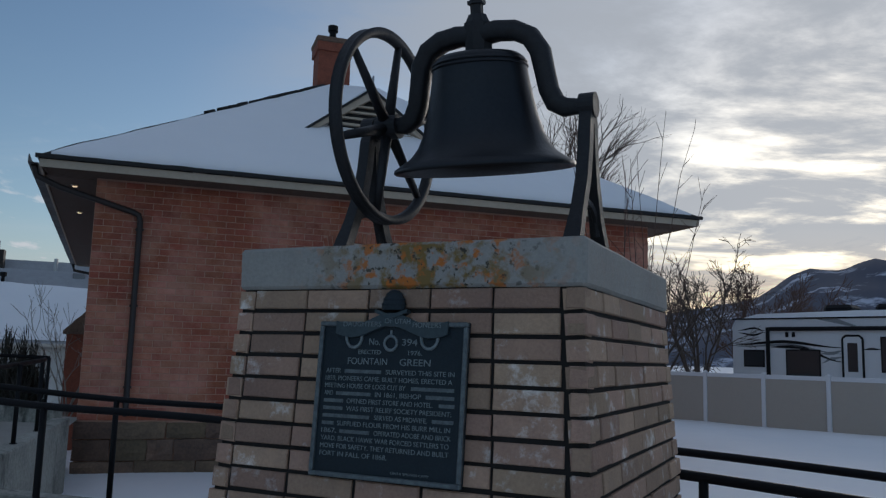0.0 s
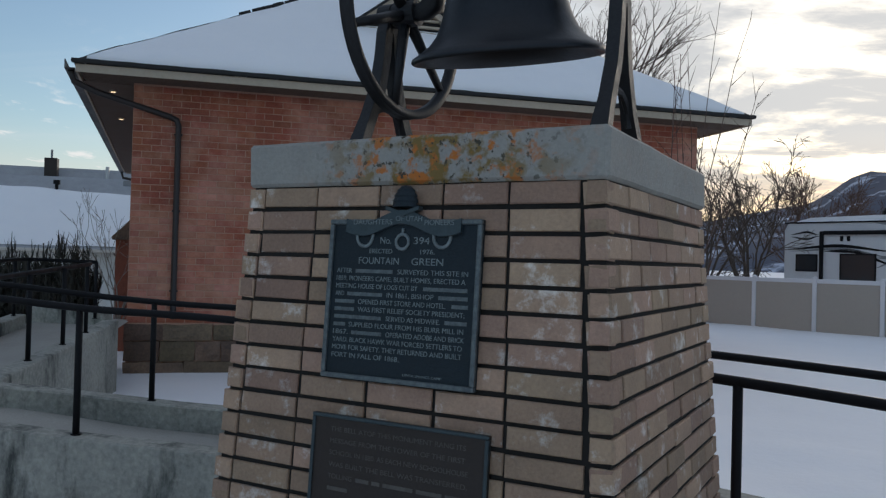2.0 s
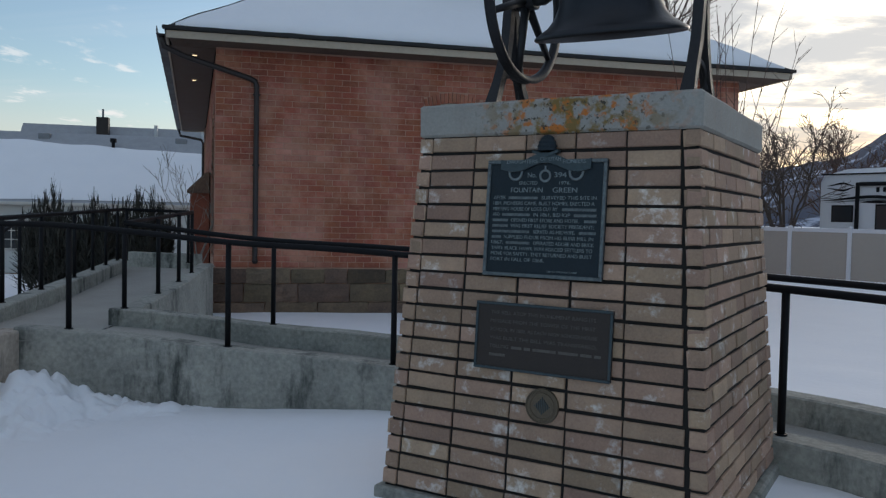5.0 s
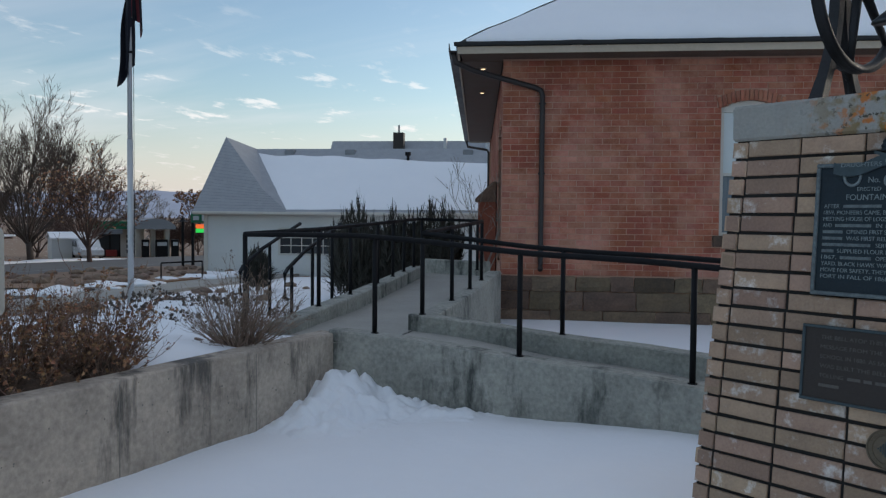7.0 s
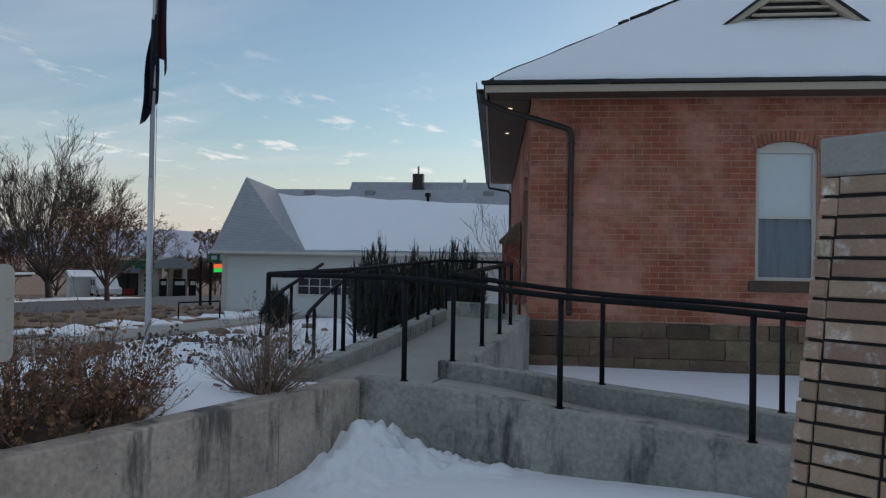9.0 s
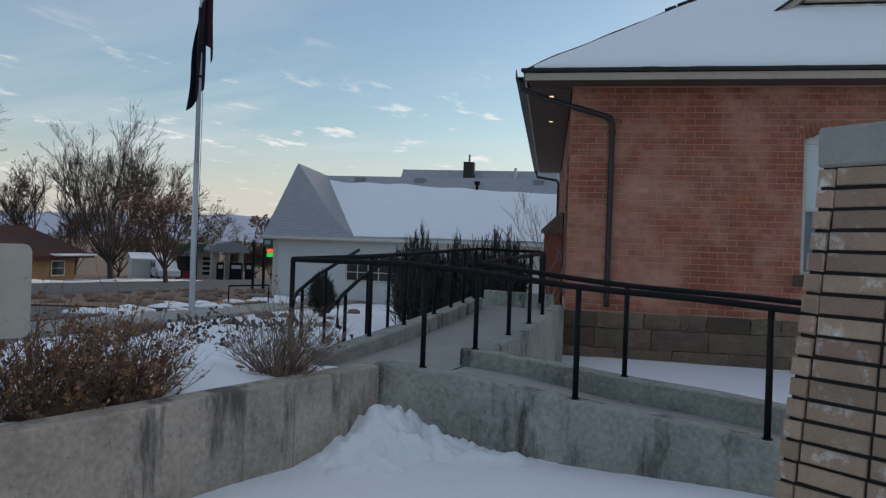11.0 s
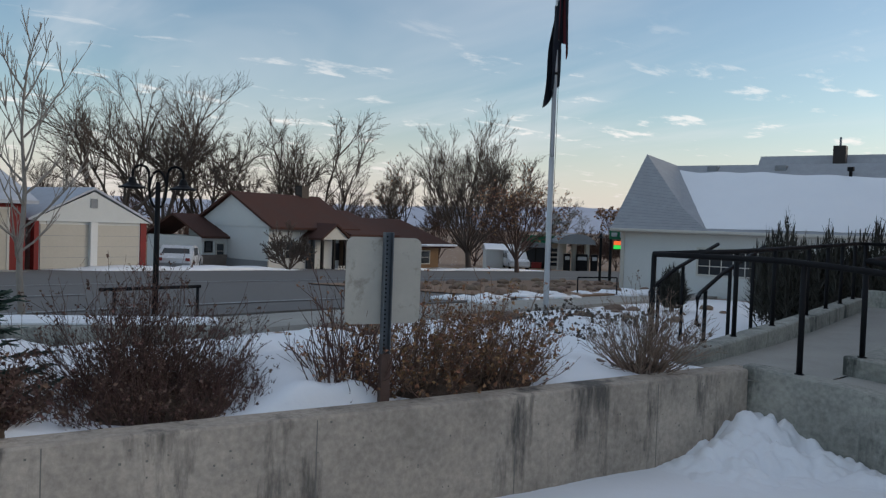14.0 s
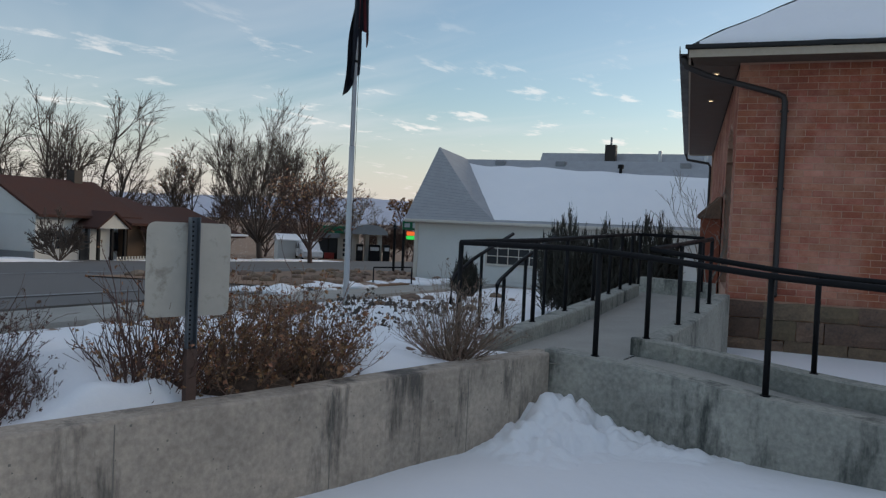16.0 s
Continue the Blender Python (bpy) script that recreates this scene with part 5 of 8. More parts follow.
part("soffit", nbox((9.78, 0.74, 3.925), (10.47, 14.4, 3.94)), SOFFIT, house, "dark boarded soffit")
for k in range(1, 8):
    part("soffit_batten", nbox((0.06, 0.045 + 0.086 * k, 3.919), (10.46, 0.055 + 0.086 * k, 3.926)), SOFFIT, house)
e = bmesh.new()
box(e, (-0.03, -0.035, 4.018), (10.55, 0.03, 4.075), bevel=0.008)
part("drip_edge", e, DARK_ROOF, house, "dark drip edge")
g = bmesh.new()
prism(g, [(-0.11, 3.93), (-0.11, 4.05), (-0.098, 4.05), (-0.098, 3.945), (0.015, 3.945), (0.015, 3.93)], -0.02, 14.5, "y", SKEW)
part("gutter", g, SPOUT, house, "dark gutter along the west eave")
d = bmesh.new()
tube(d, [(-0.05, 0.10, 3.93), (-0.02, 0.16, 3.80), (0.25, 0.30, 3.70), (1.22, 0.545, 3.46), (1.30, 0.55, 3.42), (1.325, 0.55, 3.34), (1.325, 0.55, 0.70), (1.325, 0.50, 0.62), (1.325, 0.46, 0.60)], 0.043, 10)
part("downspout", d, SPOUT, house, "dark brown bent downspout", smooth=True)
for z in (0.95, 2.1, 3.2):
    part("spout_strap", nbox((1.27, 0.545, z), (1.38, 0.60, z + 0.03)), SPOUT, house)
d = bmesh.new()
tube(d, [(-1.0, 14.3, 3.93), (-0.95, 14.3, 3.75), (-0.3, 14.0, 3.62), (-0.24, 13.9, 3.5), (-0.24, 13.9, 0.7)], 0.04, 8)
part("downspout", d, SPOUT, house, smooth=True)

# bare ridge caps along the west hip, showing through the snow
rng = random.Random(31)
foot, crest = Vector(roof_pts(0)["a"]), Vector(roof_pts(0)["e"])
for k in range(34):
    s = 0.46 + 0.54 * k / 34
    if rng.random() < 0.22 and s < 0.7:
        continue
    p = foot.lerp(crest, s)
    cap = part("hip_cap", nbox((-0.10, -0.06, -0.03), (0.09, 0.06, 0.03), 0.012), DARK_ROOF, house)
    cap.matrix_basis = Matrix.Translation((p.x, p.y, p.z + 0.02 + rng.uniform(0, 0.02))) @ (crest - foot).to_track_quat("X", "Z").to_matrix().to_4x4()

# dormer vent
dm = bmesh.new()
du, dw, do, dz = 4.98, 1.08, 1.92, 5.33
prism(dm, [(du - dw + 0.13, dz + 0.05), (du + dw - 0.13, dz + 0.05), (du, dz + 0.72)], do + 0.10, do + 0.14, "y")
part("vent_backing", dm, DARK_ROOF, house, "dark louvre opening")
for k in range(5):
    z = dz + 0.10 + 0.115 * k
    hw = (dw - 0.16) * (1 - (0.115 * k + 0.10) / 0.80)
    if hw > 0.06:
        part("louvre_slat", nbox((du - hw, do + 0.02, z), (du + hw, do + 0.10, z + 0.035), m=None), FASCIA, house)
dm = bmesh.new()
for sx in (-1, 1):
    prism(dm, [(du + sx * (dw + 0.12), dz - 0.03), (du + sx * (dw - 0.10), dz + 0.05), (du, dz + 0.72), (du, dz + 0.88)], do - 0.06, do + 0.12, "y")
box(dm, (du - dw, do - 0.04, dz - 0.03), (du + dw, do + 0.11, dz + 0.05))
part("vent_frame", dm, FASCIA, house, "cream triangular frame")
dm = bmesh.new()
back = do + 1.45
for sx in (-1, 1):
    a = [(du + sx * (dw + 0.16), do - 0.10, dz - 0.01), (du, do - 0.10, dz + 0.92), (du, back, dz + 0.92), (du + sx * (dw + 0.16), do + 0.05, dz - 0.01)]
    vs = [dm.verts.new(p) for p in a] + [dm.verts.new((p[0], p[1], p[2] - 0.05)) for p in a]
    for fc in ((0, 1, 2, 3), (4, 7, 6, 5), (0, 4, 5, 1), (1, 5, 6, 2), (2, 6, 7, 3), (3, 7, 4, 0)):
        dm.faces.new([vs[i] for i in fc])
bmesh.ops.recalc_face_normals(dm, faces=dm.faces[:])
part("vent_roof", dm, DARK_ROOF, house)
dm = bmesh.new()
for sx in (-1, 1):
    a = [(du + sx * (dw + 0.05), do - 0.04, dz + 0.07), (du, do - 0.04, dz + 0.97), (du, back, dz + 0.97), (du + sx * (dw + 0.05), do + 0.1, dz + 0.07)]
    vs = [dm.verts.new(p) for p in a] + [dm.verts.new((p[0], p[1], p[2] - 0.06)) for p in a]
    for fc in ((0, 1, 2, 3), (0, 4, 5, 1), (4, 7, 6, 5)):
        dm.faces.new([vs[i] for i in fc])
bmesh.ops.recalc_face_normals(dm, faces=dm.faces[:])
part("vent_snow", dm, SNOW, house)
dm = bmesh.new()
tube(dm, [(du + 0.02, do + 0.1, dz + 0.85), (du + 0.02, do + 0.1, dz + 1.02), (du + 0.05, do + 0.1, dz + 1.20)], [0.06, 0.05, 0.015], 6)
part("finial", dm, SHINGLE, house, "small weathered finial")
# chimney
ch = nbox((4.42, 4.55, 6.4), (5.10, 5.20, 8.05))
box(ch, (4.38, 4.51, 7.86), (5.14, 5.24, 8.05))
part("chimney", ch, OLD_BRICK, house, "red brick chimney stack")
part("chimney_crown", nbox((4.36, 4.49, 8.05), (5.16, 5.26, 8.17), 0.02), STONE, house)
ch = bmesh.new()
tube(ch, [(4.76, 4.9, 8.17), (4.76, 4.9, 8.46)], 0.075, 12)
tube(ch, [(4.76, 4.9, 8.44), (4.76, 4.9, 8.56)], 0.11, 12)
part("flue_pipe", ch, IRON, house, "black capped flue pipe")

# window
win = new("window")
win.parent = house
cw = bmesh.new()
x0, x1, z0, z1 = WIN
yf = OFF + 0.07
box(cw, (x0, yf, z0), (x0 + 0.055, yf + 0.10, z1 + 0.02))
box(cw, (x1 - 0.055, yf, z0), (x1, yf + 0.10, z1 + 0.02))
n = 12
for k in range(n):
    a, b = x0 + (x1 - x0) * k / n, x0 + (x1 - x0) * (k + 1) / n
    box(cw, (a, yf, z1 - 0.06), (b, yf + 0.10, arch_top((a + b) / 2) - 0.004))
box(cw, (x0 + 0.055, yf, z0), (x1 - 0.055, yf + 0.10, z0 + 0.05))
box(cw, (x0 + 0.055, yf - 0.01, 2.09), (x1 - 0.055, yf + 0.10, 2.135))
part("window_frame", cw, WHITE_WOOD, win, "cream painted sash frame")
part("pane", nbox((x0 + 0.055, yf + 0.06, 2.135), (x1 - 0.055, yf + 0.066, z1 - 0.06)), BLIND, win, "pale frosted upper pane")
part("pane", nbox((x0 + 0.055, yf + 0.045, z0 + 0.05), (x1 - 0.055, yf + 0.051, 2.09)), CURTAIN, win, "bluish lower pane with a curtain behind")
part("window_sill", nbox((x0 - 0.10, OFF - 0.05, z0 - 0.17), (x1 + 0.10, OFF + 0.22, z0 - 0.004), 0.012), STONE, win, "stone sill")
# soffit lamps
for (x, y) in ((0.34, 1.3), (0.16, 3.9)):
    lt = thing("soffit_light", "small lit recessed soffit lamp", "lamp", B @ Matrix.Translation((x, y, 3.915)), group="soffit lamps")
    bm = bmesh.new()
    tube(bm, [(0, 0, -0.02), (0, 0, 0.02)], 0.035, 12)
    part("bulb", bm, LAMP_GLOW, lt)
    bm = bmesh.new()
    tube(bm, [(0, 0, -0.012), (0, 0, 0.012)], 0.055, 14)
    part("trim_ring", bm, FASCIA, lt)
# buttress of the west porch
bt = thing("porch_buttress", "low red brick porch pier with a sloped stone cap", "porch pier", B)
part("pier", nbox((0.06, 4.5, -0.6), (0.43, 5.1, 1.74)), OLD_BRICK, bt)
bm = bmesh.new()
prism(bm, [(0.0, 1.74), (0.43, 1.74), (0.43, 2.16), (0.36, 2.16), (0.0, 1.80)], 4.44, 5.16, "y")
part("cap", bm, STONE, bt, "sloped stone cap")


# ---- distance ----
def ridge(name, pts, dist_back, mat, label):
    """A long hill whose crest follows (azimuth, distance, height), with a broken face."""
    bm = bmesh.new()
    rows = []
    for az, dist, h in pts:
        row = []
        for k in range(11):
            t = k / 10
            d = dist - dist_back * (1 - t)
            z = -5 + (h + 5) * t ** 0.85
            z += h * 0.05 * noise.noise(Vector((az * 0.35, t * 5, 1.7))) * (0.15 + t) + h * 0.04 * noise.noise(Vector((az * 1.4, t * 9, 0)))
            a = radians(az)
            row.append(bm.verts.new((d * math.sin(a), d * math.cos(a), z)))
        rows.append(row)
    for a, b in zip(rows, rows[1:]):
        for k in range(10):
            bm.faces.new((a[k], b[k], b[k + 1], a[k + 1]))
    bmesh.ops.recalc_face_normals(bm, faces=bm.faces[:])
    return tagged(part(name, bm, mat, smooth=True), label, "hill", kind="structure")


def crest(keys, step=0.5):
    out = []
    for (a0, d0, h0), (a1, d1, h1) in zip(keys, keys[1:]):
        n = max(int((a1 - a0) / step), 1)
        for k in range(n):
            t = k / n
            t2 = t * t * (3 - 2 * t)
            out.append((a0 + (a1 - a0) * t, d0 + (d1 - d0) * t, h0 + (h1 - h0) * t2))
    return out + [keys[-1]]


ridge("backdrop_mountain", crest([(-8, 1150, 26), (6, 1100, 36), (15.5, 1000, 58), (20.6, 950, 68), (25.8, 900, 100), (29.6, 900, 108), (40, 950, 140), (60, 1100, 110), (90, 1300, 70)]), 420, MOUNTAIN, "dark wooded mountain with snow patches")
ridge("backdrop_hills", crest([(-110, 3000, 60), (-80, 2900, 60), (-60, 2800, 62), (-44, 2600, 74), (-38, 2600, 68), (-20, 2700, 56), (-5, 2900, 48)]), 500, HAZE_TINT_HILL, "far hills in a pale haze-tinted blue")


# ---- trees and shrubs ----
MIN_R = [0.0085]         # thinnest twig worth building at a distance


def grow(bm, rng, base, direction, length, radius, depth, sides=4, droop=0.0, split=(2, 4), spreadang=0.55, shrink=0.72, wander=0.22, segs=3, up=0.12, keep=None):
    """Branches that taper, wander and fork."""
    p, d = Vector(base), Vector(direction).normalized()
    pts, radii = [p.copy()], [radius]
    end = radius * 0.55
    for i in range(segs):
        d = (d + Vector((rng.gauss(0, wander), rng.gauss(0, wander), rng.gauss(0, wander) + up - droop)) * 0.5).normalized()
        p = p + d * length / segs
        pts.append(p.copy())
        radii.append(radius + (end - radius) * (i + 1) / segs)
    tube(bm, pts, [max(q, MIN_R[0]) for q in radii], sides, cap=False)
    if keep is not None and depth <= 1:
        keep.append((pts[-1], d))
    if depth == 0:
        return
    for k in range(rng.randint(*split)):
        a = rng.uniform(0, 2 * math.pi)
        side = d.cross(Vector((0, 0, 1)) if abs(d.z) < 0.95 else Vector((1, 0, 0))).normalized()
        side = side * math.cos(a) + d.cross(side) * math.sin(a)
        nd = (d + side * rng.uniform(0.6, 1.3) * spreadang).normalized()
        at = rng.choice(pts[-2:]) if k else pts[-1]
        grow(bm, rng, at, nd, length * shrink * rng.uniform(0.75, 1.15), end * (0.9 if k == 0 else 0.7), depth - 1, max(sides - 1, 3), droop, split, spreadang, shrink, wander, segs if depth > 3 else 2, up, keep)


def limb(bm, rng, p, d, length, r, level, counts, keep, rise, angle):
    """A limb that bends upward and bears finer ones along its outer part."""
    n = 5 if level == 0 else (3 if level == 1 else 2)
    pts, dirs = [p.copy()], [d.copy()]
    for i in range(n):
        d = (d + Vector((rng.gauss(0, 0.16), rng.gauss(0, 0.16), rng.gauss(0, 0.10) + rise))).normalized()
        p = p + d * length / n
        pts.append(p.copy())
        dirs.append(d.copy())
    tube(bm, pts, [max(r * (1 - 0.72 * i / n), MIN_R[0]) for i in range(n + 1)], 5 if level == 0 else 3, cap=False)
    if level >= len(counts) - 1:
        keep.append((pts[-1], d))
    if level >= len(counts):
        return
    for k in range(counts[level]):
        s = rng.uniform(0.28, 1.0) ** 0.8 * n
        i = min(int(s), n - 1)
        q = pts[i].lerp(pts[i + 1], s - i)
        e = dirs[i + 1]
        side = Vector((rng.gauss(0, 1), rng.gauss(0, 1), rng.gauss(0, 1))).cross(e).normalized()
        nd = (e + side * angle * rng.uniform(0.6, 1.4)).normalized()
        limb(bm, rng, q, nd, length * rng.uniform(0.36, 0.62) * (1.15 - 0.45 * s / n), r * 0.52 * (1.1 - 0.4 * s / n), level + 1, counts, keep, rise * 0.8, angle)


def bare_tree(label, x, y, z, height, seed, depth=6, bark=BARK, trunk_r=None, spreadang=0.60, first=0.2, droop=0.0, buds=0, bud_mat=None, limbs=5, bud_size=0.10, upright=0.6, category="tree", lean=(0, 0), counts=(9, 7, 6), rise=0.10):
    rng = random.Random(seed)
    t = thing("bare_tree", label, category, Matrix.Translation((x, y, z)))
    r = trunk_r or height * 0.019
    top = Vector((lean[0] + rng.gauss(0, 0.1), lean[1] + rng.gauss(0, 0.1), height * first))
    keep = []
    cr = bmesh.new()
    for k in range(limbs):
        a = 2 * math.pi * k / limbs + rng.uniform(-0.5, 0.5)
        tilt = rng.uniform(0.25, 1.0) * (1 - upright) * 2 + 0.05 if k else 0.06
        d = Vector((math.cos(a) * tilt, math.sin(a) * tilt, 1)).normalized()
        limb(cr, rng, top * rng.uniform(0.5, 1.0), d, height * rng.uniform(0.60, 0.80) * (1 - 0.22 * min(tilt, 1)), r * 0.55 * min(1, math.sqrt(8 / limbs)), 0, counts, keep, rise, spreadang)
    tops = sorted(v.co.z for v in cr.verts)
    peak = tops[int(0.997 * len(tops))]
    f = (height - top.z) / (peak - top.z)
    for v in cr.verts:
        v.co = Vector((v.co.x, v.co.y, top.z + (v.co.z - top.z) * f)) if v.co.z > top.z else v.co
    bm = bmesh.new()
    tube(bm, [(0, 0, -0.4), (0, 0, 0.0), (top.x * 0.4, top.y * 0.4, height * first * 0.5), top], [r * 1.35, r * 1.2, r, r * 0.85], 8)
    part("trunk", bm, bark, t, smooth=True)
    part("crown", cr, bark, t)
    if buds:
        bm = bmesh.new()
        for _ in range(buds):
            p, d = rng.choice(keep)
            p = p + Vector((rng.gauss(0, 0.2), rng.gauss(0, 0.2), rng.gauss(0, 0.2))) * height * 0.04
            p.z = top.z + (p.z - top.z) * f
            q = Vector((rng.gauss(0, 1), rng.gauss(0, 1), rng.gauss(0, 1))).normalized() * bud_size * rng.uniform(0.5, 1.2)
            s = q.cross(Vector((rng.gauss(0, 1), rng.gauss(0, 1), rng.gauss(0, 1)))).normalized() * bud_size * 0.5
            quad(bm, p, p + q * 0.5 + s, p + q, p + q * 0.5 - s)
        part("leaf_mass", bm, bud_mat or LEAF_DRY, t, "clinging dry leaves")["kind"] = "stuff"
    return t


def at(dist, az):
    """A place by distance and bearing (degrees to the left of +y) from the walk's middle."""
    a = radians(az)
    return -0.45 - dist * math.sin(a), -0.4 + dist * math.cos(a)


def place(dist, az):
    x, y = at(dist, az)
    w, r = west(x, y), math.hypot(x, y)
    return x, y, ground_z(x, y)


# street trees, with bearing from the walk
for label, dist, az, h, seed, kw in (
        ("tall bare cottonwood behind the white garage", 62, 75.4, 13.6, 1, dict(limbs=8, upright=0.40)),
        ("tall bare cottonwood with spreading limbs", 66, 70.0, 13.4, 2, dict(limbs=8, upright=0.42)),
        ("tall bare cottonwood with spreading limbs", 64, 72.6, 14.0, 15, dict(limbs=7, upright=0.5)),
        ("bare spreading tree behind the brown roofed house", 64, 65.2, 12.0, 3, dict(limbs=7, upright=0.4)),
        ("bare spreading tree behind the brown roofed house", 66, 61.6, 12.0, 16, dict(limbs=8, upright=0.38)),
        ("bare tree behind the street's houses", 70, 79.5, 8.0, 13, dict(limbs=6, upright=0.4)),
        ("bare tree behind the brown house", 66, 56.6, 9.0, 4, dict(limbs=8, upright=0.42, buds=250, bud_size=0.16)),
        ("bushy bare willow with fine upright twigs", 62, 51.6, 11.4, 5, dict(limbs=26, upright=0.34, first=0.14, spreadang=0.42, rise=0.19, counts=(9, 7, 4))),
        ("small bare fruit tree with dry leaves", 56, 48.2, 7.6, 6, dict(limbs=14, upright=0.34, bark=BARK_RED, buds=1500, bud_mat=LEAF_DRY, bud_size=0.15, counts=(8, 7, 5))),
        ("pale leafless tree near the filling station", 95, 44.9, 8.0, 7, dict(limbs=6, upright=0.5, bark=BARK_PALE)),
        ("reddish tree with clinging leaves by the forecourt", 85, 40.9, 7.2, 8, dict(limbs=8, upright=0.6, bark=BARK_RED, buds=1500, bud_mat=LEAF_DRY, bud_size=0.28)),
        *(("brown leafless brush tree behind the street's houses", 78 + 9 * (k % 3), 48.6 + 2.6 * k, 5.2 + 1.3 * ((k * 7) % 3), 101 + k, dict(limbs=12, upright=0.25, first=0.08, bark=BARK_RED, counts=(7, 5, 3))) for k in range(13)),
        ("low reddish leafless tree behind the filling station", 98, 43.4, 4.6, 18, dict(limbs=14, upright=0.3, first=0.1, bark=BARK_RED, counts=(8, 6, 4))),
        ("low reddish leafless tree behind the filling station", 100, 42.3, 4.2, 19, dict(limbs=14, upright=0.3, first=0.1, bark=BARK_RED, counts=(8, 6, 4))),
        ("low reddish leafless tree behind the filling station", 96, 41.3, 4.4, 20, dict(limbs=14, upright=0.3, first=0.1, bark=BARK_RED, counts=(8, 6, 4))),
        ("bare tree beyond the brick building", 42, -8.7, 16.8, 9, dict(limbs=8, upright=0.80, counts=(8, 6, 4), spreadang=0.45)),
        ("bare tree behind the vinyl fence", 28.5, -16.4, 5.5, 10, dict(limbs=8, upright=0.3, first=0.14, counts=(6, 5, 3), spreadang=0.75, rise=0.06)),
        ("bare tree behind the vinyl fence", 30.0, -19.2, 5.9, 11, dict(limbs=8, upright=0.3, first=0.14, counts=(6, 5, 3), spreadang=0.75, rise=0.06)),
        ("bare tree behind the vinyl fence", 28.0, -14.4, 4.4, 17, dict(limbs=7, upright=0.3, first=0.14, counts=(6, 5, 3), spreadang=0.75, rise=0.06)),
        ("bare brown tree behind the caravan", 40, -22.6, 6.3, 12, dict(limbs=9, upright=0.35, first=0.12, bark=BARK_RED, counts=(7, 6, 4))),
        ("bare brown tree behind the caravan", 44, -26.0, 5.9, 14, dict(limbs=9, upright=0.35, first=0.12, bark=BARK_RED, counts=(7, 6, 4)))):
    x, y, z = place(dist, az)
    MIN_R[0] = 0.02 if "brush" in label or "low reddish" in label else 0.0085
    bare_tree(label, x, y, z, h, seed, **kw)

MIN_R[0] = 0.004
x, y = -12.58, 1.45


def sapling():
    rng = random.Random(21)
    t = thing("sapling", "slender leafless sapling with pale bark at the kerb", "tree", Matrix.Translation((x, y, -0.25)))
    bm = bmesh.new()
    pts = [Vector((0.03 * math.sin(k * 0.9), 0.03 * math.cos(k * 1.3), 3.5 * k / 9)) for k in range(10)]
    tube(bm, [(0, 0, -0.3)] + pts, [0.062] + [0.052 - 0.0048 * k for k in range(10)], 8)
    part("trunk", bm, BARK_PALE, t, smooth=True)
    bm = bmesh.new()

    def shoot(p, d, ln, r, level):
        q = [p.copy()]
        n = 6 if level == 0 else 4
        for i in range(n):
            d = (d + Vector((rng.gauss(0, 0.06), rng.gauss(0, 0.06), 0.20 if level == 0 else 0.12))).normalized()
            p = p + d * ln / n
            q.append(p.copy())
        tube(bm, q, [max(r * (1 - 0.8 * i / n), 0.0035) for i in range(n + 1)], 4, cap=False)
        if level < 2:
            for _ in range(5 if level == 0 else 2):
                i = rng.randint(1, n - 1)
                a = rng.uniform(0, 2 * math.pi)
                e = (q[i + 1] - q[i]).normalized()
                shoot(q[i], (e + Vector((math.cos(a), math.sin(a), 0.1)) * 0.6).normalized(), ln * rng.uniform(0.25, 0.5), r * 0.5, level + 1)

    for k in range(17):
        z = 0.95 + 2.45 * (k / 16)
        a = k * 2.4 + rng.uniform(-0.4, 0.4)
        steep = 0.35 + 0.9 * k / 16
        p = pts[min(int(z / 3.5 * 9), 9)].copy()
        p.z = z
        shoot(p, Vector((math.cos(a), math.sin(a), steep)).normalized(), min(1.75, 4.25 - z) * rng.uniform(0.65, 0.95), 0.019 - 0.004 * k / 16, 0)
    part("crown", bm, BARK_PALE, t)


sapling()


def tall_shoots():
    t = thing("lilac_shoots", "tall bare shoots rising beside the brick building", "shrub", B @ Matrix.Translation((8.2, -0.9, -0.3)))
    rng = random.Random(8)
    for k in range(11):
        bm = bmesh.new()
        x = rng.uniform(-0.9, 1.4)
        d = Vector((rng.uniform(-0.1, 0.35), rng.uniform(-0.1, 0.1), 1)).normalized()
        p, pts = Vector((x * 0.4, rng.uniform(-0.3, 0.3), 0)), []
        h = rng.uniform(3.9, 5.9)
        for i in range(8):
            pts.append(p.copy())
            p = p + d * h / 7
            d = (d + Vector((rng.gauss(0.02, 0.07), rng.gauss(0, 0.05), 0))).normalized()
        tube(bm, pts, [0.013 * (1 - 0.7 * i / 7) for i in range(8)], 4)
        for i in range(3, 8):
            for _ in range(2):
                q = pts[i - 1].lerp(pts[i], rng.random())
                e = (d + Vector((rng.gauss(0, 0.5), rng.gauss(0, 0.5), 0.2))).normalized()
                tube(bm, [q, q + e * rng.uniform(0.1, 0.5)], [0.006, 0.003], 3, cap=False)
        part("shoot", bm, BARK_RED, t)


tall_shoots()


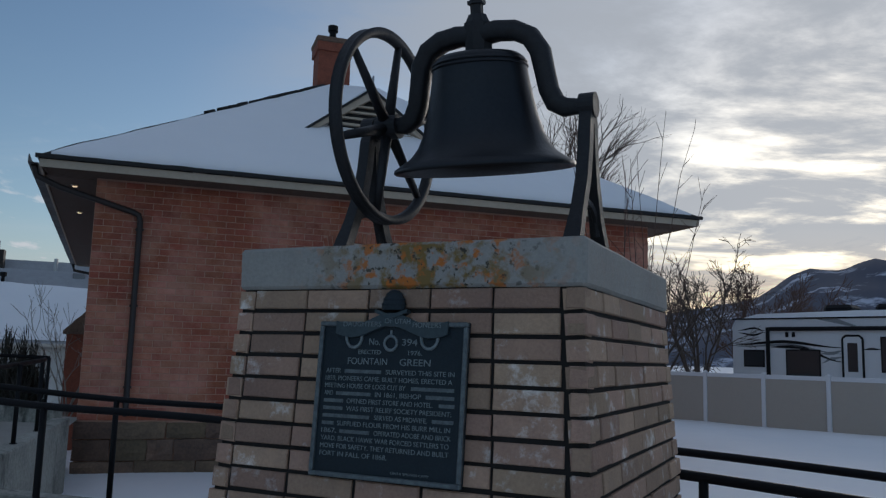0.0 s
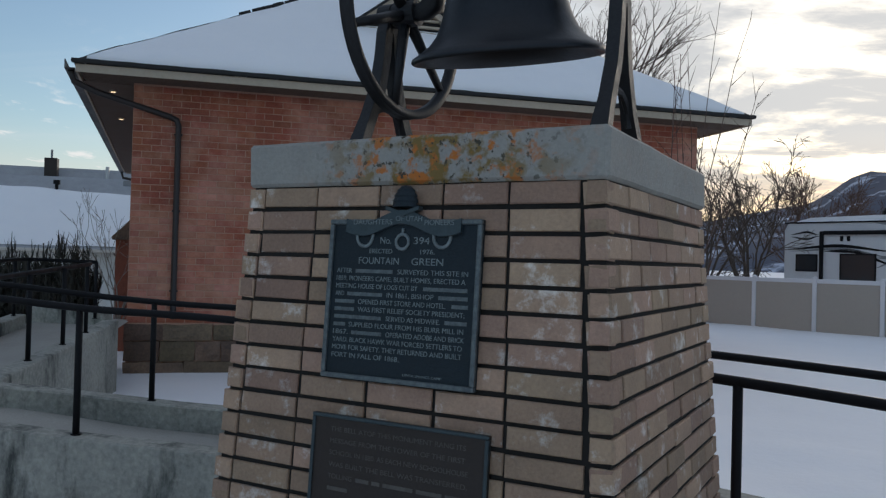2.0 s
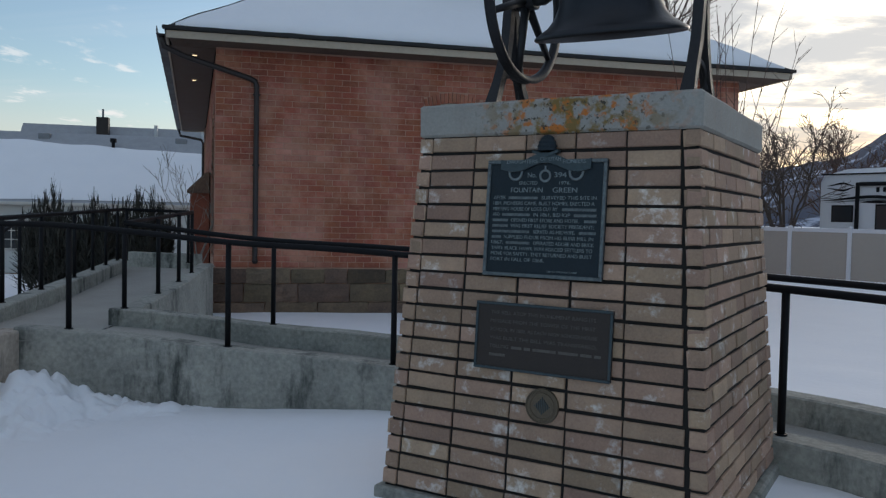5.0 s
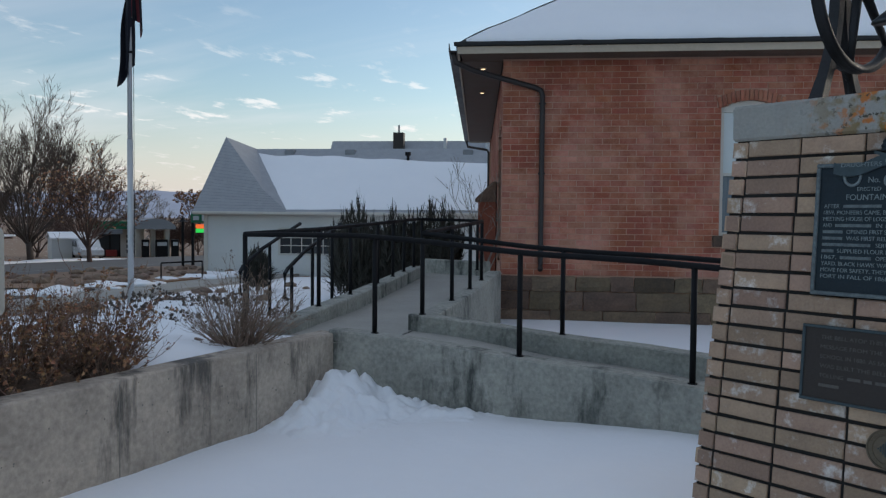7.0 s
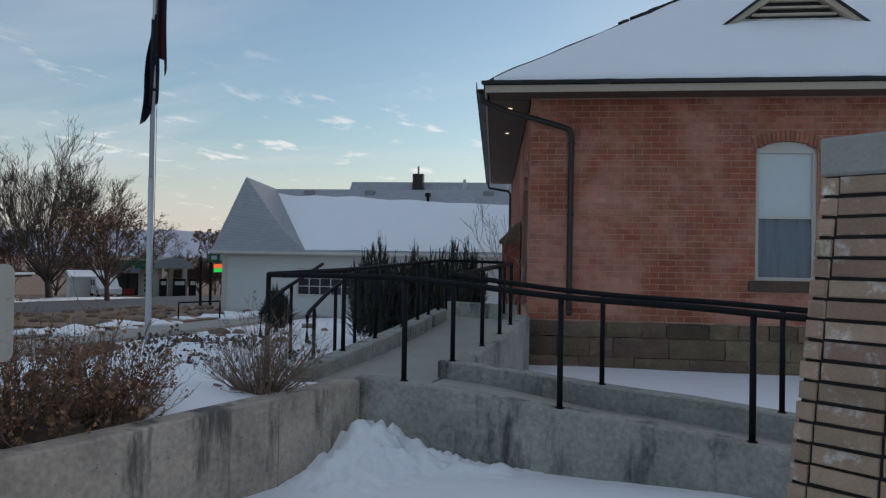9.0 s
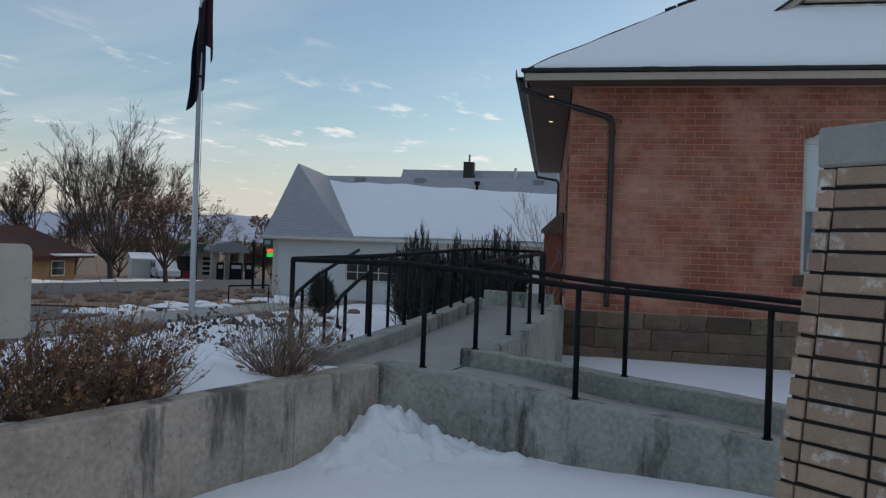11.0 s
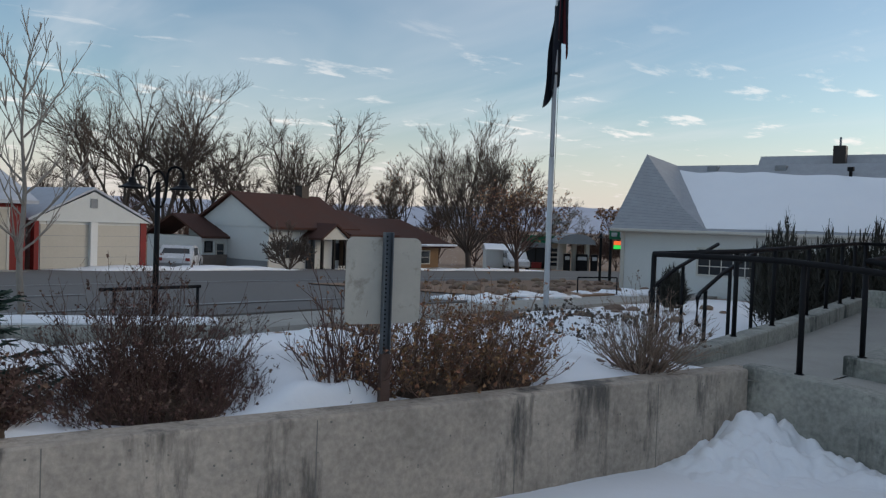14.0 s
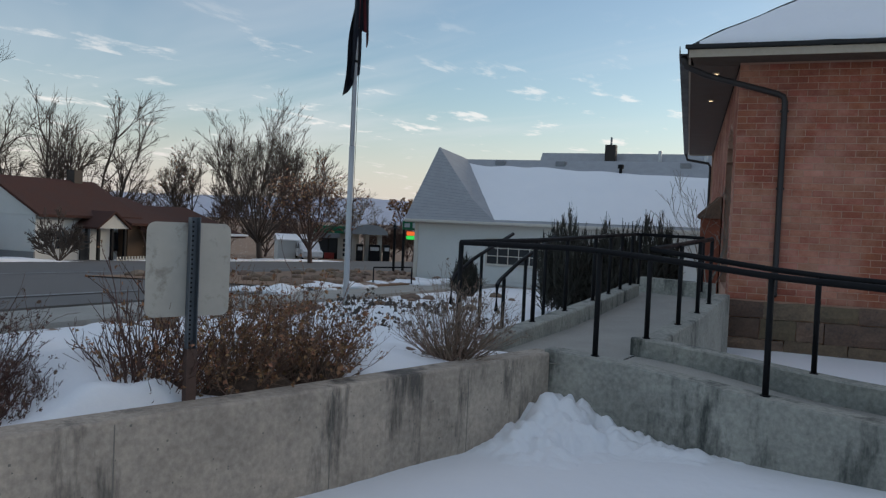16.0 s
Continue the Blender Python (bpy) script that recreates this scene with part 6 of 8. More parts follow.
def shrub(label, x, y, z, half, height, seed, stems, twig, leaf, leaves, leaf_size, spread=0.9, name="shrub", heads=False, thin=0.75, base=0.3, laterals=(2, 5), arch=1.0, clump=3):
    """A many-stemmed dormant shrub: curved forking stems, and withered leaves or seed heads in clusters at the tips."""
    rng = random.Random(seed)
    t = thing(name, label, "shrub", Matrix.Translation((x, y, z)))
    sm, lm = bmesh.new(), bmesh.new()
    tips = []

    def stem(p, d, ln, r, level):
        n = 5 if level == 0 else (3 if level == 1 else 2)
        pts = [p.copy()]
        for i in range(n):
            d = (d + Vector((rng.gauss(0, 0.16), rng.gauss(0, 0.16), rng.gauss(0, 0.08) + (0.10 * arch if level == 0 else 0.12)))).normalized()
            p = p + d * ln / n
            pts.append(p.copy())
        tube(sm, pts, [max(r * (1 - 0.7 * i / n), 0.0011) for i in range(n + 1)], 3, cap=False)
        tips.append((pts[-1], pts[-2]))
        if level == 2:
            return
        for _ in range(rng.randint(*laterals) if level == 0 else rng.randint(1, 3)):
            i = rng.randint(1 if level else 2, n)
            e = (pts[i] - pts[i - 1]).normalized()
            side = Vector((rng.gauss(0, 1), rng.gauss(0, 1), rng.gauss(0, 0.7))).cross(e).normalized()
            stem(pts[i].lerp(pts[i - 1], rng.random()), (e + side * rng.uniform(0.4, 0.95)).normalized(), ln * rng.uniform(0.18, 0.42), r * 0.5, level + 1)

    for _ in range(stems):
        a, q = rng.uniform(0, 2 * math.pi), rng.random() ** 0.6
        p = Vector((math.cos(a) * q * half[0] * base, math.sin(a) * q * half[1] * base, 0))
        uneven = 1.0 + 0.5 * noise.noise(Vector((math.cos(a) * 1.4 + seed, math.sin(a) * 1.4, q)))
        reach = Vector((math.cos(a) * half[0], math.sin(a) * half[1], 0)) * q * spread * (1 - base)
        h = height * (1 - 0.5 * q * q) * rng.uniform(0.45, 1.05) * uneven
        d = reach * 1.15 + Vector((0, 0, h * 0.85))
        stem(p, d.normalized(), d.length, 0.0062 * thin * rng.uniform(0.6, 1.3), 0)
    part("stem_mass", sm, twig, t)["kind"] = "stuff"
    for _ in range(leaves // clump):
        e, b = rng.choice(tips)
        for _ in range(clump):
            p = e.lerp(b, rng.random() * (0.1 if heads else 0.8)) + Vector((rng.gauss(0, 0.008), rng.gauss(0, 0.008), rng.gauss(0, 0.008)))
            s = leaf_size * rng.uniform(0.45, 1.25)
            q = Vector((rng.gauss(0, 1), rng.gauss(0, 1), rng.gauss(0, 0.7))).normalized() * s
            c = q.cross(Vector((rng.gauss(0, 1), rng.gauss(0, 1), rng.gauss(0, 1)))).normalized() * s * 0.38
            if heads:
                vs = [lm.verts.new(p + k) for k in (q * 0.5, c, -q * 0.5, -c, Vector((0, 0, s * 0.4)), Vector((0, 0, -s * 0.3)))]
                for i in range(4):
                    lm.faces.new((vs[i], vs[(i + 1) % 4], vs[4]))
                    lm.faces.new((vs[(i + 1) % 4], vs[i], vs[5]))
            else:
                curl = q.cross(c).normalized() * s * 0.25
                quad(lm, p, p + q * 0.5 + c + curl, p + q, p + q * 0.5 - c + curl)
    part("seed_mass" if heads else "leaf_litter", lm, leaf, t)["kind"] = "stuff"
    return t


shrub("large dark leafless shrub with withered leaves in the planter", -5.42, 1.02, 0.22, (0.62, 0.82), 0.84, 31, 330, TWIG_DARK, LEAF_DARK, 2600, 0.024, thin=0.65)
shrub("dense dark shrub sprawling low in the planter", -5.02, 0.95, 0.27, (0.44, 0.74), 0.44, 32, 900, TWIG_DARK, LEAF_DARK, 2600, 0.024, thin=0.6, base=0.75, arch=0.2)
shrub("sparse brown leafless shrub round the sign post", -4.78, 2.02, 0.26, (0.48, 0.52), 0.84, 33, 80, TWIG_DARK, LEAF_DRY, 620, 0.026, thin=1.1)
shrub("tawny dormant shrub with fine stems in the planter", -4.88, 2.62, 0.26, (0.56, 0.62), 0.94, 34, 210, TWIG_BROWN, LEAF_DRY, 2200, 0.03, thin=0.8, arch=0.4)
shrub("tawny dormant shrub with fine stems in the planter", -4.72, 3.12, 0.26, (0.50, 0.54), 0.82, 35, 190, TWIG_BROWN, LEAF_DRY, 1600, 0.03, thin=0.8, arch=0.4)
shrub("grey seed-headed shrub fanning out at the planter's end", -4.50, 4.38, 0.30, (0.54, 0.62), 0.72, 36, 200, TWIG_GREY, SEED_HEAD, 520, 0.022, heads=True, thin=0.75, base=0.1, laterals=(1, 3), arch=0.6, clump=2)
shrub("reddish withered shrub with curled leaves", -4.96, 0.06, 0.28, (0.36, 0.42), 0.50, 37, 240, TWIG_DARK, LEAF_DARK, 2400, 0.036)
shrub("low dark twiggy shrub in the planter's snow", -5.85, 1.72, 0.24, (0.30, 0.45), 0.34, 38, 30, TWIG_DARK, LEAF_DARK, 260, 0.026)
for i, (x, y) in enumerate(((-6.2, 5.7), (-6.9, 6.2), (-7.7, 6.5), (-6.2, 6.7), (-7.1, 7.3), (-8.3, 7.4), (-7.9, 8.1), (-9.0, 8.2), (-6.6, 8.0))):
    shrub("snow-bound perennial with dark flat seed heads", x, y, ground_z(x, y) - 0.03, (0.55, 0.55), 0.24, 50 + i, 46, TWIG_DARK, SEED_DARK, 130, 0.05, heads=True, thin=0.6, base=0.9, laterals=(0, 2), clump=1)
for i, (x, y) in enumerate(((-7.6, 4.0), (-8.6, 5.0), (-8.2, 3.0), (-9.3, 6.6), (-7.2, 2.5))):
    shrub("low tawny dormant shrub among the rocks", x, y, ground_z(x, y) - 0.02, (0.7, 0.7), 0.36, 60 + i, 90, TWIG_BROWN, LEAF_DRY, 500, 0.03)


def soil_patch(x, y, rx, ry, seed):
    """Bare dark soil and litter under a shrub, where the snow has melted."""
    bm = bmesh.new()
    n, m = 40, 9
    rings = []
    for j in range(1, m + 1):
        q = j / m
        row = []
        for i in range(n):
            a = 2 * math.pi * i / n
            edge = 1 + 0.35 * noise.noise(Vector((math.cos(a) * 1.6 + seed, math.sin(a) * 1.6, 0)))
            p = Vector((x + math.cos(a) * rx * q * edge, y + math.sin(a) * ry * q * edge, 0))
            p.z = 0.435 - 0.16 * q ** 3 + 0.022 * noise.noise(p * 9) + 0.012 * noise.noise(p * 26)
            row.append(bm.verts.new(p))
        rings.append(row)
    bm.faces.new(rings[0])
    for a, b in zip(rings, rings[1:]):
        for i in range(n):
            bm.faces.new((a[i], b[i], b[(i + 1) % n], a[(i + 1) % n]))
    bmesh.ops.recalc_face_normals(bm, faces=bm.faces[:])
    return tagged(part("soil_patch", bm, SOIL), "bare dark soil with leaf litter under a shrub", "soil", kind="structure")


for i, (x, y, rx, ry) in enumerate(((-4.76, 2.05, 0.22, 0.26), (-4.76, 2.68, 0.30, 0.34), (-4.66, 3.15, 0.24, 0.26), (-4.99, 0.95, 0.34, 0.52), (-4.88, 0.06, 0.24, 0.30), (-4.50, 4.38, 0.16, 0.16))):
    soil_patch(x, y, rx, ry, i)


def conifer(name, label, x, y, z, height, radius, seed, tiers, mat, fine=0.10, base=0.08):
    rng = random.Random(seed)
    t = thing(name, label, "conifer", Matrix.Translation((x, y, z)))
    bm = bmesh.new()
    tube(bm, [(0, 0, -0.3), (0, 0, height * 0.96)], [height * 0.022, 0.008], 7)
    part("trunk", bm, BARK, t)
    bm = bmesh.new()
    for k in range(tiers):
        f = k / tiers
        h = height * (base + (1 - base) * f)
        for j in range(rng.randint(6, 9)):
            a = rng.uniform(0, 2 * math.pi)
            ln = radius * (1 - f) ** 0.8 * rng.uniform(0.65, 1.1) + 0.05
            d = Vector((math.cos(a), math.sin(a), rng.uniform(-0.25, 0.15)))
            pts = [Vector((0, 0, h)), Vector((0, 0, h)) + d * ln * 0.55 + Vector((0, 0, -0.05 * ln)), Vector((0, 0, h)) + d * ln + Vector((0, 0, 0.10 * ln))]
            tube(bm, pts, [0.012, 0.008, 0.003], 3, cap=False)
            for _ in range(int(26 + 80 * ln)):
                s = rng.random() ** 0.7
                p = pts[0].lerp(pts[1], s * 2) if s < 0.5 else pts[1].lerp(pts[2], s * 2 - 1)
                side = Vector((-d.y, d.x, 0)) * rng.choice((-1, 1))
                q = (side * rng.uniform(0.4, 1.0) + d * rng.uniform(0.3, 1) + Vector((0, 0, rng.uniform(-0.35, 0.35)))).normalized() * fine * rng.uniform(0.6, 1.4)
                c = Vector((rng.gauss(0, 1), rng.gauss(0, 1), rng.gauss(0, 1))).normalized() * fine * 0.16
                quad(bm, p - c, p + c, p + q + c * 0.4, p + q - c * 0.4)
    part("foliage", bm, mat, t, "needled branches")["kind"] = "stuff"
    return t


conifer("spruce", "small dark blue-green spruce in the planter", -5.7, -0.22, 0.12, 1.62, 0.80, 41, 20, NEEDLE, 0.072)


def juniper(label, x, y, z, height, radius, seed):
    """An upright evergreen: many feathery plumes."""
    rng = random.Random(seed)
    t = thing("juniper", label, "evergreen shrub", Matrix.Translation((x, y, z)), group="junipers by the white house")
    bm = bmesh.new()
    tube(bm, [(0, 0, -0.2), (0, 0, height * 0.5)], [0.07, 0.03], 6)
    part("trunk", bm, BARK, t)
    bm = bmesh.new()
    for _ in range(230):
        a, q = rng.uniform(0, 2 * math.pi), rng.random() ** 0.5
        p = Vector((math.cos(a) * q * radius, math.sin(a) * q * radius, rng.uniform(0, 0.25) * height))
        h = height * (1.02 - 0.42 * q) * rng.uniform(0.55, 1.05) - p.z
        d = Vector((math.cos(a) * 0.16 * q, math.sin(a) * 0.16 * q, 1))
        for k in range(38):
            s = k / 38
            c = p + d * h * s
            sp = 0.15 * (1 - s) + 0.03
            e = c + Vector((rng.gauss(0, sp), rng.gauss(0, sp), rng.uniform(0.10, 0.30)))
            w = Vector((rng.gauss(0, 1), rng.gauss(0, 1), 0.2)).normalized() * 0.014
            quad(bm, c - w, c + w, e + w * 0.3, e - w * 0.3)
    part("foliage", bm, JUNIPER, t, "feathery dark plumes")
    return t


for i, (x, y, h) in enumerate(((-9.49, 14.72, 2.25), (-8.67, 15.17, 2.15), (-7.92, 15.54, 2.35))):
    juniper("dark upright juniper before the white house", x, y, -0.42, h, 0.46, 70 + i)
x, y = at(21, 25.4 + 12.3)
juniper("small dark juniper against white siding", x, y, -0.45, 1.0, 0.2, 79)
x, y = at(15.5, 21.8)
bare_tree("thin leafless shrub before the snowy roof", x, y, -0.3, 2.9, 22, bark=BARK_PALE, trunk_r=0.03, limbs=6, upright=0.7, counts=(5, 4))
x, y, z = place(43.5, 64.3)
MIN_R[0] = 0.017
bare_tree("rounded leafless bush before the small white house", x, y, z + 0.02, 2.6, 23, trunk_r=0.05, limbs=30, upright=0.18, first=0.03, counts=(6, 4), category="shrub")
MIN_R[0] = 0.004


# ---- sign, flagpole, lamps ----
def road_sign():
    t = thing("road_sign", "weathered sign seen from behind on a perforated post", "sign", Matrix.Translation((-4.49, 2.05, 0)) @ Matrix.Rotation(radians(79), 4, "Z"))
    w, z0, z1 = 0.232, 0.83, 1.33
    bm = bmesh.new()
    pts = []
    r = 0.045
    for cx, cz, a0 in ((w - r, z1 - r, 0), (-w + r, z1 - r, 90), (-w + r, z0 + r, 180), (w - r, z0 + r, 270)):
        for k in range(5):
            a = radians(a0 + 22.5 * k)
            pts.append((cx + r * math.cos(a), cz + r * math.sin(a)))
    prism(bm, pts, -0.0015, 0.0015, "y")
    part("panel", bm, SIGN_BACK, t, "grey-tan panel back with scuffs")
    bm = bmesh.new()
    x = 0.012
    for sx in (-1, 1):
        box(bm, (x + sx * 0.024 - 0.0025, -0.045, 0.62), (x + sx * 0.024 + 0.0025, -0.004, 1.36))
    box(bm, (x - 0.0215, -0.007, 0.62), (x + 0.0215, -0.004, 1.36))
    part("post", bm, GALV, t, "galvanised channel post")
    part("post_stub", nbox((x - 0.028, -0.052, -0.3), (x + 0.028, -0.002, 0.66)), BARK_RED, t, "rusty brown lower post")
    for k in range(27):
        part("hole", nbox((x - 0.005, -0.0085, 0.68 + 0.025 * k), (x + 0.005, -0.0072, 0.690 + 0.025 * k)), JOINT, t)
    for z in (0.93, 1.22):
        bm = bmesh.new()
        tube(bm, [(x, -0.016, z), (x, -0.006, z)], 0.009, 6)
        part("bolt", bm, GALV, t)


road_sign()


def flagpole():
    t = thing("flagpole", "tall pale metal flagpole with two limp flags", "flagpole", Matrix.Translation((-10.58, 9.24, -0.1)))
    bm = bmesh.new()
    tube(bm, [(0, 0, -0.2), (0, 0, 2.75)], [0.050, 0.046], 14)
    tube(bm, [(0, 0, 2.75), (0, 0, 8.6)], [0.040, 0.030], 14)
    part("pole", bm, POLE_PAINT, t, smooth=True)
    bm = bmesh.new()
    lathe(bm, [(0.001, 8.75), (0.05, 8.72), (0.07, 8.66), (0.05, 8.6), (0.03, 8.58)], 16)
    part("finial_ball", bm, SEAL, t, smooth=True)
    part("base_collar", nbox((-0.14, -0.14, -0.2), (0.14, 0.14, 0.02), 0.02), CONCRETE_TOP, t)
    for z in (4.15, 5.9, 6.3, 8.3):
        bm = bmesh.new()
        tube(bm, [(0.0, 0.0, z), (0.0, 0.0, z + 0.04)], 0.055, 10)
        part("clip", bm, IRON, t)

    def drape(z0, z1, width, folds, seed):
        """A flag hanging in folds beside the pole, in vertical bands."""
        b = bmesh.new()
        rng = random.Random(seed)
        rows = []
        for j in range(25):
            s = j / 24
            z = z1 + (z0 - z1) * s
            row = []
            for i in range(21):
                q = i / 20
                reach = width * (0.55 + 0.45 * s) * (1 - 0.12 * math.sin(s * 9 + 1))
                x = 0.06 - q * reach - 0.02 + 0.05 * math.sin(q * folds + s * 2.2)
                y = 0.085 * math.sin(q * folds * 1.7 + s * 1.6) * (0.35 + q)
                zz = z - 0.30 * q * (0.3 + s) + 0.04 * math.sin(q * 7 + s * 4)
                v = Vector((x, y, zz))
                v.rotate(Euler((0, 0, radians(42))))
                row.append(b.verts.new(v))
            rows.append(row)
        for a, c in zip(rows, rows[1:]):
            for i in range(20):
                b.faces.new((a[i], a[i + 1], c[i + 1], c[i]))
        return b
    lower = part("flag", drape(4.0, 5.4, 0.17, 9.0, 1), FLAG_DARK, t, "limp dark flag", smooth=True)
    upper = part("flag", drape(4.85, 8.2, -0.15, 8.0, 2), FLAG_DARK, t, "limp striped flag", smooth=True)
    for m in (FLAG_RED, FLAG_PALE):
        upper.data.materials.append(m)
    for i, p in enumerate(upper.data.polygons):
        c = i % 20
        p.material_index = (0, 0, 1, 2, 0, 1, 0, 0, 2, 1)[c // 2]
    bm = bmesh.new()
    tube(bm, [(0.055, 0.03, 0.8), (0.06, 0.03, 8.5)], 0.006, 4)
    part("halyard", bm, IRON, t)


flagpole()


def street_lamp():
    t = thing("street_lamp", "black two-armed street lamp with bell shades", "street lamp", Matrix.Translation((-13.85, 3.62, -0.35)) @ Matrix.Rotation(radians(75), 4, "Z"))
    H = 2.30
    bm = bmesh.new()
    tube(bm, [(0, 0, -0.2), (0, 0, H)], [0.055, 0.04], 10)
    part("post", bm, IRON, t, smooth=True)
    bm = bmesh.new()
    tube(bm, [(0.13 * math.cos(a), 0, H - 0.12 + 0.30 * math.sin(a)) for a in np.linspace(0, 2 * math.pi, 25)], 0.021, 6, cap=False)
    part("ring", bm, IRON, t)
    for s in (-1, 1):
        bm = bmesh.new()
        tube(bm, [(s * 0.13, 0, H - 0.15), (s * 0.14, 0, H + 0.12)] + [(s * (0.265 - 0.125 * math.cos(a)), 0, H + 0.12 + 0.14 * math.sin(a)) for a in np.linspace(0.2, math.pi, 8)] + [(s * 0.39, 0, H + 0.02)], 0.022, 6)
        arm = part("arm", bm, IRON, t)
        bm = bmesh.new()
        lathe(bm, [(0.02, 0.10), (0.05, 0.08), (0.075, 0.0), (0.13, -0.035), (0.215, -0.065), (0.215, -0.085), (0.12, -0.05), (0.01, 0.0)], 18, Matrix.Translation((s * 0.39, 0, H - 0.03)))
        part("shade", bm, IRON, arm, "black bell-shaped shade")


street_lamp()
handrail("black steel handrail beside the sidewalk", [(-11.55, 2.2, 0.42), (-11.73, 3.60, 0.43)], [(-11.73, 3.56, -0.35, 0.43), (-11.6, 2.4, -0.35, 0.42)], "sidewalk handrails")
hx, hy, hz = -18.3, 18.05, -0.52
handrail("low black steel handrail at the lot's edge", [(hx, hy, -0.05), (hx + 0.9, hy + 0.8, 0.0)], [(hx, hy, hz, -0.05), (hx + 0.9, hy + 0.8, hz, 0.0)], "sidewalk handrails")
tagged(part("yard_wall", line_wall([(-10.9, -1.2, 0.11), (-10.7, 1.2, 0.10), (-10.2, 3.4, 0.06)], 0.25, -0.7), CONCRETE), "low grey concrete wall beyond the planter", "wall", kind="structure")
tagged(part("yard_wall_snow", line_wall([(-11.3, -1.2, 0.17), (-11.1, 1.2, 0.16), (-10.55, 3.4, 0.11)], 0.5, -0.6, 0.04), SNOW), "snow ledge along the low wall", "snow", kind="structure")


def bulb():
    t = thing("string_light", "lit amber holiday bulb on the planter wall", "light bulb", Matrix.Translation((-4.58, 0.02, 0.42)))
    bm = bmesh.new()
    lathe(bm, [(0.001, 0.062), (0.018, 0.055), (0.034, 0.03), (0.036, 0.012), (0.026, -0.01), (0.014, -0.02)], 18, Matrix.Rotation(radians(-50), 4, "Y"))
    part("shell", bm, BULB_SHELL, t, smooth=True)
    bm = bmesh.new()
    lathe(bm, [(0.001, 0.02), (0.016, 0.012), (0.02, 0.0), (0.012, -0.014), (0.001, -0.016)], 14, Matrix.Translation((0.02, -0.012, -0.022)))
    part("glowing_tip", bm, AMBER_GLOW, t, smooth=True)


bulb()

# rocks along the bed's outer edge
rr = random.Random(77)
rock_mesh = []
for k in range(5):
    bm = bmesh.new()
    bmesh.ops.create_icosphere(bm, subdivisions=2, radius=1.0)
    for v in bm.verts:
        v.co *= 1 + 0.35 * noise.noise(v.co * 1.3 + Vector((k * 7, 0, 0)))
        v.co.z *= 0.6
    me = bpy.data.meshes.new("rock")
    bm.to_mesh(me)
    bm.free()
    me.materials.append(ROCK)
    rock_mesh.append(me)
for k in range(130):
    s = rr.random()
    w, along = rr.uniform(6.4, 9.2), rr.uniform(2.0, 22)
    if k > 42:
        w, along = rr.uniform(11.9, 18.6), rr.uniform(19, 36)
    if k < 12:
        x, y, z = -4.75 + rr.uniform(-0.3, 0.15), rr.uniform(2.2, 4.9), 0.33
        size = rr.uniform(0.04, 0.085)
    else:
        q = -w * U + along * V
        x, y = q.x, q.y
        z, size = ground_z(x, y) if w < 10 else road_z(w, along) + 0.16, rr.uniform(0.09, 0.26)
    ob = tagged(new("rock", rock_mesh[k % 5]), "rounded brown garden rock", "rock", group="garden rocks")
    ob.matrix_world = Matrix.Translation((x, y, z)) @ Matrix.Rotation(rr.uniform(0, 6), 4, "Z") @ Matrix.Scale(size, 4)


# ---- buildings along the street ----
def gable_roof(bm, x0, x1, y0, y1, z, rise, over=0.35, thick=0.12, axis="x"):
    """Two slopes over a box; the ridge along an axis."""
    if axis == "x":
        m = (y0 + y1) / 2
        q = [(y0 - over, z), (m, z + rise), (y1 + over, z), (y1 + over, z - thick), (m, z + rise - thick), (y0 - over, z - thick)]
        prism(bm, q, x0 - over, x1 + over, "x")
    else:
        m = (x0 + x1) / 2
        q = [(x0 - over, z), (m, z + rise), (x1 + over, z), (x1 + over, z - thick), (m, z + rise - thick), (x0 - over, z - thick)]
        prism(bm, q, y0 - over, y1 + over, "y")


def siding_wall(bm, x0, x1, y, z0, z1, step=0.2, out=-1, axis="x"):
    """Lapped boards on one face."""
    n = int(round((z1 - z0) / step))
    for k in range(n):
        a, b = z0 + (z1 - z0) * k / n, z0 + (z1 - z0) * (k + 1) / n
        lo, hi = y, y + out * 0.032
        vs = [(x0, lo, a), (x1, lo, a), (x1, lo, b), (x0, lo, b), (x0, hi, a), (x1, hi, a), (x1, lo + out * 0.004, b), (x0, lo + out * 0.004, b)]
        if axis == "y":
            vs = [(q[1], q[0], q[2]) for q in vs]
        v = [bm.verts.new(q) for q in vs]
        for f in ((4, 5, 6, 7), (0, 4, 7, 3), (1, 2, 6, 5), (0, 1, 5, 4)):
            bm.faces.new([v[i] for i in f])


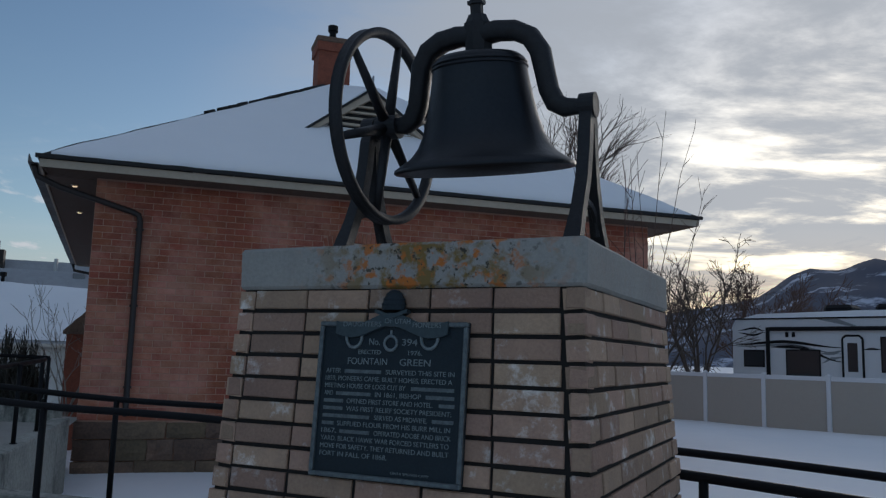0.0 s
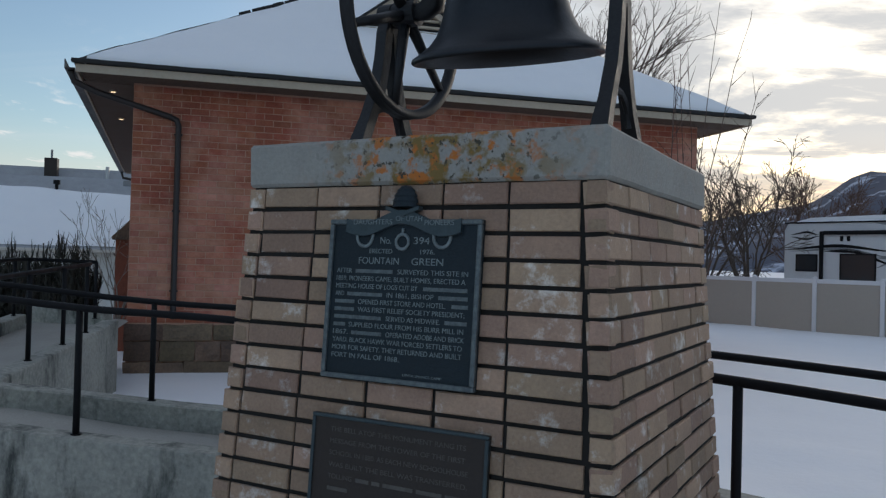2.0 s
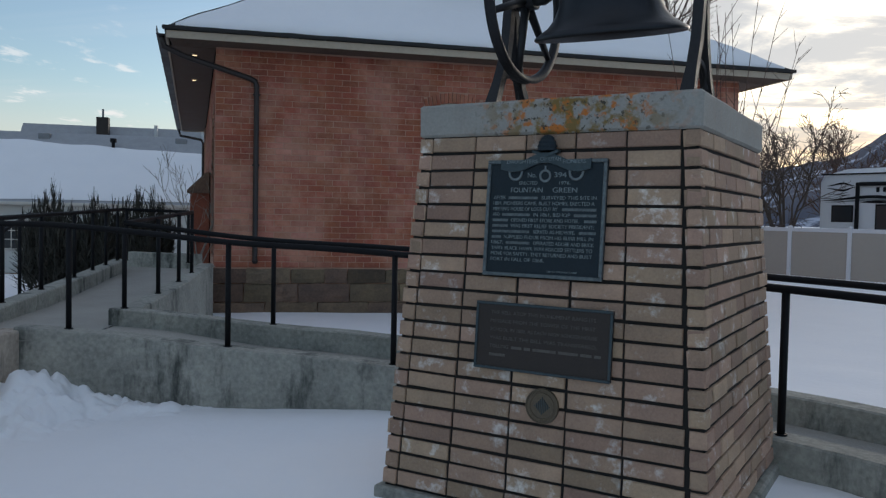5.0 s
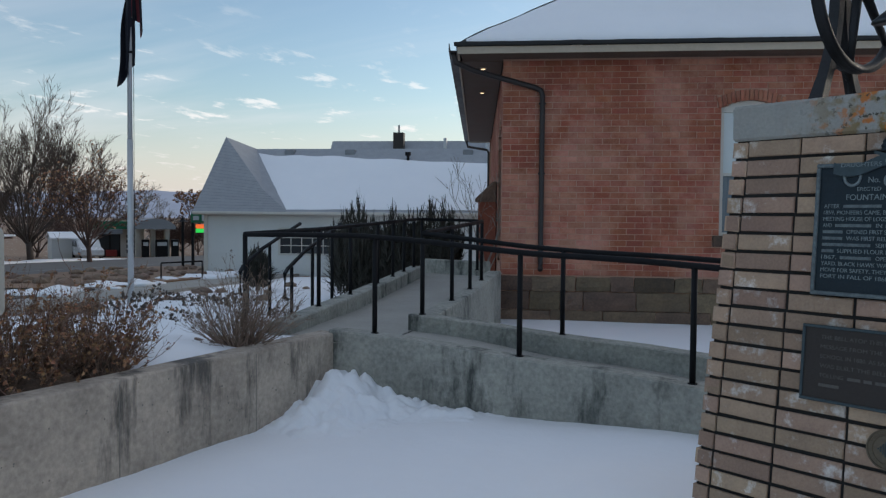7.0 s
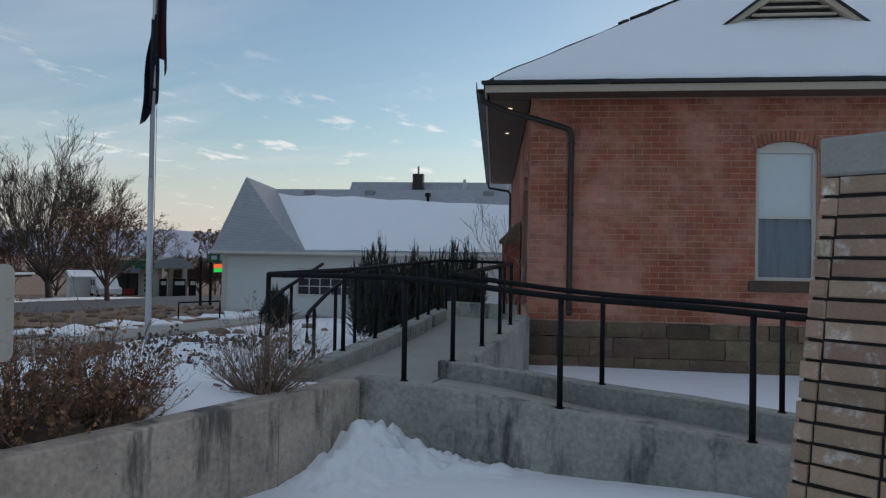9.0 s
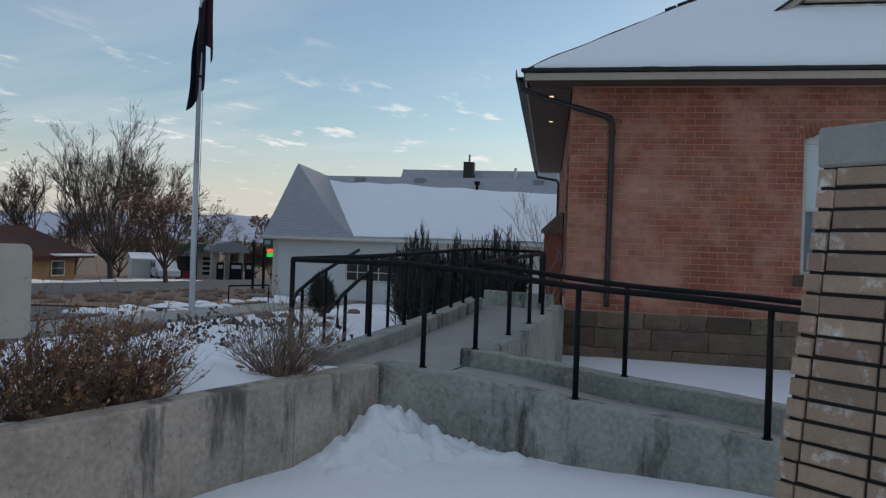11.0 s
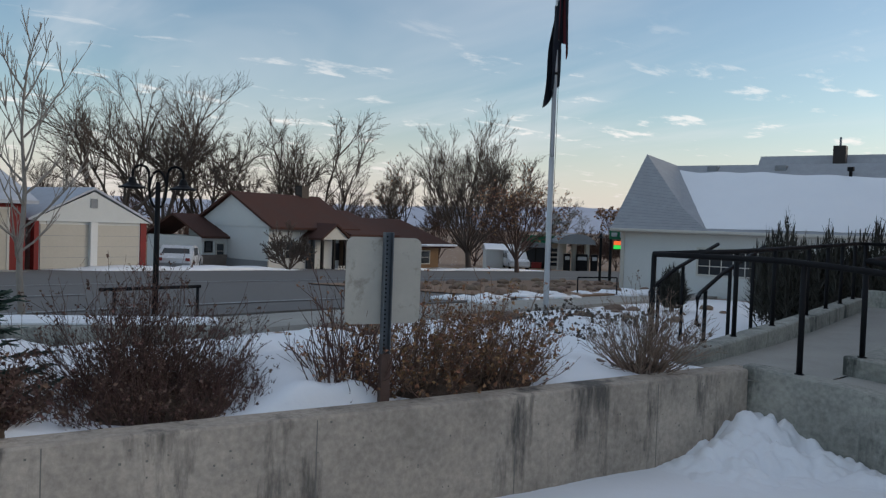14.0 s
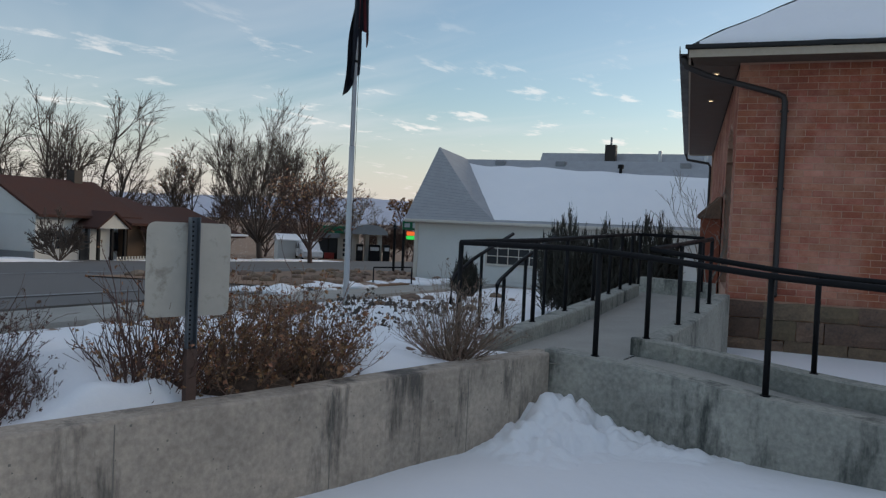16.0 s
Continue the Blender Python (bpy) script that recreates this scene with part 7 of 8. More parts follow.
def sash(parent, x0, x1, z0, z1, y, cols=2, rows=2, frame_mat=WHITE_WOOD, out=-1, axis="x"):
    w = new("window")
    w.parent = parent

    def bx(bm, lo, hi):
        if axis == "y":
            lo, hi = (lo[1], lo[0], lo[2]), (hi[1], hi[0], hi[2])
        box(bm, tuple(min(a, b) for a, b in zip(lo, hi)), tuple(max(a, b) for a, b in zip(lo, hi)))
    bm = bmesh.new()
    for lo, hi in (((x0 - 0.07, z0 - 0.07), (x1 + 0.07, z0)), ((x0 - 0.07, z1), (x1 + 0.07, z1 + 0.07)), ((x0 - 0.07, z0), (x0, z1)), ((x1, z0), (x1 + 0.07, z1))):
        bx(bm, (lo[0], y, lo[1]), (hi[0], y + out * 0.05, hi[1]))
    for k in range(1, cols):
        x = x0 + (x1 - x0) * k / cols
        bx(bm, (x - 0.015, y, z0), (x + 0.015, y + out * 0.035, z1))
    for k in range(1, rows):
        z = z0 + (z1 - z0) * k / rows
        bx(bm, (x0, y, z - 0.015), (x1, y + out * 0.033, z + 0.015))
    part("window_frame", bm, frame_mat, w)
    bm = bmesh.new()
    bx(bm, (x0, y, z0), (x1, y + out * 0.02, z1))
    part("pane", bm, PANE, w)


def white_house():
    """White-sided house with a flared grey roof and a snowy front slope."""
    cx, cy = -0.45 - 32 * math.sin(radians(41.1)), -0.4 + 32 * math.cos(radians(41.1))
    m = pose(cx, cy, -0.95, 0, 0, 17.95)
    t = thing("white_house", "low white-sided house with grey shingles and roof snow", "house", m)
    L, D, H = 16.0, 7.6, 2.40
    part("wall", nbox((0, 0.03, -0.6), (L, D, H)), SIDING, t)
    bm = bmesh.new()
    siding_wall(bm, 0, L, 0.03, 0.0, H, 0.15)
    part("siding", bm, SIDING, t, "white lap siding")
    part("corner_board", nbox((-0.03, -0.02, -0.3), (0.12, 0.06, H)), WHITE_WOOD, t)
    part("gutter", nbox((-0.28, -0.56, 2.42), (L, -0.44, 2.53), 0.02), WHITE_WOOD, t)
    part("soffit", nbox((-0.28, -0.44, 2.40), (L, 0.03, 2.44)), WHITE_WOOD, t)
    e, zr = 2.52, 5.09
    bm = bmesh.new()
    A, Bq, Pk, Mid = (-0.28, -0.5, e), (3.42, -0.5, e), (0.04, 2.1, 5.58), (2.25, 0.22, 3.36)
    R0, R1 = (0.73, 3.8, zr + 0.15), (L, 3.8, zr + 0.15)
    quad(bm, A, Bq, Mid, Pk)                   # the flared end face
    quad(bm, Bq, (L, -0.5, e), R1, R0)
    quad(bm, Mid, Bq, R0, Pk)
    quad(bm, A, Pk, R0, (-0.28, 8.1, e))
    quad(bm, R0, R1, (L, 8.1, e), (-0.28, 8.1, e))
    bmesh.ops.recalc_face_normals(bm, faces=bm.faces[:])
    part("roof", bm, SHINGLE, t, "grey shingle roof")
    # shingle courses on the end face
    bm = bmesh.new()
    for k in range(24):
        f = k / 24
        a = Vector(A).lerp(Vector(Pk), f)
        b = (Vector(Bq).lerp(Vector(Mid), min(f / 0.37, 1)) if f < 0.37 else Vector(Mid).lerp(Vector(Pk), (f - 0.37) / 0.63))
        off = Vector((0, -0.02, 0.012))
        quad(bm, a + off, b + off, b + off + Vector((0, 0.006, 0.008)), a + off + Vector((0, 0.006, 0.008)))
    part("shingle_coursing", bm, SHINGLE_LINE, t)["kind"] = "stuff"
    bm = bmesh.new()
    nx, ny = 60, 14
    rows = []
    for j in range(ny + 1):
        f = 0.03 + 0.88 * j / ny
        row = []
        for i in range(nx + 1):
            s = i / nx
            x0 = 3.42 - 2.75 * f
            x = x0 + s * (L - x0)
            fe = f * (1 - 0.022 * (x - 1.0) * f) * (1 + (0.05 * noise.noise(Vector((x * 0.8, 0, 0))) if j == ny else 0))
            y = -0.5 + 4.3 * fe
            z = e + (zr + 0.15 - e) * fe
            row.append(bm.verts.new((x, y, z + 0.09 * min(1, 6 * s + 0.1) * (0.3 if j in (0, ny) else 1) + 0.015 * noise.noise(Vector((x, y * 2, 0))))))
        rows.append(row)
    for a, b in zip(rows, rows[1:]):
        for i in range(nx):
            bm.faces.new((a[i], a[i + 1], b[i + 1], b[i]))
    part("roof_snow", bm, SNOW, t, "smooth sheet of roof snow", smooth=True)
    sash(t, 3.0, 5.5, 0.95, 1.85, 0.01, 6, 3, out=-1)
    for x in (2.1, 4.7, 9.65, 13.0):
        part("roof_vent", nbox((x, 3.35, zr - 0.20), (x + 0.42, 3.7, zr + 0.09), 0.03), GREY_PAINT, t)
    bm = bmesh.new()
    tube(bm, [(7.44, 2.9, 4.45), (7.44, 2.9, 4.92)], 0.06, 8)
    tube(bm, [(7.44, 2.9, 4.88), (7.44, 2.9, 5.03)], 0.12, 8)
    part("stove_pipe", bm, IRON, t)
    part("entry_post", nbox((7.1, -2.6, -0.3), (7.6, -2.1, 0.7), 0.02), FASCIA, t)
    # the taller wing behind
    t2 = thing("rear_house", "grey roofed house behind the white one", "house", m)
    part("wall", nbox((2.2, 9.0, -0.6), (20, 15.0, 3.0)), SIDING, t2)
    bm = bmesh.new()
    gable_roof(bm, 2.4, 20, 9.0, 15.0, 3.0, 3.35, 0.4, 0.12, "x")
    part("roof", bm, SHINGLE, t2)
    ch = part("chimney", nbox((5.39, 11.1, 5.2), (5.92, 11.6, 6.70)), BROWN_BRONZE, t2, "dark metal-clad chimney")
    bm = bmesh.new()
    tube(bm, [(5.65, 11.35, 6.7), (5.65, 11.35, 7.1)], 0.05, 8)
    part("flue", bm, GREY_PAINT, ch)
    for x, h in ((8.03, 6.45), (10.2, 6.5)):
        bm = bmesh.new()
        tube(bm, [(x, 11.5, 5.2), (x, 11.5, h)], 0.09, 8)
        part("vent_pipe", bm, POLE_PAINT, t2)


white_house()


def far(dist, az, turn=0.0, z=None):
    x, y, zz = place(dist, az)
    return pose(x, y, zz if z is None else z, 0, 0, 107.95 + turn)


def garage():
    # local x along the street, y away from it
    t = thing("white_garage", "white two-door garage with lap-sided gable", "garage", far(38, 77.0))
    part("wall", nbox((-2.35, 0.05, -0.5), (2.5, 7, 2.15)), SIDING, t)
    part("red_corner", nbox((2.32, 0, -0.4), (2.62, 0.3, 2.15)), BARN_RED, t, "red corner panel")
    part("red_corner", nbox((-2.55, 0, -0.4), (-2.36, 0.3, 2.15)), BARN_RED, t)
    for x0 in (-2.30, 0.15):
        dr = part("garage_door", nbox((x0, 0.0, -0.3), (x0 + 2.1, 0.05, 2.02)), DOOR_CREAM, t, "plain pale roll-up door")
        for q in range(1, 5):
            part("panel_joint", nbox((x0 + 0.02, -0.006, -0.3 + 0.46 * q), (x0 + 2.08, 0.0, -0.288 + 0.46 * q)), GREY_PAINT, dr)
    part("centre_post", nbox((-0.18, -0.16, -0.3), (0.13, 0.06, 2.14)), DOOR_WHITE, t)
    bm = bmesh.new()
    z0, rise, hw = 2.15, 1.30, 2.75
    n = 9
    for k in range(n):
        a, b = k / n, (k + 1) / n
        v = [bm.verts.new(q) for q in ((-hw * (1 - a), -0.04, z0 + rise * a), (hw * (1 - a), -0.04, z0 + rise * a), (hw * (1 - b), -0.015, z0 + rise * b), (-hw * (1 - b), -0.015, z0 + rise * b))]
        if k < n - 1:
            bm.faces.new(v)
        else:
            bm.faces.new(v[:3])
    part("gable", bm, SIDING, t, "white lap-sided gable")
    bm = bmesh.new()
    gable_roof(bm, -2.55, 2.55, 0.2, 7, z0 + 0.10, 1.40, 0.3, 0.10, "y")
    part("roof", bm, METAL_ROOF, t, "pale metal roof under thin snow")
    part("gable_vent", nbox((-0.16, -0.06, 2.75), (0.16, -0.03, 3.15)), GREY_PAINT, t)
    # red barn beside it
    t = thing("red_barn", "barn-red shed with wide pale doors and metal roof", "shed", far(35.5, 83.9))
    part("wall", nbox((-5.5, 0.05, -0.5), (2.1, 9, 2.75)), BARN_RED, t)
    for x0, x1 in ((-1.75, 1.35), (-5.2, -2.1)):
        part("shed_door", nbox((x0, 0.0, -0.3), (x1, 0.05, 2.45)), DOOR_CREAM, t, "wide cream roll-up door")
        bm = bmesh.new()
        box(bm, (x0 - 0.1, -0.02, -0.3), (x0, 0.06, 2.55))
        box(bm, (x1, -0.02, -0.3), (x1 + 0.1, 0.06, 2.55))
        box(bm, (x0, -0.02, 2.45), (x1, 0.06, 2.55))
        part("door_trim", bm, WHITE_WOOD, t)
    bm = bmesh.new()
    gable_roof(bm, -5.5, 2.1, 0.05, 9, 2.85, 2.0, 0.35, 0.14, "x")
    part("roof", bm, METAL_ROOF, t, "pale metal roof under thin snow")


garage()


def cottage():
    t = thing("brown_roofed_house", "small white house with a rusty brown roof and porch", "house", far(47.5, 62.8))
    # front toward the street; the tall gable at the near end
    part("wall", nbox((-3.2, 0.05, -0.6), (3.4, 7, 2.45)), SIDING, t)
    bm = bmesh.new()
    gable_roof(bm, -3.2, 3.4, -0.2, 6.4, 2.45, 1.95, 0.3, 0.14, "x")
    part("roof", bm, BROWN_ROOF, t, "rusty brown shingle roof")
    bm = bmesh.new()
    prism(bm, [(-0.2, 2.4), (6.4, 2.4), (3.1, 4.22)], -3.26, -3.1, "x")
    part("gable", bm, SIDING, t, "white gable end")
    bm = bmesh.new()
    siding_wall(bm, 0.05, 7, -3.2, -0.2, 2.4, 0.2, -1, "y")
    part("siding", bm, SIDING, t)
    part("rear_wing", nbox((-5.0, 3.5, -0.6), (-3.2, 8.5, 1.75)), SIDING, t, "low white rear wing")
    bm = bmesh.new()
    gable_roof(bm, -4.9, -3.45, 3.5, 8.5, 1.78, 1.25, 0.25, 0.12, "x")
    part("wing_roof", bm, BROWN_ROOF, t)
    part("stone_skirt", nbox((-5.05, 3.36, -0.6), (-3.3, 3.46, 0.75)), TAN_GREY, t, "grey-tan stone facing")
    part("metal_skirt", nbox((-3.34, -0.02, -0.6), (-3.25, 3.4, 0.55)), GREY_PAINT, t, "grey sheet metal skirting")
    sash(t, -4.75, -4.35, 0.95, 1.45, 3.48, 1, 2, IRON, -1)
    sash(t, -4.0, -3.5, 0.55, 1.35, 3.48, 1, 2, WHITE_WOOD, -1)
    # porch
    pr = part("porch", nbox((0.55, -1.5, -0.4), (2.7, 0.0, 0.0)), CONCRETE_TOP, t)
    for x in (0.7, 1.65, 2.6):
        part("porch_post", nbox((x - 0.07, -1.45, 0), (x + 0.07, -1.31, 1.9)), IRON, pr)
    bm = bmesh.new()
    gable_roof(bm, 0.55, 2.7, -1.5, 0.1, 1.9, 0.85, 0.15, 0.12, "y")
    part("porch_roof", bm, BROWN_ROOF, pr)
    bm = bmesh.new()
    prism(bm, [(0.5, 1.82), (2.75, 1.82), (1.62, 2.6)], -1.52, -1.46, "y")
    part("porch_gable", bm, WHITE_WOOD, pr)
    part("porch_door", nbox((-0.35, -0.03, 0), (0.3, 0.04, 1.8)), PANE, t, "dark doorway")
    sash(t, 2.0, 2.5, 0.6, 1.5, 0.03, 1, 2, IRON, -1)
    sash(t, -2.0, -1.2, 0.7, 1.6, 0.03, 1, 2, WHITE_WOOD, -1)
    pr.location.x = -1.2
    bm = bmesh.new()
    for k in range(26):
        x = 0.2 + k * 0.22
        box(bm, (x, -2.0, -0.4), (x + 0.09, -1.97, 0.35))
    box(bm, (0.2, -1.97, 0.1), (5.9, -1.94, 0.16))
    tagged(part("picket_fence", bm, WHITE_WOOD), "small white picket fence before the porch", "fence").matrix_world = t.matrix_world
    ch = part("chimney", nbox((1.9, 2.8, 4.2), (2.5, 3.4, 5.0)), BROWN_BRONZE, t)
    # brown wing and brick house beyond
    t = thing("brown_house", "long brown-sided house with brown roof", "house", far(50, 59.0))
    part("wall", nbox((-1.6, 0.0, -0.6), (2.2, 8, 2.2)), BROWN_WALL, t)
    bm = bmesh.new()
    gable_roof(bm, -1.8, 2.4, -0.4, 8.4, 2.2, 1.5, 0.2, 0.14, "x")
    part("roof", bm, BROWN_ROOF, t)
    t = thing("tan_brick_house", "low tan brick house with a brown roof and snowy porch", "house", far(54, 54.8))
    part("wall", nbox((-5.5, 0.0, -0.6), (1.6, 8, 1.75)), TAN_BRICK, t)
    bm = bmesh.new()
    gable_roof(bm, -6.0, 2.0, -0.6, 8.6, 1.75, 1.7, 0.3, 0.16, "x")
    part("roof", bm, BROWN_ROOF, t)
    part("porch_snow", nbox((-1.6, -1.4, 1.72), (1.9, -0.3, 1.85), 0.05), SNOW, t)
    sash(t, -0.6, 0.5, 0.55, 1.35, -0.02, 1, 2, WHITE_WOOD, -1)


cottage()


def car_body(label, m, length, width, height, mat, lift=0.26, wagon=True):
    t = thing("parked_car", label, "car", m)
    h = height
    prof = [(-length / 2, lift + 0.12), (-length / 2 + 0.04, lift + 0.52), (-length / 2 + 0.25, h * 0.56), (-length / 2 + 1.05, h * 0.60)]
    prof += [(-length / 2 + 1.75, h * 0.97), (-length / 2 + 2.2, h), (length / 2 - 0.9, h * 0.985), (length / 2 - 0.25, h * 0.62), (length / 2 - 0.02, h * 0.56), (length / 2, lift + 0.15), (length / 2 - 0.1, lift), (-length / 2 + 0.1, lift)]
    bm = bmesh.new()
    prism(bm, prof, -width / 2, width / 2, "y")
    es = [e for e in bm.edges if abs(e.verts[0].co.y) > width / 2 - 0.01 and abs(e.verts[0].co.y - e.verts[1].co.y) < 0.01]
    bmesh.ops.bevel(bm, geom=es, offset=0.07, segments=2, affect="EDGES")
    part("body", bm, mat, t, smooth=False)
    for sy in (-1, 1):
        for x0, x1 in ((-length / 2 + 1.62, -length / 2 + 2.55), (-length / 2 + 2.65, length / 2 - 0.95)):
            bm = bmesh.new()
            y = sy * (width / 2 + 0.002)
            prism(bm, [(x0, h * 0.63), (x1, h * 0.63), (x1 - 0.08, h * 0.91), (x0 + 0.25, h * 0.91)], min(y, y + sy * 0.008), max(y, y + sy * 0.008), "y")
            part("side_window", bm, PANE, t)
    bm = bmesh.new()
    x = length / 2
    prism(bm, [(-width / 2 + 0.14, h * 0.66), (width / 2 - 0.14, h * 0.66), (width / 2 - 0.2, h * 0.93), (-width / 2 + 0.2, h * 0.93)], -0.01, 0.01, "x", Matrix.Translation((x - 0.57, 0, 0)) @ Matrix.Translation((0, 0, h * 0.8)) @ Matrix.Rotation(radians(-50), 4, "Y") @ Matrix.Translation((0, 0, -h * 0.8)))
    part("rear_window", bm, PANE, t)
    for sy in (-1, 1):
        part("tail_light", nbox((x - 0.05, sy * (width / 2 - 0.16) - 0.1, h * 0.46), (x + 0.012, sy * (width / 2 - 0.16) + 0.1, h * 0.57), 0.01), BARN_RED, t)
        part("headlight", nbox((-x + 0.0, sy * (width / 2 - 0.22) - 0.13, h * 0.42), (-x + 0.1, sy * (width / 2 - 0.22) + 0.13, h * 0.50), 0.01), POLE_PAINT, t)
        for wx in (-length / 2 + 0.85, length / 2 - 0.8):
            bm = bmesh.new()
            tube(bm, [(wx, sy * (width / 2 - 0.2), 0.33), (wx, sy * (width / 2 + 0.01), 0.33)], 0.33, 20)
            wh = part("wheel", bm, TYRE, t)
            bm = bmesh.new()
            tube(bm, [(wx, sy * (width / 2 + 0.008), 0.33), (wx, sy * (width / 2 + 0.02), 0.33)], 0.2, 16)
            part("rim", bm, GREY_PAINT, wh)
    part("rear_bumper", nbox((x - 0.1, -width / 2 + 0.05, lift + 0.05), (x + 0.06, width / 2 - 0.05, lift + 0.28), 0.03), GREY_PAINT, t)
    return t


x, y, z = place(42.5, 71.5)
car_body("white hatchback parked beside the house", pose(x, y, z - 0.08, 0, 0, -29), 3.6, 1.6, 1.36, CAR_WHITE)
x, y, z = place(74, 48.3)
car_body("white car parked by the far kerb", pose(x, y, z + 0.05, 0, 0, 150), 4.4, 1.8, 1.6, CAR_WHITE)


def station():
    t = thing("filling_station", "filling station shop with green canopy edge", "filling station", far(86, 46.5, -55) @ Matrix.Diagonal((0.66, 1, 1, 1)))
    part("wall", nbox((-2.6, 0, -0.6), (4, 8, 2.75)), WHITE_WOOD, t)
    part("canopy_edge", nbox((-2.9, -0.8, 2.75), (4.3, 8.4, 3.5)), STATION_GREEN, t, "green fascia band")
    part("awning", nbox((-2.5, -1.3, 2.25), (0.7, 0, 2.72)), GREY_PAINT, t)
    for x0 in (-2.2, -0.75):
        part("shop_window", nbox((x0, -0.04, 0.6), (x0 + 1.2, 0.02, 2.2)), PANE, t)
    part("service_door", nbox((1.2, -0.05, -0.2), (3.0, 0.02, 2.4)), WHITE_WOOD, t)
    for k in range(4):
        part("door_light", nbox((1.45, -0.07, 0.35 + 0.5 * k), (2.75, -0.04, 0.68 + 0.5 * k)), PANE, t)
    part("shop_front", nbox((-2.4, -0.03, 0.0), (0.6, 0.0, 2.24)), IRON, t, "dark glazed shop front")
    part("bench", nbox((-1.6, -1.2, 0.1), (-0.1, -0.8, 0.7)), BARN_RED, t)
    c = thing("pump_canopy", "arched pale canopy over fuel pumps", "canopy", far(82, 44.3, -55))
    bm = bmesh.new()
    prism(bm, [(-1.8, 2.95), (-1.4, 3.35), (-0.8, 3.62), (0, 3.7), (0.8, 3.62), (1.4, 3.35), (1.8, 2.95), (1.8, 2.7), (-1.8, 2.7)], -2.5, 3.5, "y")
    part("roof", bm, GREY_PAINT, c)
    for x in (-1.3, 0.1, 1.4):
        part("column", nbox((x - 0.2, -0.4, -0.3), (x + 0.2, 0.4, 2.7)), WHITE_WOOD, c)
    for x in (-0.7, 0.55, 1.0, 2.0):
        p = thing("fuel_pump", "dark fuel pump under the canopy", "fuel pump", c.matrix_world @ Matrix.Translation((x, -0.9, 0)), group="fuel pumps")
        part("body", nbox((-0.32, -0.25, -0.2), (0.32, 0.25, 1.7), 0.03), IRON, p)
        part("display", nbox((-0.22, -0.27, 1.1), (0.22, -0.25, 1.45)), POLE_PAINT, p)
    s = thing("price_sign", "green filling station sign with lit price panels", "sign", pose(-30.15, 32.85, -0.03, 0, 0, 47.95))
    bm = bmesh.new()
    tube(bm, [(0, 0, -1.4), (0, 0, 1.4)], 0.08, 8)
    part("pole", bm, IRON, s)
    part("panel", nbox((-0.1, -0.08, 1.06), (0.95, 0.08, 1.56), 0.02), STATION_GREEN, s)
    part("logo_shape", nbox((0.45, -0.10, 1.16), (0.85, -0.08, 1.48), 0.02), POLE_PAINT, s)
    part("panel_light", nbox((0.0, -0.10, 1.2), (0.3, -0.08, 1.42), 0.02), POLE_PAINT, s)
    part("price_panel", nbox((0.15, -0.08, 0.76), (0.85, 0.06, 0.97)), SIGN_RED, s, "lit red price panel")
    part("price_panel", nbox((0.15, -0.08, 0.54), (0.85, 0.06, 0.74)), SIGN_GREEN, s, "lit green price panel")
    lp = thing("street_lamp", "black two-armed street lamp beside the forecourt", "street lamp", pose(-25.88, 27.37, -0.95, 0, 0, 130))
    bm = bmesh.new()
    tube(bm, [(0, 0, -0.3), (0, 0, 2.2)], 0.06, 8)
    part("post", bm, IRON, lp)
    for sx in (-1, 1):
        bm = bmesh.new()
        tube(bm, [(0, 0, 2.15), (sx * 0.2, 0, 2.32), (sx * 0.4, 0, 2.2)], 0.03, 6)
        arm = part("arm", bm, IRON, lp)
        bm = bmesh.new()
        lathe(bm, [(0.03, 0.12), (0.1, 0.0), (0.22, -0.06), (0.02, -0.04)], 12, Matrix.Translation((sx * 0.4, 0, 2.14)))
        part("shade", bm, IRON, arm)
    k = thing("small_kiosk", "small pale blue shed by the far lot", "shed", far(75, 49.3, -50))
    part("wall", nbox((-1.4, 0, -0.4), (1.4, 2.4, 1.8)), SIDING, k)
    bm = bmesh.new()
    gable_roof(bm, -1.4, 1.4, 0, 2.4, 1.8, 0.5, 0.15, 0.1, "x")
    part("roof", bm, SNOW, k)


station()

# ---- fence, caravan ----
def fence():
    a, b = Vector((6.0, 27.6, 0)), Vector((15.6, 17.4, 0))
    d = (b - a).normalized()
    n = int((b - a).length / 1.83)
    ang = math.atan2(d.y, d.x)
    t = thing("vinyl_fence", "tan vinyl panel fence with white posts and rails", "fence", Matrix.Translation((a.x, a.y, -0.30)) @ Matrix.Rotation(ang, 4, "Z"))
    H = 1.56
    for k in range(n):
        x = 1.83 * k
        part("panel", nbox((x + 0.06, -0.015, 0.02), (x + 1.77, 0.015, H - 0.1)), FENCE_TAN, t)
        part("top_rail", nbox((x + 0.06, -0.03, H - 0.12), (x + 1.77, 0.03, H), 0.008), FENCE_WHITE, t)
        part("bottom_rail", nbox((x + 0.06, -0.03, -0.04), (x + 1.77, 0.03, 0.06), 0.008), FENCE_WHITE, t)
    for k in range(n + 1):
        x = 1.83 * k
        bm = nbox((x - 0.058, -0.058, -0.5), (x + 0.058, 0.058, H + 0.03), 0.006)
        tube(bm, [(x, 0, H + 0.03), (x, 0, H + 0.075)], [0.085, 0.02], 4)
        part("post", bm, FENCE_WHITE, t, "white vinyl post with cap")


fence()


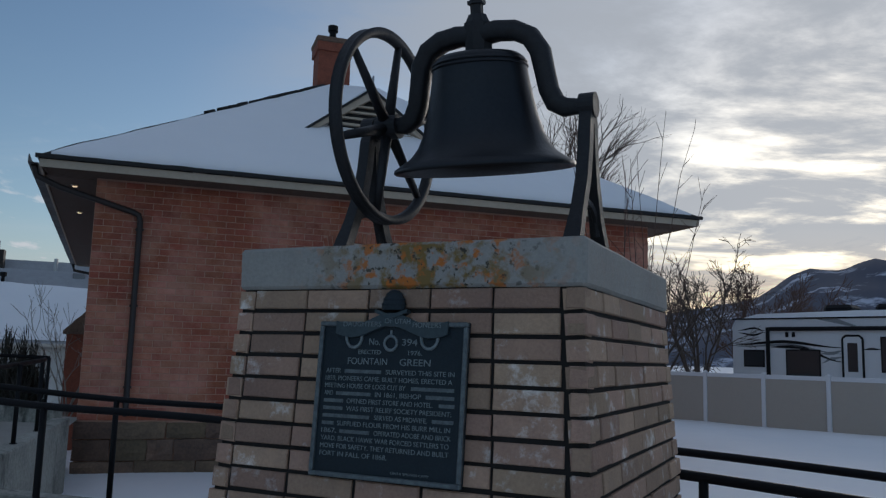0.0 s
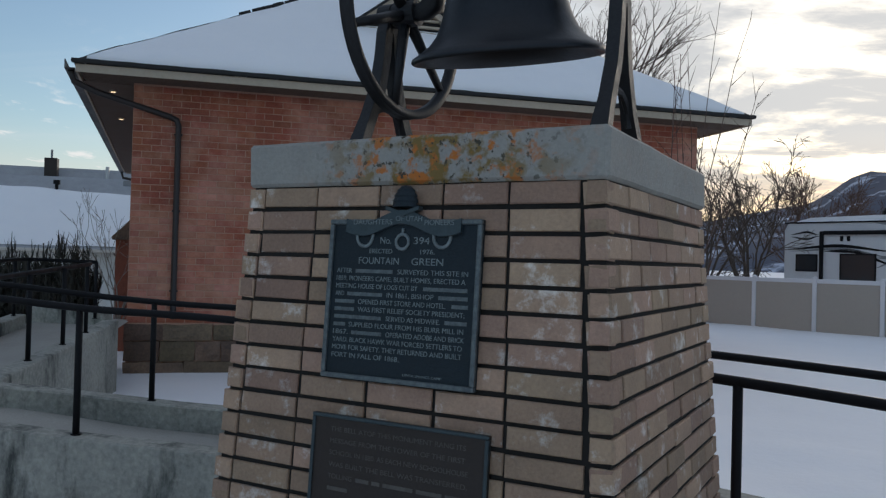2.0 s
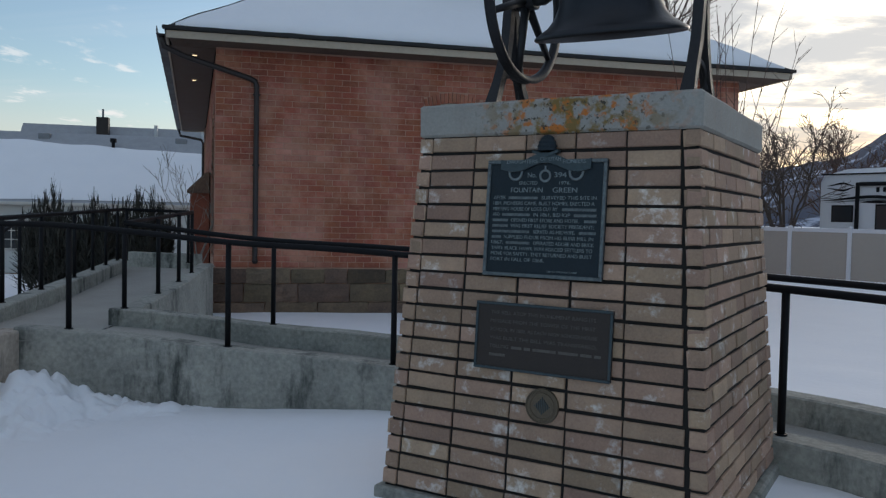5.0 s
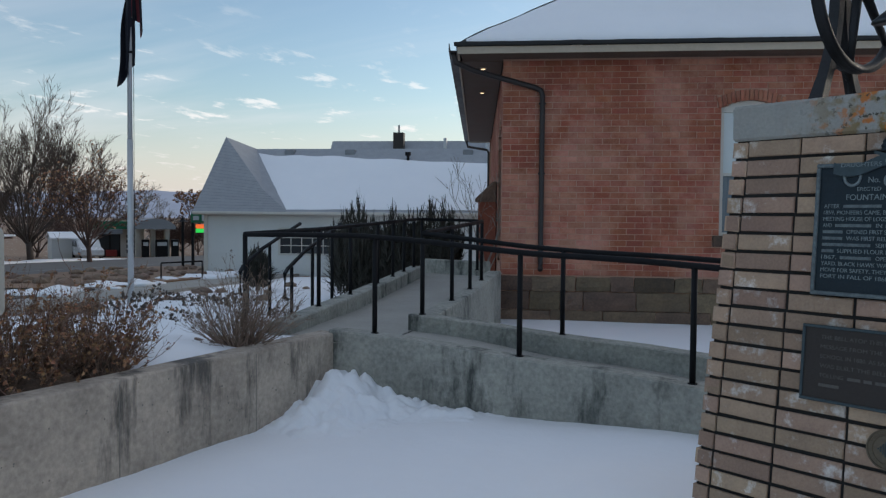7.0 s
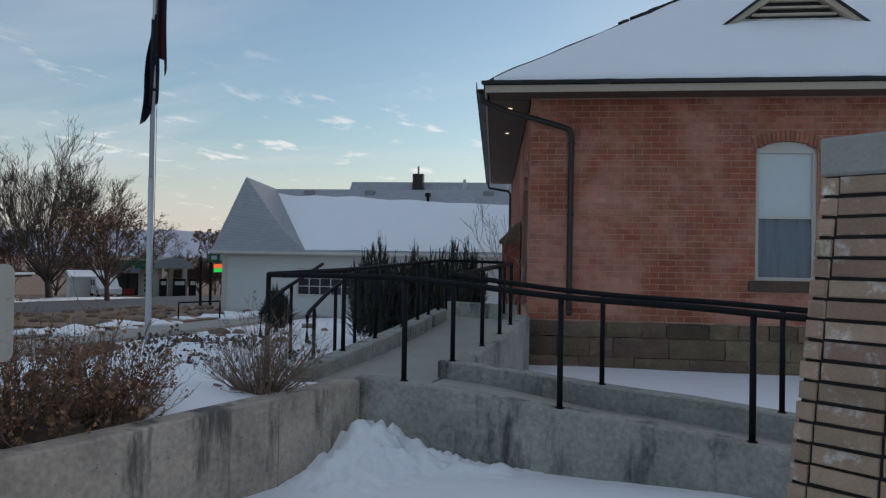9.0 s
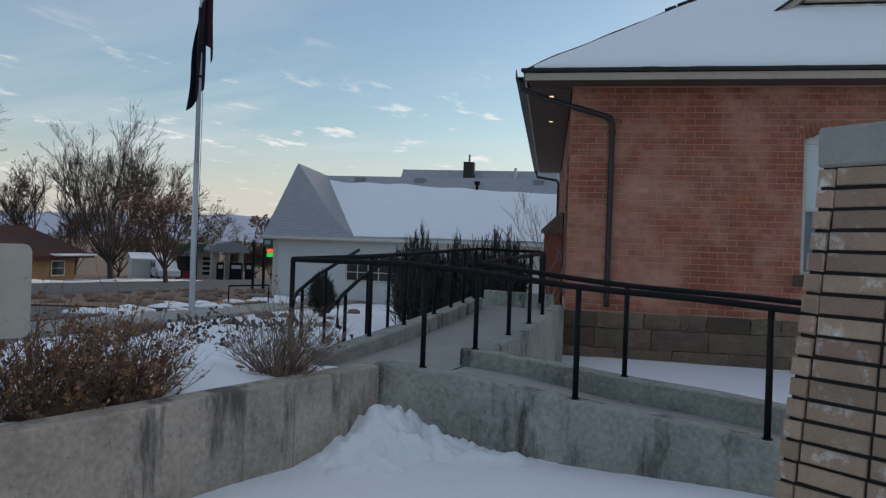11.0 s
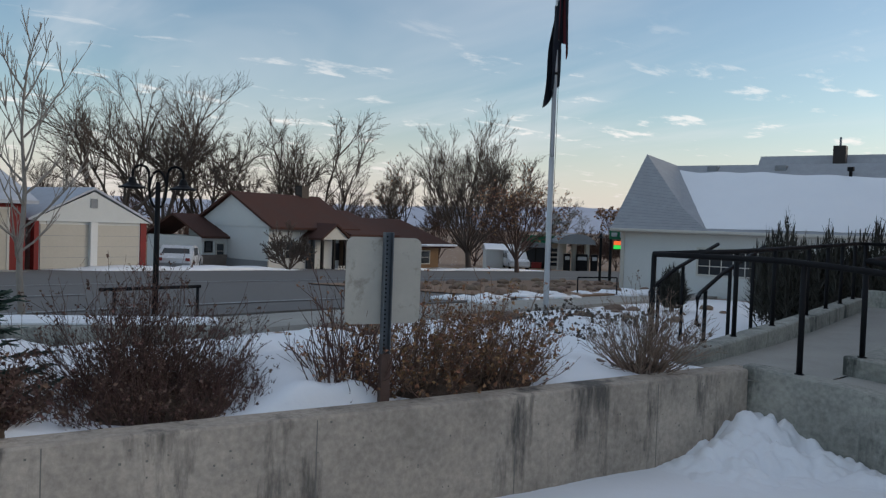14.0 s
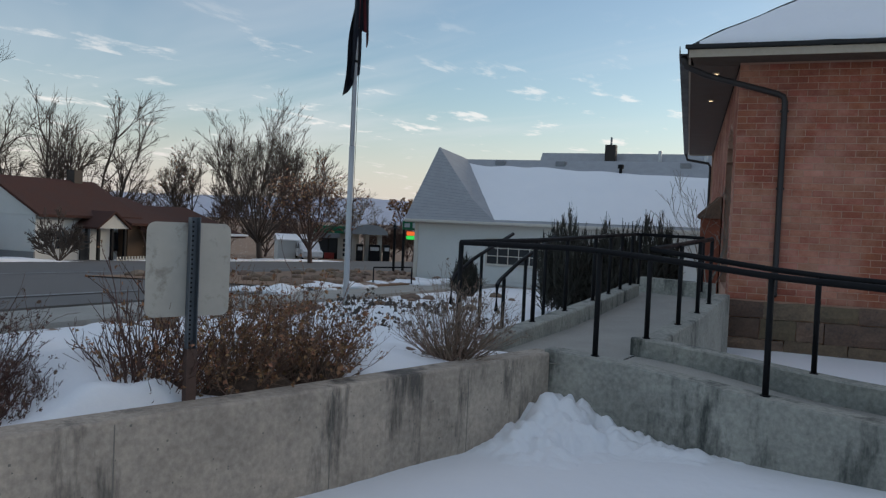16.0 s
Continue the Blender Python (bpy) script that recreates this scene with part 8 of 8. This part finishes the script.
def caravan():
    m = Matrix.Translation((11.25, 29.4, -0.35)) @ Matrix.Rotation(radians(-48), 4, "Z")
    t = thing("caravan", "large white travel trailer with dark swooshes and snowy roof", "caravan", m)
    L, Wd, H = 11.0, 2.5, 3.48
    bm = bmesh.new()
    prism(bm, [(0.55, 0.7), (L, 0.7), (L, H), (0.9, H), (0.55, H - 0.06), (0.43, H - 0.3), (0.43, 1.0)], -Wd / 2, Wd / 2, "y")
    part("body", bm, TRAILER, t)
    bm = bmesh.new()
    prism(bm, [(0.75, H), (1.3, H + 0.14), (4.6, H + 0.2), (L, H + 0.17), (L, H)], -Wd / 2 + 0.05, Wd / 2 - 0.05, "y")
    part("roof_snow", bm, SNOW, t, "snow on the roof")
    y = -Wd / 2
    bm = nbox((0.45, y - 0.05, H - 0.05), (L, y, H + 0.0), 0.01)
    part("eave_trim", bm, IRON, t, "dark roof trim")
    part("awning", nbox((1.76, y - 0.14, 3.04), (L, y - 0.01, 3.17), 0.04), IRON, t, "rolled dark awning")
    part("awning_arm", nbox((1.65, y - 0.08, 0.8), (1.77, y, 3.16), 0.015), IRON, t)
    part("awning_arm", nbox((7.9, y - 0.08, 0.8), (8.0, y, 3.16), 0.015), IRON, t)
    for x0, x1, z0, z1 in ((0.83, 1.58, 1.82, 2.40), (2.30, 3.44, 1.30, 2.43), (5.25, 6.4, 1.75, 2.85)):
        w = part("window", nbox((x0, y - 0.025, z0), (x1, y, z1), 0.012), IRON, t, "dark framed window")
        part("pane", nbox((x0 + 0.05, y - 0.032, z0 + 0.05), (x1 - 0.05, y - 0.027, z1 - 0.05)), PANE, w)
    bm = bmesh.new()
    pts = [(4.13, 0.75), (4.13, 2.78), (4.23, 2.88), (4.64, 2.88), (4.74, 2.78), (4.74, 0.75)]
    for p, q in zip(pts, pts[1:]):
        tube(bm, [(p[0], y - 0.02, p[1]), (q[0], y - 0.02, q[1])], 0.035, 6)
    dr = part("door", nbox((4.16, y - 0.02, 0.78), (4.71, y, 2.84)), TRAILER, t)
    part("door_frame", bm, IRON, dr)
    part("door_window", nbox((4.28, y - 0.03, 1.75), (4.58, y - 0.02, 2.65)), PANE, dr)

    def swoosh(ps, w, mat):
        """A tapering stripe through points on the side."""
        bm = bmesh.new()
        up, low = [], []
        n = 24
        for i in range(n + 1):
            s = i / n * (len(ps) - 1)
            k = min(int(s), len(ps) - 2)
            f = s - k
            f = f * f * (3 - 2 * f)
            x = ps[k][0] + (ps[k + 1][0] - ps[k][0]) * (s - k)
            z = ps[k][1] + (ps[k + 1][1] - ps[k][1]) * f
            hw = w * math.sin(math.pi * min(max(i / n, 0.02), 0.98)) + 0.004
            up.append((x, z + hw))
            low.append((x, z - hw))
        prism(bm, up + low[::-1], y - 0.008, y - 0.001, "y")
        part("stripe", bm, mat, t, "dark sweeping stripe")
    swoosh([(0.55, 2.57), (2.2, 2.68), (4.1, 2.50)], 0.05, IRON)
    swoosh([(0.6, 2.50), (2.3, 2.58), (4.1, 2.30)], 0.035, GREY_PAINT)
    swoosh([(1.8, 2.50), (2.6, 2.52), (4.12, 2.05)], 0.06, IRON)
    swoosh([(3.45, 2.30), (3.8, 2.32), (4.12, 2.40)], 0.05, GREY_PAINT)
    swoosh([(3.45, 2.00), (3.8, 2.15), (4.12, 2.2)], 0.04, GREY_PAINT)
    swoosh([(0.65, 3.06), (1.2, 3.14), (1.6, 3.05)], 0.03, IRON)
    swoosh([(0.65, 2.98), (1.2, 2.90), (1.6, 3.00)], 0.03, IRON)
    swoosh([(4.75, 2.45), (5.0, 2.47), (5.25, 2.45)], 0.03, IRON)
    bm = bmesh.new()
    prism(bm, [(3.3, 3.42), (4.0, 3.42), (4.6, 3.18), (4.4, 3.18)], y - 0.008, y - 0.001, "y")
    part("stripe", bm, GREY_PAINT, t, "grey slanted stripe")
    for x in (2.30, 2.52):
        part("side_vent", nbox((x, y - 0.03, 2.83), (x + 0.11, y, 3.0), 0.02), IRON, t)
    part("lower_skirt", nbox((0.55, y - 0.012, 0.55), (L, y - 0.002, 1.0)), GREY_PAINT, t)
    for x in (3.4, 5.0, 8.6):
        part("roof_unit", nbox((x, -0.9, H + 0.1), (x + 0.9, 0.0, H + 0.42), 0.1), IRON, t, "dark roof unit")
    for x in (5.6, 6.6):
        bm = bmesh.new()
        tube(bm, [(x, y + 0.05, 0.36), (x, y + 0.3, 0.36)], 0.36, 18)
        part("wheel", bm, TYRE, t)


caravan()


# ---- pieces: bricks and stones ----
def brick_mesh(name, l, d, h, mat, ch=0.004):
    bm = bmesh.new()
    box(bm, (-l / 2, -d / 2, -h / 2), (l / 2, d / 2, h / 2))
    front = [e for e in bm.edges if all(v.co.y < 0 for v in e.verts)]
    bmesh.ops.bevel(bm, geom=front, offset=ch, segments=1, affect="EDGES")
    me = bpy.data.meshes.new(name)
    bm.normal_update()
    bm.to_mesh(me)
    bm.free()
    me.materials.append(mat)
    return me


def monument_bricks():
    rng = random.Random(11)
    rows = 21
    ch = (Z1 - Z0) / rows
    hb = ch - 0.0145
    top_j = [0.0, 0.07, 0.31, 0.57, 0.81, 1.04, 1.285, W]
    meshes = {}
    rest = bmesh.new()

    def put(l, m, face):
        key = round(l, 2)
        if face in ("front", "east"):
            if key not in meshes:
                meshes[key] = brick_mesh("brick", key, 0.07, hb, BUFF)
            ob = new("brick", meshes[key])
            ob.parent = monument
            ob.matrix_basis = m
        else:
            box(rest, (-l / 2, -0.035, -hb / 2), (l / 2, 0.035, hb / 2), m)

    for r in range(rows):
        z = Z0 + ch * (r + 0.5)
        o = inset(z)
        span = W + 2 * o
        k = span / W
        # front: stacked joints that follow the taper
        js = [-o + j * k for j in top_j]
        for i, (a, b) in enumerate(zip(js, js[1:])):
            g = 0.026 if i == 5 else (0.017 if i == 0 else 0.011)
            l = b - a - g + (0.008 if i in (0, 6) else 0)
            m = pose((a + b) / 2 - (0.008 if i == 5 else 0), -o + 0.035 + rng.gauss(0, 0.0022), z + rng.gauss(0, 0.001), rng.gauss(-Z_TILT, 0.5), rng.gauss(0, 0.25), rng.gauss(0, 0.35))
            put(l, m, "front")
        # the other faces: running bond with tight upright joints
        for face, base, turn in (("east", W + o, 90), ("north", W + o, 180), ("west", -o, -90)):
            n = 6
            step = span / n
            s0 = -o + (step / 2 if r % 2 else 0)
            edges = [-o] + [s0 + step * q for q in range(0 if r % 2 else 1, n)] + [W + o]
            for a, b in zip(edges, edges[1:]):
                if b - a < 0.03:
                    continue
                c = (a + b) / 2
                l = b - a - 0.006
                jit = rng.gauss(0, 0.0025)
                if face == "east":
                    m = pose(base - 0.035 + jit, c, z + rng.gauss(0, 0.001), 0, 0, 90) @ pose(0, 0, 0, -Z_TILT, 0, rng.gauss(0, 0.4))
                elif face == "north":
                    m = pose(c, base - 0.035 + jit, z, 0, 0, 180) @ pose(0, 0, 0, -Z_TILT, 0, 0)
                else:
                    m = pose(base + 0.035 + jit, c, z, 0, 0, -90) @ pose(0, 0, 0, -Z_TILT, 0, 0)
                put(l, m, face)
    ob = part("rear_bricks", rest, BUFF_REST, monument)
    ob["kind"] = "stuff"


monument_bricks()


def wall_bricks():
    """Running bond on the front wall; those of one stretch as single bricks, the rest joined."""
    rng = random.Random(12)
    ch, l = 0.0945, 0.262
    hb, lb = ch - 0.011, l - 0.011
    one = brick_mesh("brick", lb, 0.04, hb, RED, 0.003)
    half = brick_mesh("brick_half", lb / 2 - 0.004, 0.04, hb, RED, 0.003)
    wall = bpy.data.objects["wall"]
    verts, faces = [], []
    count = 0
    rows = int((EAVE - 0.03 - STONE_TOP) / ch)
    for r in range(rows):
        z = STONE_TOP + ch * (r + 0.5)
        x = UL + (l / 2 if r % 2 else 0)
        spans = [(UL, UL + l / 2)] if r % 2 else []
        while x < UR - 0.02:
            spans.append((x, min(x + l, UR)))
            x += l
        for a, b in spans:
            lo, hi = WIN[0] - 0.004, WIN[1] + 0.004
            pieces = [(a, b)]
            cx = (WIN[0] + WIN[1]) / 2
            if WIN[2] - 0.02 < z < WIN[3] + 0.15:
                grow_ = 0.06 if z > WIN[3] else 0.0
                pieces = [(a, min(b, lo - grow_)), (max(a, hi + grow_), b)]
            elif z < WIN[3] + 0.27 and z > WIN[3]:
                hw = 0.5 * math.sqrt(max(1 - (z - WIN[3] - 0.15) / 0.12, 0))
                pieces = [(a, min(b, cx - hw)), (max(a, cx + hw), b)]
            elif WIN[2] - 0.18 < z < WIN[2]:
                pieces = [(a, min(b, lo - 0.10)), (max(a, hi + 0.10), b)]
            for p, q in pieces:
                if q - p < 0.022:
                    continue
                w = q - p - 0.011
                c = (p + q) / 2
                y = OFF + 0.023 + rng.gauss(0, 0.0012)
                whole = abs(w - lb) < 0.004
                if whole and count < 300 and 1.5 < c < 4.0 and 1.25 < z < 3.9:
                    ob = new("brick", one)
                    ob.parent = wall
                    ob.matrix_basis = pose(c, y, z + rng.gauss(0, 0.0012), 0, rng.gauss(0, 0.3), 0)
                    count += 1
                else:
                    n = len(verts)
                    dz = rng.gauss(0, 0.0012)
                    e = 0.003
                    for yy, k in ((y + 0.004, 0), (y - 0.017, 0), (y - 0.02, e)):
                        for sx, sz in ((-1, -1), (1, -1), (1, 1), (-1, 1)):
                            verts.append((c + sx * (w / 2 - k), yy, z + dz + sz * (hb / 2 - k)))
                    for s in (0, 4):
                        for i in range(4):
                            faces.append((n + s + i, n + s + (i + 1) % 4, n + s + 4 + (i + 1) % 4, n + s + 4 + i))
                    faces.append((n + 8, n + 9, n + 10, n + 11))
    # segmental arch of upright bricks over the window
    cx = (WIN[0] + WIN[1]) / 2
    for k in range(15):
        t = (k - 7) / 7
        ob = new("arch_brick", half)
        ob.parent = wall
        x = cx + t * 0.47
        ob.matrix_basis = pose(x, OFF + 0.010, arch_top(cx + max(min(t, 1), -1) * 0.43) + 0.075, 0, t * 12, 0) @ pose(0, 0, 0, 0, 90, 0) @ Matrix.Diagonal((1.35, 1, 0.68, 1))
    me = bpy.data.meshes.new("brick_field")
    me.from_pydata(verts, [], faces)
    me.materials.append(RED_REST)
    bm = bmesh.new()
    bm.from_mesh(me)
    bmesh.ops.recalc_face_normals(bm, faces=bm.faces[:])
    bm.to_mesh(me)
    bm.free()
    ob = new("brick_field", me)
    ob.parent = wall
    ob["kind"] = "stuff"


wall_bricks()


def foundation():
    rng = random.Random(13)
    wall = bpy.data.objects["wall"]
    z = -0.62
    heights = [0.33, 0.24, 0.30, STONE_TOP - 0.25 - 0.012]
    for r, h in enumerate(heights):
        x = UL - 0.04 - rng.uniform(0, 0.2)
        while x < UR:
            l = rng.uniform(0.28, 0.95)
            a, b = max(x, UL - 0.04), min(x + l, UR + 0.04)
            if b - a > 0.1:
                bm = bmesh.new()
                box(bm, (-(b - a) / 2 + 0.008, -0.05, -h / 2 + 0.007), ((b - a) / 2 - 0.008, 0.05, h / 2 - 0.007))
                bmesh.ops.subdivide_edges(bm, edges=bm.edges[:], cuts=2, use_grid_fill=True)
                for v in bm.verts:
                    q = v.co + Vector((a * 3, 0, r * 5))
                    edge = max(abs(v.co.x) / ((b - a) / 2), abs(v.co.z) / (h / 2))
                    v.co += Vector((wobble(q, 6, 0.022), -0.022 * (1 - min(edge, 1)) + wobble(q + Vector((9, 0, 0)), 8, 0.03), wobble(q + Vector((0, 9, 0)), 5, 0.022)))
                ob = part("stone_block", bm, STONE, wall)
                ob.matrix_basis = pose((a + b) / 2, OFF + 0.005, z + h / 2)
            x += l
        z += h


foundation()


def west_bricks():
    """Bricks of the west side, seen at a slant, round the arched entrance."""
    rng = random.Random(14)
    ch, l = 0.0945, 0.262
    m = Matrix.Translation((UL, OFF + 0.3, 0)) @ SKEW @ Matrix.Translation((-UL, -OFF - 0.3, 0))
    verts, faces = [], []
    for r in range(int((EAVE - 0.03 - STONE_TOP) / ch)):
        z = STONE_TOP + ch * (r + 0.5)
        y = OFF + 0.012 + (l / 2 if r % 2 else 0)
        while y < OFF + DEEP - 0.3:
            c = (y + l / 2 - OFF - 2.275) / 1.27
            if not (abs(c) < 1 and z < 2.45 + 0.87 * math.sqrt(max(1 - c * c, 0))):
                n = len(verts)
                x = UL - 0.006 + rng.gauss(0, 0.001)
                for sx, k in ((x + 0.012, 0), (x, 0.002)):
                    for a, b in ((y + k, z - ch / 2 + 0.007), (y + l - 0.015 - k, z - ch / 2 + 0.007), (y + l - 0.015 - k, z + ch / 2 - 0.007), (y + k, z + ch / 2 - 0.007)):
                        verts.append(m @ Vector((sx, a, b)))
                for i in range(4):
                    faces.append((n + i, n + (i + 1) % 4, n + 4 + (i + 1) % 4, n + 4 + i))
                faces.append((n + 4, n + 5, n + 6, n + 7))
            y += l
    for r in range(int((3.3 - STONE_TOP) / ch)):
        z = STONE_TOP + ch * (r + 0.5)
        for k in range(6):
            x0 = UL - 0.12 + l * (k - (0.5 if r % 2 else 0))
            a, b = max(x0, UL - 0.115), min(x0 + l - 0.014, UL + 1.19)
            if b - a < 0.04:
                continue
            n = len(verts)
            yy = OFF + 3.548 + rng.gauss(0, 0.002)
            for q, e in ((yy + 0.02, 0), (yy, 0.003)):
                verts += [(a + e, q, z - ch / 2 + 0.007), (b - e, q, z - ch / 2 + 0.007), (b - e, q, z + ch / 2 - 0.007), (a + e, q, z + ch / 2 - 0.007)]
            for i in range(4):
                faces.append((n + i, n + (i + 1) % 4, n + 4 + (i + 1) % 4, n + 4 + i))
            faces.append((n + 4, n + 5, n + 6, n + 7))
    me = bpy.data.meshes.new("west_brick_field")
    me.from_pydata(verts, [], faces)
    me.materials.append(RED_REST)
    ob = new("west_brick_field", me)
    ob.parent = bpy.data.objects["wall"]
    ob["kind"] = "stuff"


west_bricks()
